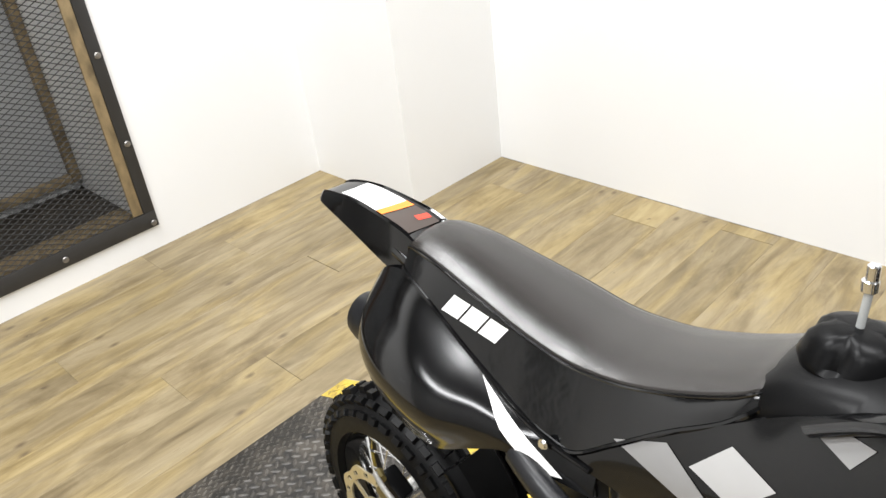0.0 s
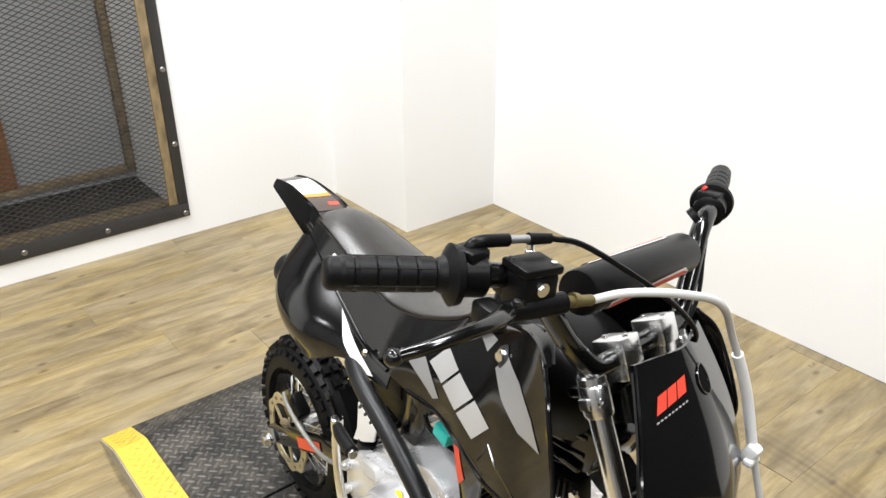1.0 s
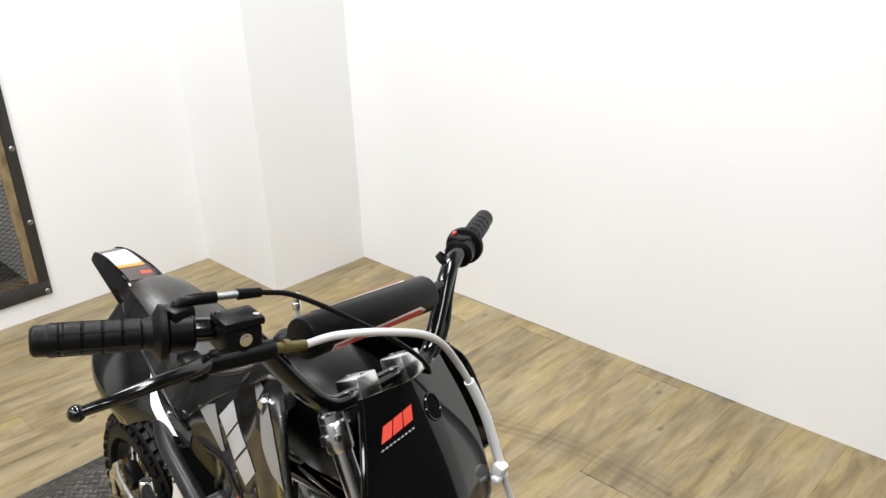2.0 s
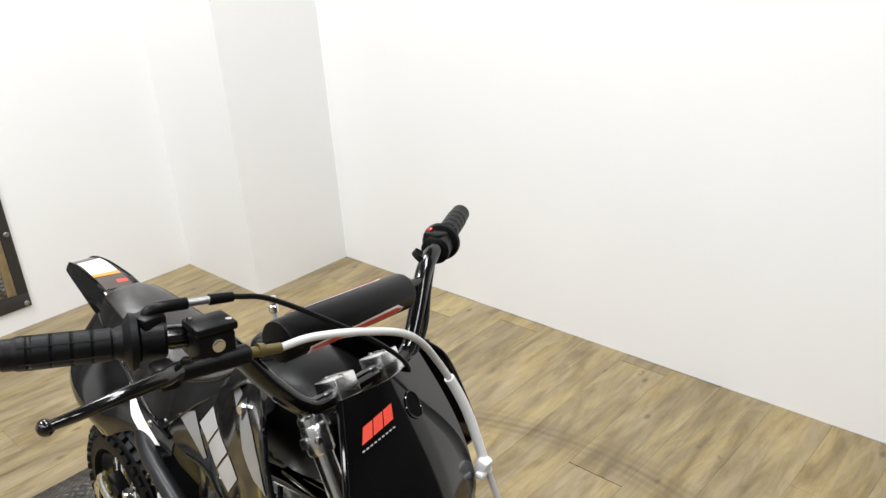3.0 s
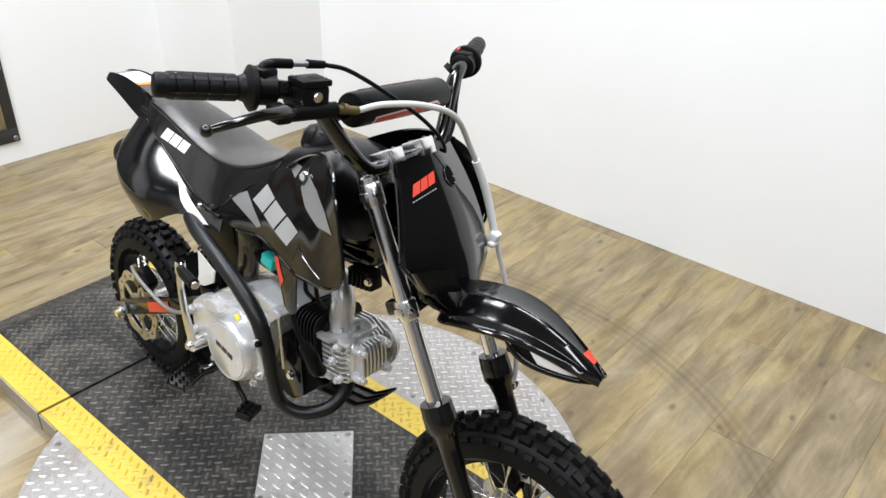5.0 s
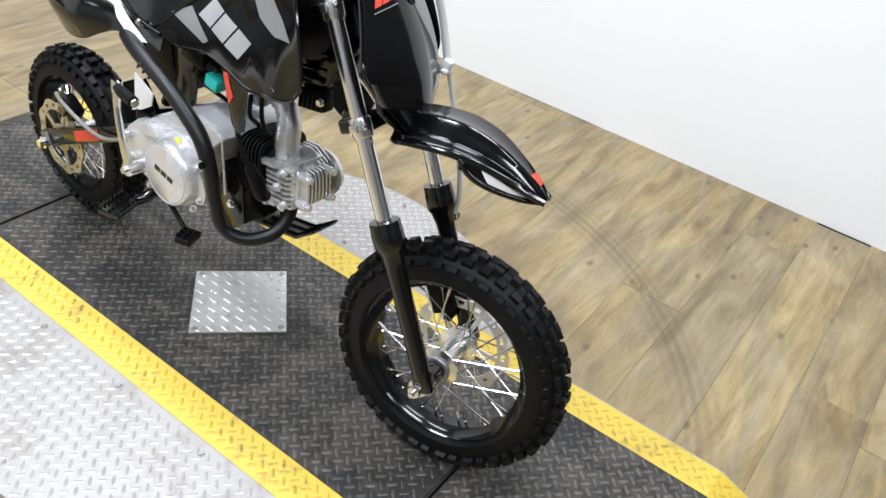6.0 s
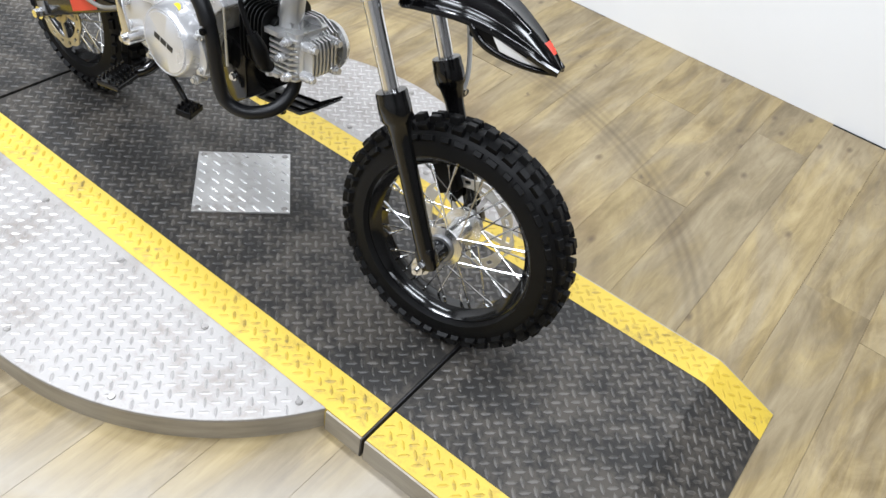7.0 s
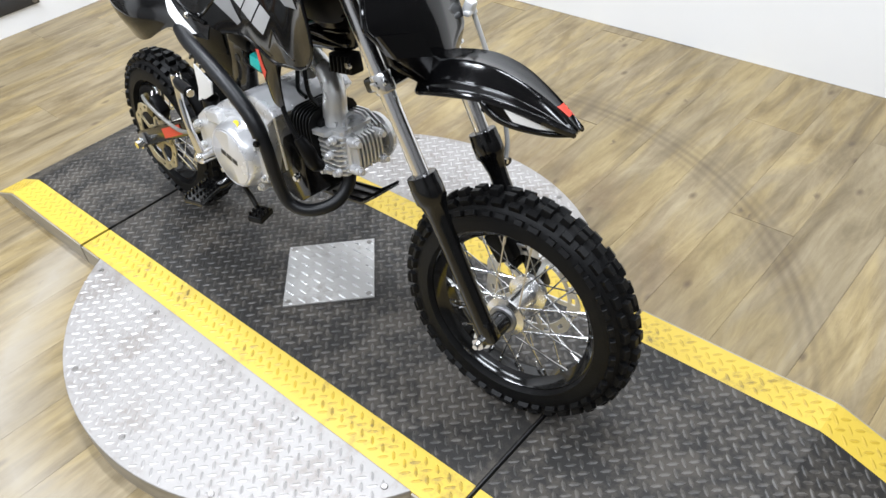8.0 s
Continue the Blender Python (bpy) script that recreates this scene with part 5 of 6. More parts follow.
tail = bp("rear_fender", bm, GLOSS, None, "glossy black upswept rear fender")


def on_tail(pts, lift=0.0008):
    return decal([(x, y, 0) for x, y in pts], tail_tree, (0, 0, -1), (0, 0, 0.9), lift, 3)


bp("warning_label", on_tail([(-0.534, -0.030), (-0.462, -0.034), (-0.455, 0.010), (-0.532, 0.011)]), WHITE_VINYL, tail, "white paper warning label")
bp("label_band", on_tail([(-0.462, -0.034), (-0.450, -0.035), (-0.441, 0.010), (-0.455, 0.010)], 0.0012), ORANGE_VINYL, tail, "orange label heading")
bp("label_text", bars([on_tail([(-0.527 + 0.009 * k, -0.024), (-0.524 + 0.009 * k, -0.024), (-0.521 + 0.009 * k, 0.008), (-0.524 + 0.009 * k, 0.008)], 0.0012) for k in range(7)]), mat("faint_grey_print", (0.55, 0.54, 0.53), 0.5), tail, "rows of faint grey bars")
bp("dark_label", on_tail([(-0.449, -0.035), (-0.402, -0.036), (-0.399, 0.011), (-0.440, 0.010)]), BROWN_VINYL, tail, "dark brown printed label")
bp("red_mark", on_tail([(-0.423, -0.008), (-0.413, -0.009), (-0.409, 0.008), (-0.418, 0.009)], 0.0013), RED_VINYL, tail, "small red block mark")

# Side covers
COVER = [(-0.452, 0.608, 0.046, -0.468, 0.530, 0.064, 0.012), (-0.428, 0.630, 0.053, -0.438, 0.496, 0.084, 0.032), (-0.388, 0.640, 0.056, -0.392, 0.478, 0.101, 0.045), (-0.338, 0.632, 0.060, -0.338, 0.474, 0.115, 0.047), (-0.285, 0.607, 0.067, -0.280, 0.486, 0.123, 0.038), (-0.240, 0.586, 0.074, -0.232, 0.512, 0.118, 0.018), (-0.200, 0.569, 0.080, -0.192, 0.528, 0.110, 0.008), (-0.150, 0.558, 0.084, -0.140, 0.524, 0.103, 0.003), (-0.096, 0.556, 0.086, -0.092, 0.528, 0.101, 0.002)]
for s, nm in ((-1, "right"), (1, "left")):
    b = shell(COVER, 60, 22, 0.003, s, 0, 1.15)
    tr = tree_of(b)
    cov = bp("side_cover", b, COVER_GLOSS, None, "glossy black bulged side cover")
    bp("cover_stripe", decal(xz([(-0.246, 0.582), (-0.207, 0.563), (-0.167, 0.546), (-0.126, 0.530), (-0.142, 0.526), (-0.176, 0.533), (-0.203, 0.549), (-0.226, 0.567)]), tr, (0, -s, 0), (0, s * 0.3, 0), 0.0010, 4), WHITE_VINYL, cov, "white slanted stripe decal")
    bm = bmesh.new()
    tube(bm, [(x, s * y, z) for x, y, z in ((-0.38, 0.060, 0.640), (-0.32, 0.070, 0.622), (-0.26, 0.079, 0.593), (-0.20, 0.087, 0.566), (-0.15, 0.092, 0.555), (-0.10, 0.095, 0.553))], 0.003, 8, 30)
    bp("cover_edge", bm, GLOSS, cov)
    bm = bmesh.new()
    hexbolt(bm, (-0.152, s * 0.098, 0.556), (0, s, 0), 0.0042, 0.004)
    bp("cover_screw", bm, SPOKE, cov)
# added black panel before the rear wheel, stands for the gap's dark
bm = bmesh.new()
rows = []
for k in range(15):
    a = radians(4 + 46 * k / 14)
    r = RR + 0.022
    ring = []
    for q, y in ((0, -0.050), (-0.010, -0.046), (0.004, -0.030), (0.006, 0.030), (-0.010, 0.046), (0, 0.050)):
        ring.append(Vector((RW[0] + (r + q) * math.cos(a), y, RW[2] + (r + q) * math.sin(a))))
    rows.append(ring + [p + Vector((math.cos(a), 0, math.sin(a))) * 0.003 for p in reversed(ring)])
ring_faces(bm, rows)
bp("dark_gap_panel", bm, SATIN, None, "added black panel that darkens the gap before the rear wheel")
# muffler behind the right cover
bm = bmesh.new()
tube(bm, [(-0.20, -0.070, 0.545), (-0.25, -0.066, 0.548), (-0.29, -0.064, 0.550), (-0.452, -0.062, 0.551), (-0.468, -0.062, 0.551), (-0.474, -0.062, 0.551)], [0.014, 0.020, 0.034, 0.034, 0.030, 0.020], 24)
bp("muffler", bm, BLACK_PIPE, None, "matt black muffler end behind the side cover")

# Tank and cap
TANK = [(0.002, 0.680, 0.630, 0.050), (0.026, 0.704, 0.622, 0.060), (0.058, 0.717, 0.617, 0.068), (0.095, 0.724, 0.615, 0.073), (0.140, 0.724, 0.610, 0.074), (0.176, 0.714, 0.610, 0.070), (0.204, 0.698, 0.615, 0.060), (0.222, 0.680, 0.630, 0.048), (0.228, 0.668, 0.645, 0.038)]


def tank_ring(x, top, bot, hw):
    h = top - bot
    half = [(-hw * 0.80, bot), (-hw, bot + 0.35 * h), (-hw, bot + 0.66 * h), (-hw * 0.90, bot + 0.86 * h), (-hw * 0.66, bot + 0.965 * h), (-hw * 0.3, top), (0, top + 0.001)]
    return [Vector((x, y, z)) for y, z in half + [(-y, z) for y, z in reversed(half[:-1])]]


bm = bmesh.new()
ring_faces(bm, loft(TANK, tank_ring, 40))
tank = bp("fuel_tank", bm, SATIN, None, "satin black plastic fuel tank")
CAP = Vector((0.062, -0.004, 0.708))
bm = bmesh.new()
n = 48
rings = []
for z, r, f in ((0, 0.036, 0), (0.006, 0.038, 0), (0.010, 0.037, 1), (0.024, 0.033, 1), (0.031, 0.026, 1), (0.034, 0.016, 0), (0.034, 0.006, 0)):
    rings.append([CAP + Vector((0, 0, z)) + Vector((math.cos(a), math.sin(a), 0)) * (r - f * 0.007 * max(0, math.cos(4 * a)) ** 2) for a in [2 * math.pi * k / n for k in range(n)]])
ring_faces(bm, rings)
cap = bp("fuel_cap", bm, SATIN, tank, "black fluted fuel cap with a breather")
bm = bmesh.new()
rod(bm, CAP + Vector((0, 0, 0.032)), CAP + Vector((0.0, 0.0, 0.070)), 0.0031, 12)
bp("breather_tube", bm, mat("clear_tube", (0.40, 0.41, 0.40), 0.15), cap, "clear breather tube")
bm = bmesh.new()
rod(bm, CAP + Vector((0, 0, 0.064)), CAP + Vector((-0.001, 0.0, 0.074)), 0.0060, 14, 0.001)
rod(bm, CAP + Vector((0, 0, 0.072)), CAP + Vector((-0.001, 0.0, 0.086)), 0.0046, 14, 0.001)
bp("breather_valve", bm, SPOKE, cap, "bright metal breather valve")

# Shrouds
SHROUD = [(-0.124, 0.570, 0.084, -0.118, 0.550, 0.094, 0.0), (-0.062, 0.612, 0.079, -0.045, 0.553, 0.099, 0.003), (0.000, 0.654, 0.072, 0.030, 0.572, 0.110, 0.006), (0.048, 0.690, 0.070, 0.098, 0.578, 0.129, 0.010), (0.092, 0.716, 0.076, 0.160, 0.576, 0.145, 0.011), (0.140, 0.742, 0.090, 0.208, 0.586, 0.156, 0.011), (0.185, 0.754, 0.110, 0.248, 0.594, 0.158, 0.010), (0.224, 0.748, 0.132, 0.274, 0.612, 0.162, 0.007), (0.250, 0.724, 0.150, 0.284, 0.645, 0.164, 0.003)]
SHROUD_LEFT = [(a, b, c * 0.8, d, e, f * 0.8, g) for a, b, c, d, e, f, g in SHROUD]
for s in (-1, 1):
    b = shell(SHROUD if s < 0 else SHROUD_LEFT, 64, 22, 0.003, s, 0, 1.0)
    tr = tree_of(b)
    shroud = bp("tank_shroud", b, GLOSS, None, "glossy black tank shroud with silver decals")
    # lower fin
    k = 1.0 if s < 0 else 0.8
    fin = [(0.070, 0.590, 0.116, 0.076, 0.574, 0.118, 0.0), (0.084, 0.590, 0.122, 0.098, 0.540, 0.125, 0.002), (0.120, 0.585, 0.134, 0.117, 0.500, 0.130, 0.004), (0.150, 0.584, 0.142, 0.131, 0.486, 0.129, 0.003), (0.166, 0.584, 0.146, 0.142, 0.492, 0.127, 0.0)]
    fin_shape = shell([(a, b, c * k, d, e, f * k, g) for a, b, c, d, e, f, g in fin], 24, 14, 0.003, s)
    fin_tree = tree_of(fin_shape)
    bp("shroud_fin", fin_shape, GLOSS, shroud)
    bm = bmesh.new()
    tube(bm, [(d, s * f * k, e) for a, b, c, d, e, f, g in SHROUD[1:]] + [(a, s * c * k, b) for a, b, c, d, e, f, g in reversed(SHROUD[-2:])], 0.0026, 8, 60)
    bp("shroud_edge", bm, GLOSS, shroud)
    ways = ((0, -s, 0), (0, s * 0.35, 0))
    # emblem running down the panel
    p0, px, pz = (-0.013, 0.616), (0.146, -0.012), (0.028, 0.034)
    emblem(lambda q, lift: decal(xz(q), tr, *ways, lift, 3), p0, px, pz, "shroud_emblem", GREY_VINYL, shroud, "plain silver block emblem", bp)
    bp("shroud_wedge", decal(xz([(-0.086, 0.594), (-0.036, 0.620), (0.036, 0.593), (0.022, 0.584)]), tr, *ways, 0.0010, 4), GREY_DARK, shroud, "grey wedge decal")
    bp("shroud_stripe", decal(xz([(0.130, 0.690), (0.148, 0.713), (0.186, 0.708), (0.224, 0.694), (0.252, 0.676), (0.210, 0.668), (0.164, 0.676)]), tr, *ways, 0.0010, 4), GREY_DARK, shroud, "silver-grey curved stripe decal")
    bp("shroud_stripe", decal(xz([(0.072, 0.694), (0.084, 0.706), (0.111, 0.710), (0.100, 0.690)]), tr, *ways, 0.0010, 3), GREY_DARK, shroud, "silver-grey stripe decal above the scoop")
    bp("fin_decal", decal(xz([(0.092, 0.570), (0.108, 0.576), (0.130, 0.548), (0.117, 0.530)]), fin_tree, *ways, 0.0010, 3), RED_VINYL, shroud, "small red decal")
    # fold over the top edge towards the tank
    fold = [(0.055, 0.690, 0.066, 0.070, 0.694, 0.086, 0.004), (0.100, 0.722, 0.070, 0.112, 0.722, 0.088, 0.008), (0.150, 0.745, 0.076, 0.158, 0.742, 0.096, 0.010), (0.190, 0.756, 0.092, 0.194, 0.750, 0.114, 0.008), (0.224, 0.750, 0.122, 0.226, 0.746, 0.138, 0.003)]
    bp("shroud_lip", shell([(a, b, c * (k if k == 1 else 0.86), d, e, f * k, g) for a, b, c, d, e, f, g in fold], 24, 8, 0.003, s), GLOSS, shroud)
    # scoop as a flat patch with its shade painted on, and its bolt
    bm = bmesh.new()
    outline = rounded([(0.118, 0.706), (0.138, 0.722), (0.150, 0.710), (0.138, 0.692)], 0.3)
    bp("scoop", decal(xz(outline), tr, *ways, 0.0011, 3), PRINT_AND_RECESS, shroud, "flat dark patch, a recess's shade in its colour")
    hit = tr.ray_cast(Vector((0.136, s * 0.35, 0.707)), Vector((0, -s, 0)))[0]
    bm = bmesh.new()
    hexbolt(bm, hit, (0, s, 0.1), 0.006, 0.008)
    bp("shroud_bolt", bm, SPOKE, shroud)
    # crease line
    bm = bmesh.new()
    pts = []
    for x, z in ((0.118, 0.552), (0.150, 0.592), (0.165, 0.622), (0.185, 0.612), (0.230, 0.600)):
        h = tr.ray_cast(Vector((x, s * 0.35, z)), Vector((0, -s, 0)))[0]
        if h is not None:
            pts.append(h)
    tube(bm, pts, 0.0016, 6)
    bp("shroud_crease", bm, GLOSS, shroud)

# Frame
bm = bmesh.new()
tube(bm, [(0.245, -0.01, 0.660), (0.215, -0.01, 0.72)], 0.026, 20)
bp("head_tube", bm, BLACK_PAINT, None, "black steel head tube")
for nm, pts, r in (
    ("backbone_tube", [(0.222, -0.006, 0.69), (0.12, 0, 0.60), (0.0, 0, 0.555), (-0.10, 0, 0.52), (-0.15, 0, 0.42), (-0.15, 0, 0.30)], 0.019),
    ("down_tube", [(0.236, -0.03, 0.650), (0.215, -0.035, 0.585), (0.10, -0.045, 0.565), (-0.05, -0.05, 0.54)], 0.011),
    ("down_tube", [(0.236, 0.02, 0.650), (0.215, 0.03, 0.585), (0.10, 0.045, 0.565), (-0.05, 0.05, 0.54)], 0.011),
    ("subframe_tube", [(-0.02, -0.05, 0.55), (-0.12, -0.058, 0.535), (-0.25, -0.055, 0.60), (-0.42, -0.04, 0.650)], 0.009),
    ("subframe_tube", [(-0.02, 0.05, 0.55), (-0.12, 0.058, 0.535), (-0.25, 0.055, 0.60), (-0.42, 0.04, 0.650)], 0.009),
):
    bm = bmesh.new()
    tube(bm, pts, r, 14, 30)
    bp(nm, bm, BLACK_PAINT)
bm = bmesh.new()
box(bm, (0.205, -0.008, 0.622), (0.075, 0.075, 0.060), 0.008, Matrix.Rotation(radians(20), 4, "Y"))
box(bm, (0.170, -0.008, 0.585), (0.10, 0.09, 0.008), 0.002)
bp("frame_gusset", bm, BLACK_PAINT, None, "black boxed frame gusset")
bm = bmesh.new()
slab(bm, rounded([(0.140, 0.660), (0.226, 0.668), (0.236, 0.612), (0.228, 0.580), (0.168, 0.560), (0.140, 0.590)], 0.12), 0.040, -0.046, 0.003)
neck = bp("frame_neck", bm, BLACK_PAINT, None, "black pressed steel frame neck")
for z in (0.598, 0.622):
    bm = bmesh.new()
    box(bm, (0.192, -0.047, z), (0.060, 0.004, 0.005), 0.001, Matrix.Rotation(radians(-12), 4, "Y"))
    bp("neck_rib", bm, BLACK_PAINT, neck)
bm = bmesh.new()
box(bm, (0.204, -0.044, 0.553), (0.050, 0.026, 0.032), 0.004, Matrix.Rotation(radians(-10), 4, "Y"))
reg = bp("regulator", bm, SATIN, None, "black finned voltage regulator")
for k in range(5):
    bm = bmesh.new()
    box(bm, (0.186 + 0.009 * k, -0.058, 0.5500 + 0.0016 * k), (0.003, 0.006, 0.026), 0.0005)
    bp("cooling_fin", bm, SATIN, reg)
bm = bmesh.new()
hexbolt(bm, (0.226, -0.057, 0.559), (0, -1, 0), 0.005, 0.006)
bp("mount_bolt", bm, SPOKE, reg)
bm = bmesh.new()
slab(bm, rounded([(-0.105, 0.545), (-0.05, 0.545), (-0.055, 0.47), (-0.075, 0.42), (-0.115, 0.42), (-0.10, 0.48)], 0.2), -0.052, -0.058, 0.001)
fplate = bp("frame_plate", bm, BLACK_PAINT, None, "black frame side plate with holes drawn as dark discs")
# solid black discs paint the dark of two drilled holes
for x, z in ((-0.075, 0.515), (-0.08, 0.485)):
    bm = bmesh.new()
    rod(bm, (x, -0.0585, z), (x, -0.0592, z), 0.007, 14)
    bp("plate_hole_disc", bm, PRINT_AND_RECESS, fplate)
bm = bmesh.new()
box(bm, (-0.048, -0.055, 0.535), (0.055, 0.035, 0.036), 0.004, Matrix.Rotation(radians(12), 4, "Y"))
rod(bm, (-0.020, -0.055, 0.525), (0.004, -0.055, 0.515), 0.013, 14, 0.002)
coil = bp("ignition_coil", bm, SATIN, None, "black ignition module with a teal connector")
bm = bmesh.new()
box(bm, (0.010, -0.070, 0.508), (0.030, 0.024, 0.022), 0.003, Matrix.Rotation(radians(12), 4, "Y"))
bp("connector", bm, TEAL, coil, "teal plastic connector")
bm = bmesh.new()
tube(bm, [(-0.05, -0.06, 0.492), (-0.02, -0.075, 0.498), (0.01, -0.07, 0.490), (0.03, -0.05, 0.470)], 0.004, 8, 20)
bp("wire_loop", bm, SATIN, coil)
bm = bmesh.new()
rod(bm, (-0.085, -0.045, 0.545), (-0.060, -0.07, 0.548), 0.006, 10, 0.001)
bp("red_reflector_bolt", bm, RED_PLASTIC, None, "small red plastic plug")
# fairing stay and coil under the tank, ahead of the engine
bm = bmesh.new()
slab(bm, rounded([(0.150, 0.548), (0.205, 0.560), (0.248, 0.530), (0.240, 0.508), (0.200, 0.500), (0.165, 0.518)], 0.25), 0.055, 0.025, 0.004)
bp("shroud_bracket", bm, SATIN, None, "black inner shroud bracket")
bm = bmesh.new()
rod(bm, (0.236, 0.04, 0.521), (0.236, -0.002, 0.521), 0.016, 16, 0.003)
bp("horn_ring", bm, BLACK_PAINT)

# Air box under the seat
bm = bmesh.new()
slab(bm, rounded([(-0.255, 0.560), (-0.100, 0.548), (-0.085, 0.470), (-0.110, 0.430), (-0.190, 0.440), (-0.250, 0.500)], 0.18), 0.050, -0.052, 0.006)
airbox = bp("air_box", bm, SATIN, None, "black plastic air box under the seat")
bm = bmesh.new()
box(bm, (-0.165, -0.053, 0.500), (0.090, 0.006, 0.060), 0.003, Matrix.Rotation(radians(-8), 4, "Y"))
bp("air_box_lid", bm, SATIN, airbox)

# Swingarm and rear shock
for s in (-1, 1):
    a, b = Vector((-0.506, s * 0.084 - 0.004, 0.180)), Vector((-0.145, s * 0.070, 0.350))
    d = (b - a).normalized()
    ang = math.atan2(b.z - a.z, b.x - a.x)
    bm = bmesh.new()
    box(bm, (a + b) / 2, ((b - a).length, 0.022, 0.036), 0.006, Matrix.Rotation(-ang, 4, "Y") @ Matrix.Rotation(math.atan2(b.y - a.y, b.x - a.x), 4, "Z"))
    arm = bp("swingarm_beam", bm, BLACK_PAINT, None, "black box-section swingarm beam")
    if s < 0:
        up = Vector((-d.z, 0, d.x))
        c = a.lerp(b, 0.44) + Vector((0, -0.0118, 0))

        def on_arm(q, lift):
            bmq = bmesh.new()
            bmq.faces.new([bmq.verts.new(c + d * u + up * v + Vector((0, -lift, 0))) for u, v in q])
            return bmq

        bp("arm_emblem", on_arm(quad((-0.044, -0.011), (0.088, 0), (0.002, 0.022), 0.0, 1.0, 0.0, 1.0), 0.0010), RED_VINYL, arm, "plain red block emblem")
    bm = bmesh.new()
    box(bm, a + d * 0.018 + Vector((0, -s * 0.0 + s * 0.0125, 0)), (0.030, 0.003, 0.026), 0.001, Matrix.Rotation(-ang, 4, "Y"))
    bp("chain_adjuster", bm, ALU_DARK, arm)
bm = bmesh.new()
box(bm, (-0.20, 0, 0.326), (0.03, 0.13, 0.03), 0.006, Matrix.Rotation(-0.43, 4, "Y"))
bp("swingarm_brace", bm, BLACK_PAINT)
s0, s1 = Vector((-0.215, 0.0, 0.36)), Vector((-0.125, 0.0, 0.535))
bm = bmesh.new()
rod(bm, s0, s1, 0.010, 12)
shock = bp("rear_shock", bm, BLACK_PAINT, None, "rear shock with a black coil spring")
bm = bmesh.new()
d = (s1 - s0).normalized()
sx = d.orthogonal().normalized()
sy = d.cross(sx)
tube(bm, [s0 + d * (0.03 + 0.13 * k / 84) + 0.022 * (math.cos(2 * math.pi * k / 12) * sx + math.sin(2 * math.pi * k / 12) * sy) for k in range(85)], 0.0036, 6)
bp("spring", bm, SATIN, shock)

# rear caliper and its braided hose
bm = bmesh.new()
box(bm, (-0.445, -0.062, 0.268), (0.050, 0.030, 0.034), 0.006, Matrix.Rotation(radians(30), 4, "Y"))
rc = bp("rear_caliper", bm, SATIN, None, "black rear brake caliper")
bm = bmesh.new()
box(bm, (-0.452, -0.079, 0.262), (0.022, 0.008, 0.020), 0.002, Matrix.Rotation(radians(30), 4, "Y"))
bp("caliper_plate", bm, BRASS, rc, "olive plated caliper plate")
bm = bmesh.new()
rod(bm, (-0.458, -0.078, 0.298), (-0.440, -0.086, 0.300), 0.006, 10)
bp("banjo", bm, BRASS, rc)
bm = bmesh.new()
tube(bm, [(-0.456, -0.086, 0.300), (-0.42, -0.098, 0.302), (-0.37, -0.104, 0.296), (-0.31, -0.104, 0.285), (-0.26, -0.104, 0.290), (-0.20, -0.104, 0.318), (-0.15, -0.10, 0.345)], 0.0042, 10, 40)
bp("rear_brake_hose", bm, BRAID, None, "grey braided rear brake hose")

# white heat guard tag behind the kick lever
bm = bmesh.new()
slab(bm, [(-0.166, 0.462), (-0.146, 0.454), (-0.116, 0.441), (-0.122, 0.416), (-0.150, 0.398), (-0.178, 0.386), (-0.168, 0.414)], -0.098, -0.101, 0.0008)
bp("paper_tag", bm, WHITE_VINYL, None, "white card tag beside the frame", False)

# Engine
engine = bp("crankcase", slab(bmesh.new(), rounded([(-0.182, 0.352), (-0.130, 0.392), (-0.062, 0.430), (0.000, 0.452), (0.040, 0.440), (0.056, 0.426), (0.034, 0.405), (0.014, 0.330), (-0.002, 0.285), (-0.02, 0.262), (-0.12, 0.268), (-0.182, 0.285)], 0.18), 0.085, -0.094, 0.008), ALU_SMOOTH, None, "silver cast engine crankcase")
CASE = rounded([(-0.186, 0.352), (-0.150, 0.384), (-0.094, 0.392), (-0.050, 0.408), (-0.012, 0.410), (0.018, 0.394), (0.032, 0.360), (0.046, 0.330), (0.044, 0.300), (0.010, 0.278), (-0.06, 0.270), (-0.13, 0.272), (-0.184, 0.286)], 0.2)
bm = bmesh.new()
slab(bm, CASE, -0.092, -0.112, 0.008)
case = bp("clutch_cover", bm, ALU_SMOOTH, engine, "silver clutch cover")
DRUM = (-0.030, 0, 0.338)
bm = bmesh.new()
turned(bm, [(0.001, -0.100), (0.069, -0.100), (0.067, -0.110), (0.0635, -0.122), (0.0605, -0.134), (0.0575, -0.1405), (0.0550, -0.1425), (0.0540, -0.1420), (0.0530, -0.1412), (0.001, -0.1412)], 56, DRUM, False)
bp("clutch_dome", bm, ALU_SMOOTH, case, "deep round silver clutch drum")
bm = bmesh.new()
turned(bm, [(0.001, -0.1405), (0.0515, -0.1405), (0.0515, -0.1428), (0.0505, -0.1436), (0.001, -0.1436)], 56, DRUM, False)
bp("cover_disc", bm, ALU_SMOOTH, case, "brushed silver round cover")
bm = bmesh.new()
slab(bm, rounded([(0.012, 0.386), (0.040, 0.360), (0.052, 0.330), (0.044, 0.304), (0.020, 0.296)], 0.25), -0.108, -0.1215, 0.004)
bp("cover_cheek", bm, ALU, case, "grey cast cheek beside the drum")
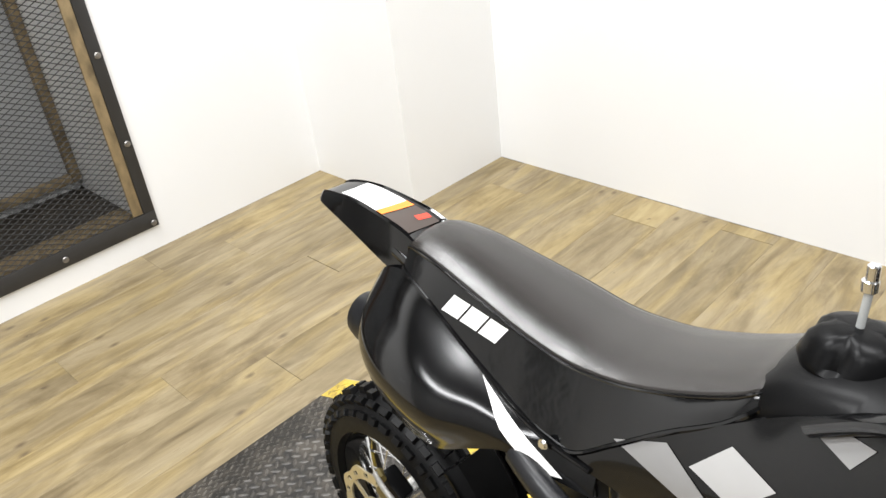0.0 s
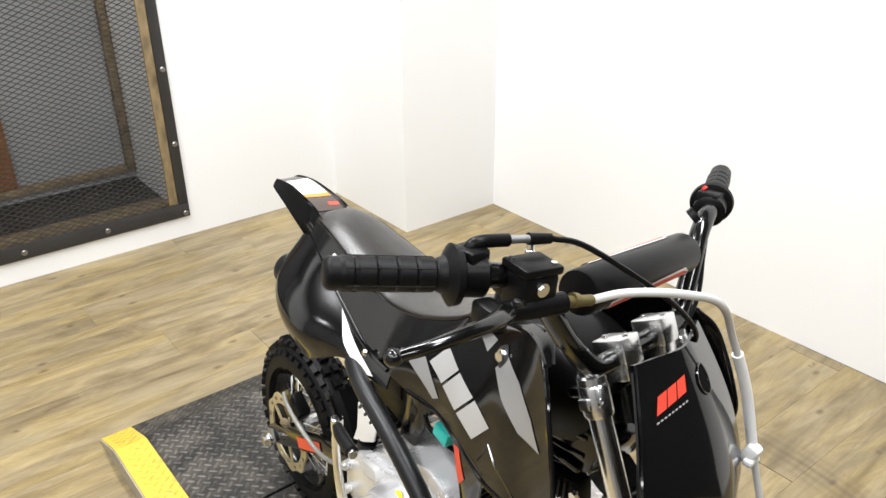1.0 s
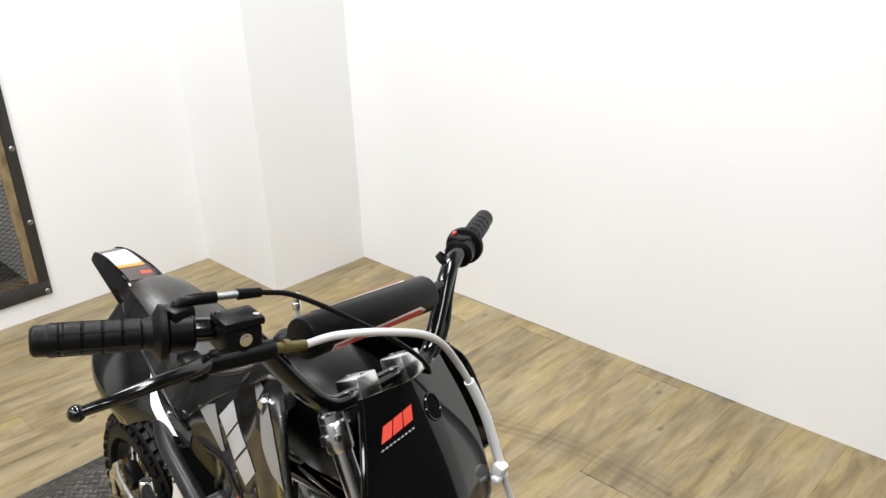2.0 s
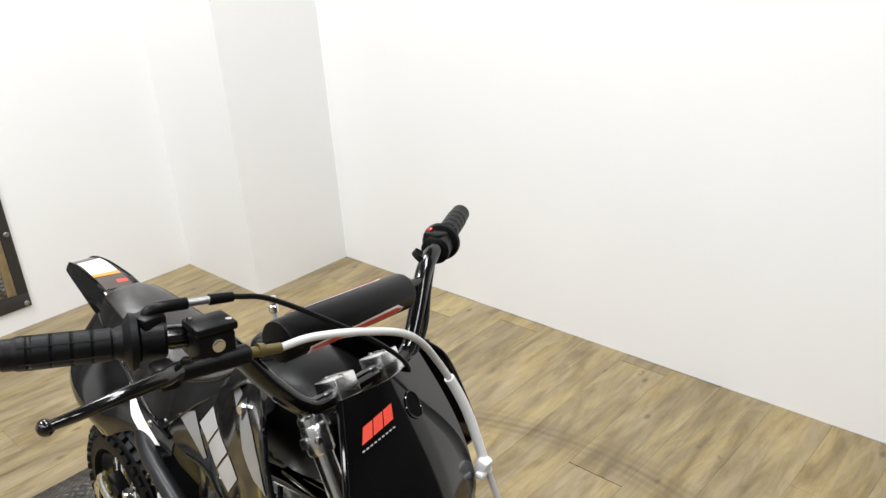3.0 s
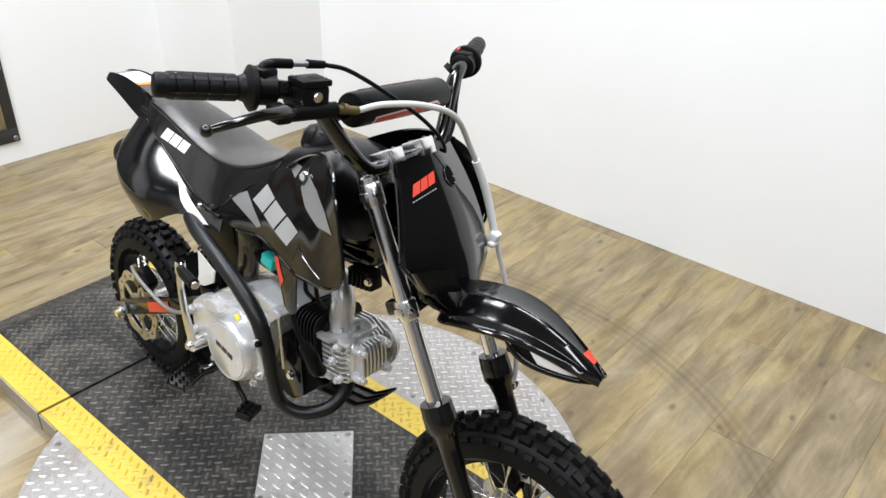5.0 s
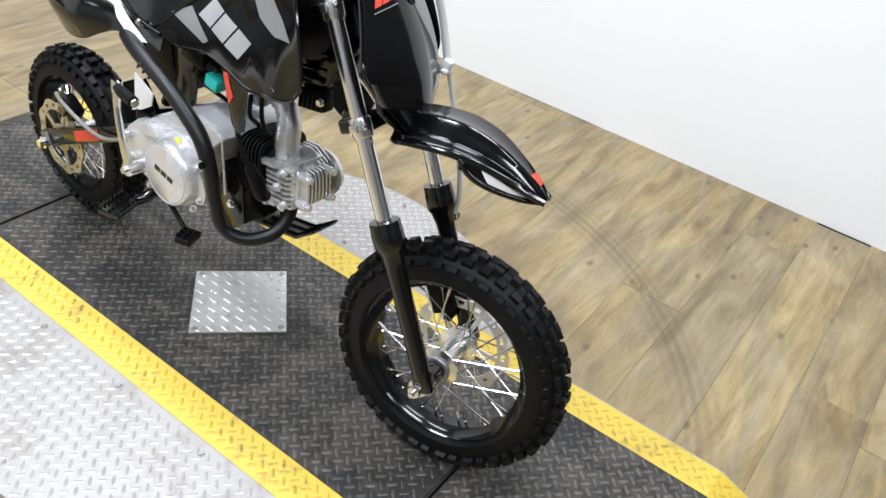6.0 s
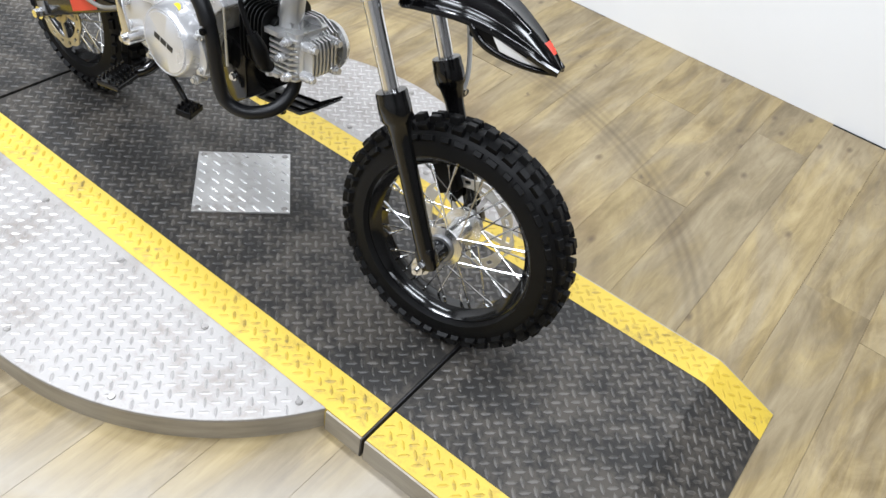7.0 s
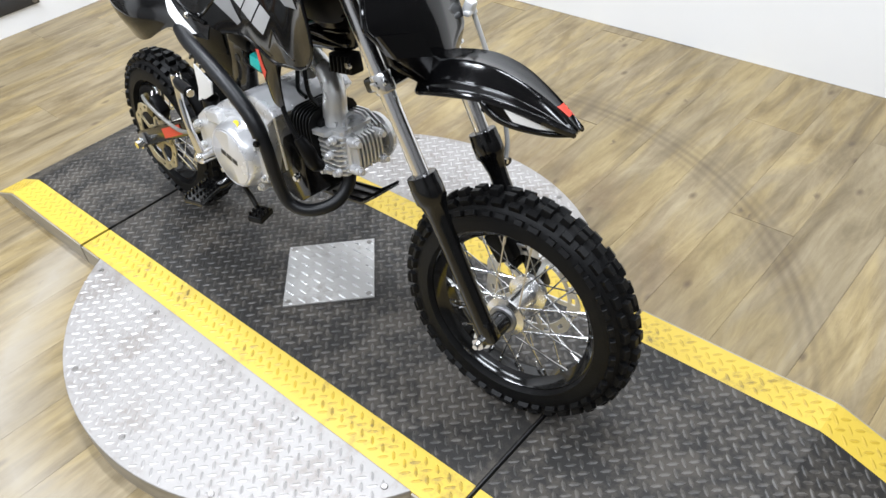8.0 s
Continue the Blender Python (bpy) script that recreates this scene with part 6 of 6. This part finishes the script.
for k in range(3):
    bm = bmesh.new()
    box(bm, (-0.048 + 0.0165 * k, -0.1438, 0.3425 - 0.0035 * k), (0.0140, 0.0008, 0.0095), 0, Matrix.Rotation(radians(12), 4, "Y"))
    bp("emblem_bar", bm, PRINT_AND_RECESS, case, "black bar of a plain emblem", False)
bm = bmesh.new()
rod(bm, (-0.022, -0.108, 0.382), (-0.022, -0.124, 0.3985), 0.0115, 20, 0.002)
bp("filler_boss", bm, ALU_SMOOTH, case)
bm = bmesh.new()
rod(bm, (-0.022, -0.1242, 0.3987), (-0.022, -0.1248, 0.3993), 0.0090, 20)
bp("dot_sticker", bm, YELLOW_DOT, case, "yellow round sticker")
bm = bmesh.new()
slab(bm, rounded([(-0.130, 0.388), (-0.088, 0.396), (-0.082, 0.376), (-0.124, 0.368)], 0.15), -0.110, -0.1195, 0.001)
bp("white_sticker", bm, WHITE_VINYL, case, "white blank sticker")
for x, z in ((0.036, 0.312), (0.020, 0.287), (-0.17, 0.30), (-0.172, 0.345), (-0.10, 0.276), (0.030, 0.372)):
    bm = bmesh.new()
    rod(bm, (x, -0.10, z), (x, -0.121, z), 0.0085, 14, 0.001)
    hexbolt(bm, (x, -0.121, z), (0, -1, 0), 0.0048, 0.006)
    bp("case_bolt", bm, ALU, case)
bm = bmesh.new()
rod(bm, (-0.162, -0.085, 0.374), (-0.155, -0.088, 0.396), 0.016, 18, 0.002)
bp("oil_cap", bm, SATIN, engine, "black oil filler cap")
# finned cylinder and head
TILT_E = Matrix.Translation((0.062, -0.010, 0.380)) @ Matrix.Rotation(radians(-7), 4, "Y")


def fin(bm, x, hy, hz, t, r=0.28):
    pts = rounded([(-hy, -hz), (hy, -hz), (hy, hz), (-hy, hz)], r, 4)
    ring_faces(bm, [[TILT_E @ Vector((x, y, z)) for y, z in pts], [TILT_E @ Vector((x + t, y, z)) for y, z in pts]])


bm = bmesh.new()
fin(bm, -0.01, 0.040, 0.040, 0.075)
cyl = bp("cylinder", bm, BLACK_CYL, engine, "black finned cylinder")
for k in range(7):
    bm = bmesh.new()
    fin(bm, 0.001 + 0.0086 * k, 0.055, 0.053, 0.0024)
    bp("cylinder_fin", bm, BLACK_CYL, cyl)
def hy_slab(bm, pts, z0, z1):
    """An outline of (x, y) between two heights, in the head's tilted frame."""
    ring_faces(bm, [[TILT_H @ Vector((x, y, z0)) for x, y in pts], [TILT_H @ Vector((x, y, z1)) for x, y in pts]])


TILT_H = Matrix.Translation((0.070, -0.009, 0.366)) @ Matrix.Rotation(radians(-6), 4, "Y")
bm = bmesh.new()
hy_slab(bm, rounded([(0.048, -0.036), (0.106, -0.036), (0.106, 0.036), (0.048, 0.036)], 0.12), -0.036, 0.042)
head = bp("cylinder_head", bm, ALU, engine, "silver finned cylinder head")
for k in range(8):
    z = -0.036 + 0.0094 * k
    reach = 0.047 if 0 < k < 7 else 0.042
    bm = bmesh.new()
    hy_slab(bm, rounded([(0.050, -reach), (0.100, -reach), (0.108, -0.038), (0.108, 0.038), (0.100, reach), (0.050, reach)], 0.14), z, z + 0.0034)
    bp("head_fin", bm, ALU, head, "", False)
for z0, z1, y0 in ((-0.034, -0.028, -0.054), (0.034, 0.042, -0.052)):
    bm = bmesh.new()
    hy_slab(bm, rounded([(0.046, y0), (0.082, y0), (0.086, 0.05), (0.046, 0.05)], 0.1), z0, z1)
    bp("head_flange", bm, ALU, head)
# front cover with upright ribs
bm = bmesh.new()
pts = rounded([(-0.034, -0.031), (0.031, -0.031), (0.034, 0.030), (-0.030, 0.035)], 0.2)
ring_faces(bm, [[TILT_H @ Vector((x, y * k, z * k)) for y, z in pts] for x, k in ((0.102, 1.0), (0.110, 1.0), (0.114, 0.94))])
hc = bp("head_cover", bm, ALU, head, "ribbed silver head cover")
for k in range(7):
    y = -0.0245 + 0.0084 * k
    bm = bmesh.new()
    pts = [(0.110, -0.029), (0.127, -0.027), (0.131, -0.019), (0.132, 0.0), (0.131, 0.019), (0.127, 0.029), (0.110, 0.032)]
    ring_faces(bm, [[TILT_H @ Vector((x, y - 0.0019, z)) for x, z in pts], [TILT_H @ Vector((x, y + 0.0019, z)) for x, z in pts]])
    bp("cover_rib", bm, ALU, hc, "", False)
FRONT = TILT_H.to_3x3() @ Vector((1, 0, 0))
for y, z in ((-0.029, -0.024), (-0.026, 0.025), (0.028, -0.024), (0.028, 0.023)):
    bm = bmesh.new()
    a = TILT_H @ Vector((0.112, y, z))
    rod(bm, a, a + FRONT * 0.018, 0.0085, 14, 0.0015)
    hexbolt(bm, a + FRONT * 0.018, FRONT, 0.0056, 0.010)
    bp("head_nut", bm, ALU_SMOOTH, head)
for x, z in ((0.096, 0.031), (0.082, 0.001), (0.097, -0.027), (0.062, -0.031)):
    bm = bmesh.new()
    a = TILT_H @ Vector((x, -0.044, z))
    rod(bm, a, a + Vector((0, -0.008, 0)), 0.0078, 12, 0.001)
    hexbolt(bm, a + Vector((0, -0.008, 0)), (0, -1, 0), 0.0048, 0.007)
    bp("side_bolt", bm, ALU_SMOOTH, head)
# open valve cap facing up and ahead
bm = bmesh.new()
a = TILT_H @ Vector((0.090, 0.006, 0.037))
d = (TILT_H.to_3x3() @ Vector((0.75, -0.25, 0.62))).normalized()
side = d.orthogonal().normalized()
up = d.cross(side)
ring_faces(bm, [[a + d * h + (math.cos(w) * side + math.sin(w) * up) * r for w in [2 * math.pi * k / 28 for k in range(28)]] for h, r in ((-0.004, 0.021), (0.008, 0.021), (0.0095, 0.0200), (0.0095, 0.0165), (0.004, 0.0150), (-0.006, 0.0135), (-0.008, 0.003))])
vc = bp("valve_cap", bm, ALU_SMOOTH, head, "open round valve bore with a bright rim")
bm = bmesh.new()
rod(bm, a - d * 0.004, a + d * 0.002, 0.0065, 6)
bp("bore_nut", bm, ALU_DARK, vc)
for k in range(4):
    y = 0.021 + 0.0082 * k
    pts = [(0.056, 0.030), (0.056, 0.050), (0.086, 0.050), (0.114, 0.032), (0.114, 0.022)]
    bm = bmesh.new()
    ring_faces(bm, [[TILT_H @ Vector((x, y + w, z)) for x, z in pts] for w in (-0.0014, 0.0014)])
    bp("top_fin", bm, ALU, head, "", False)
bm = bmesh.new()
turned(bm, [(0.001, 0.046), (0.040, 0.046), (0.043, 0.052), (0.040, 0.062), (0.001, 0.065)], 36, (0, 0, 0), False)
bp("cam_cover", moved(bm, TILT_H @ Matrix.Translation((0.090, 0, 0))), ALU, head, "round silver cam cover")
# intake and carburettor
bm = bmesh.new()
tube(bm, [TILT_H @ Vector((0.066, -0.008, 0.036)), TILT_H @ Vector((0.062, -0.006, 0.060)), (0.122, -0.010, 0.462), (0.104, -0.002, 0.486), (0.078, 0.004, 0.494), (0.050, 0.010, 0.500)], [0.0235, 0.0215, 0.0200, 0.0195, 0.0185, 0.0185], 22, 28)
box(bm, TILT_H @ Vector((0.066, -0.004, 0.048)), (0.034, 0.044, 0.010), 0.003)
bp("intake_manifold", bm, ALU, engine, "silver curved intake manifold")
bm = bmesh.new()
box(bm, (0.030, 0.012, 0.508), (0.045, 0.044, 0.062), 0.008)
rod(bm, (0.030, 0.012, 0.53), (0.030, 0.012, 0.562), 0.018, 18, 0.003)
rod(bm, (0.030, 0.012, 0.478), (0.030, 0.012, 0.458), 0.016, 16, 0.003)
carb = bp("carburettor", bm, ALU_DARK, engine, "grey cast carburettor")
bm = bmesh.new()
tube(bm, [(0.03, -0.012, 0.48), (0.05, -0.03, 0.455), (0.08, -0.038, 0.452)], 0.004, 8, 14)
tube(bm, [(0.05, -0.01, 0.53), (0.075, -0.03, 0.50), (0.085, -0.035, 0.46), (0.10, -0.03, 0.44)], 0.004, 8, 14)
bp("fuel_hose", bm, SATIN, carb)
# spark plug lead
bm = bmesh.new()
tube(bm, [(0.075, -0.05, 0.56), (0.082, -0.085, 0.52), (0.098, -0.100, 0.47), (0.118, -0.102, 0.432), (0.134, -0.098, 0.408)], 0.0042, 10, 24)
lead = bp("plug_lead", bm, SATIN, engine, "black spark plug lead")
bm = bmesh.new()
tube(bm, [(0.128, -0.100, 0.418), (0.140, -0.094, 0.396), (0.146, -0.088, 0.372), (0.146, -0.075, 0.362)], [0.009, 0.0130, 0.0130, 0.010], 14, 12)
bp("plug_boot", bm, SATIN, lead, "black rubber plug boot")
# engine stay between crankcase and head
bm = bmesh.new()
rod(bm, (0.052, -0.090, 0.425), (0.062, -0.088, 0.325), 0.0024, 8)
bp("oil_line", bm, ALU, engine)

# Exhaust
PIPE = [(0.150, -0.014, 0.340), (0.156, -0.030, 0.306), (0.150, -0.060, 0.280), (0.122, -0.096, 0.270), (0.092, -0.117, 0.286), (0.080, -0.125, 0.336), (0.069, -0.128, 0.396), (0.047, -0.128, 0.438), (0.006, -0.127, 0.468), (-0.056, -0.123, 0.496), (-0.140, -0.112, 0.517), (-0.215, -0.085, 0.526)]
bm = bmesh.new()
tube(bm, PIPE, 0.0116, 18, 80)
pipe = bp("exhaust_header", bm, BLACK_PIPE, None, "matt black header pipe looping under the engine")
bm = bmesh.new()
full = spline(PIPE, 160)
tube(bm, [p + Vector((0, -0.002, 0.001)) for k, p in enumerate(full) if 90 < k < 154], 0.0138, 18)
bp("heat_shield", bm, BLACK_PIPE, pipe, "matt black pipe heat shield")
# slots are not cut; black bars put their shade on the shield
for x, z in ((-0.104, 0.506), (-0.090, 0.502), (-0.076, 0.497)):
    bm = bmesh.new()
    box(bm, (x, -0.1345, z), (0.004, 0.004, 0.013), 0.0008, Matrix.Rotation(radians(35), 4, "Y"))
    bp("slot_bar", bm, PRINT_AND_RECESS, pipe, "black bar with a slot's shade in its colour")
bm = bmesh.new()
hexbolt(bm, (0.066, -0.142, 0.402), (0.4, -1, 0), 0.0045, 0.005)
bp("shield_screw", bm, SATIN, pipe)
for dy in (-0.024, 0.012):
    bm = bmesh.new()
    hexbolt(bm, (0.150, -0.010 + dy, 0.338), (0, 0, -1), 0.006, 0.012)
    bp("flange_nut", bm, SPOKE, pipe)

# Added block under the cylinder, black for the dark of the open space
bm = bmesh.new()
slab(bm, rounded([(0.000, 0.370), (0.070, 0.352), (0.082, 0.262), (0.050, 0.236), (-0.02, 0.244)], 0.15), 0.055, -0.060, 0.004)
under_block = bp("under_engine_block", bm, BLACK_PAINT, None, "added black block for the dark under the cylinder")
bm = bmesh.new()
hexbolt(bm, (0.048, -0.060, 0.290), (0, -1, 0), 0.006, 0.007)
bp("block_bolt", bm, SPOKE, under_block)

# Bash plate
bm = bmesh.new()
outline = [(0.188, 0.280), (0.15, 0.250), (0.05, 0.230), (-0.06, 0.236), (-0.06, 0.232), (0.05, 0.226), (0.152, 0.246), (0.191, 0.278)]
slab(bm, outline, 0.000, 0.060)
bash = bp("bash_plate", bm, BASH_STEEL, None, "dark steel bash plate under the engine", False)
for k in range(3):
    bm = bmesh.new()
    y = 0.008 + 0.022 * k
    tube(bm, [(0.197, y, 0.2900), (0.15, y, 0.2530), (0.06, y, 0.2335)], 0.0025, 6)
    bp("plate_rib", bm, SATIN, bash)

# Kick lever, pedals and pegs
bm = bmesh.new()
rod(bm, (-0.116, -0.118, 0.311), (-0.116, -0.160, 0.311), 0.0135, 18, 0.002)
kick = bp("kick_lever", bm, FORK_CHROME, None, "chromed kick starter lever")
bm = bmesh.new()
tube(bm, [(-0.116, -0.152, 0.311), (-0.124, -0.158, 0.366), (-0.138, -0.156, 0.42), (-0.141, -0.152, 0.456)], [0.0085, 0.0068, 0.0062, 0.0075], 12, 20)
bp("kick_arm", bm, CHROME, kick)
bm = bmesh.new()
rod(bm, (-0.141, -0.152, 0.446), (-0.142, -0.152, 0.470), 0.0095, 14, 0.002)
bp("kick_joint", bm, CHROME, kick)
bm = bmesh.new()
tube(bm, [(-0.138, -0.154, 0.458), (-0.112, -0.162, 0.460), (-0.070, -0.170, 0.463)], [0.0075, 0.0098, 0.0098], 14, 10)
bp("kick_pedal", bm, RUBBER, kick, "ribbed black rubber kick pedal")
bm = bmesh.new()
rod(bm, (-0.070, -0.170, 0.463), (-0.063, -0.1715, 0.4635), 0.0072, 12, 0.001)
bp("pedal_end", bm, SPOKE, kick)
bm = bmesh.new()
hexbolt(bm, (-0.116, -0.160, 0.311), (0, -1, 0), 0.006, 0.007)
bp("kick_bolt", bm, SPOKE, kick)


def peg(c, s, turn):
    """A serrated steel foot peg."""
    bm = bmesh.new()
    box(bm, (0, 0, 0), s, 0.002)
    n = int(s[1] / 0.011)
    for k in range(n):
        for sx in (-1, 1):
            box(bm, (sx * (s[0] / 2 - 0.003), -s[1] / 2 + 0.006 + k * 0.011, s[2] / 2 + 0.003), (0.004, 0.005, 0.008), 0.001)
        box(bm, (0, -s[1] / 2 + 0.006 + k * 0.011, s[2] / 2 + 0.002), (0.004, 0.005, 0.006), 0.001)
    return moved(bm, Matrix.Translation(c) @ Matrix.Rotation(radians(turn), 4, "Z"))


bp("foot_peg", peg((-0.163, -0.143, 0.206), (0.044, 0.078, 0.010), 20), BLACK_PAINT, None, "serrated black steel foot peg", False)
bm = bmesh.new()
tube(bm, [(-0.160, -0.112, 0.208), (-0.150, -0.09, 0.215), (-0.14, -0.05, 0.240), (-0.10, 0.0, 0.25)], 0.011, 12, 16)
bp("peg_bracket", bm, BLACK_PAINT)
bm = bmesh.new()
tube(bm, [(-0.12, -0.095, 0.250), (-0.06, -0.115, 0.262), (0.00, -0.130, 0.248), (0.018, -0.136, 0.242)], 0.005, 10, 24)
ped = bp("brake_pedal", bm, SATIN, None, "black rear brake pedal with a serrated tip")
bp("pedal_tip", peg((0.029, -0.140, 0.240), (0.030, 0.040, 0.012), 20), SATIN, ped, "", False)
# side stand on the far side
bm = bmesh.new()
tube(bm, [(-0.10, 0.06, 0.26), (-0.11, 0.16, 0.13), (-0.115, 0.232, 0.026)], 0.009, 12, 12)
bp("side_stand", bm, BLACK_PAINT, None, "black side stand")
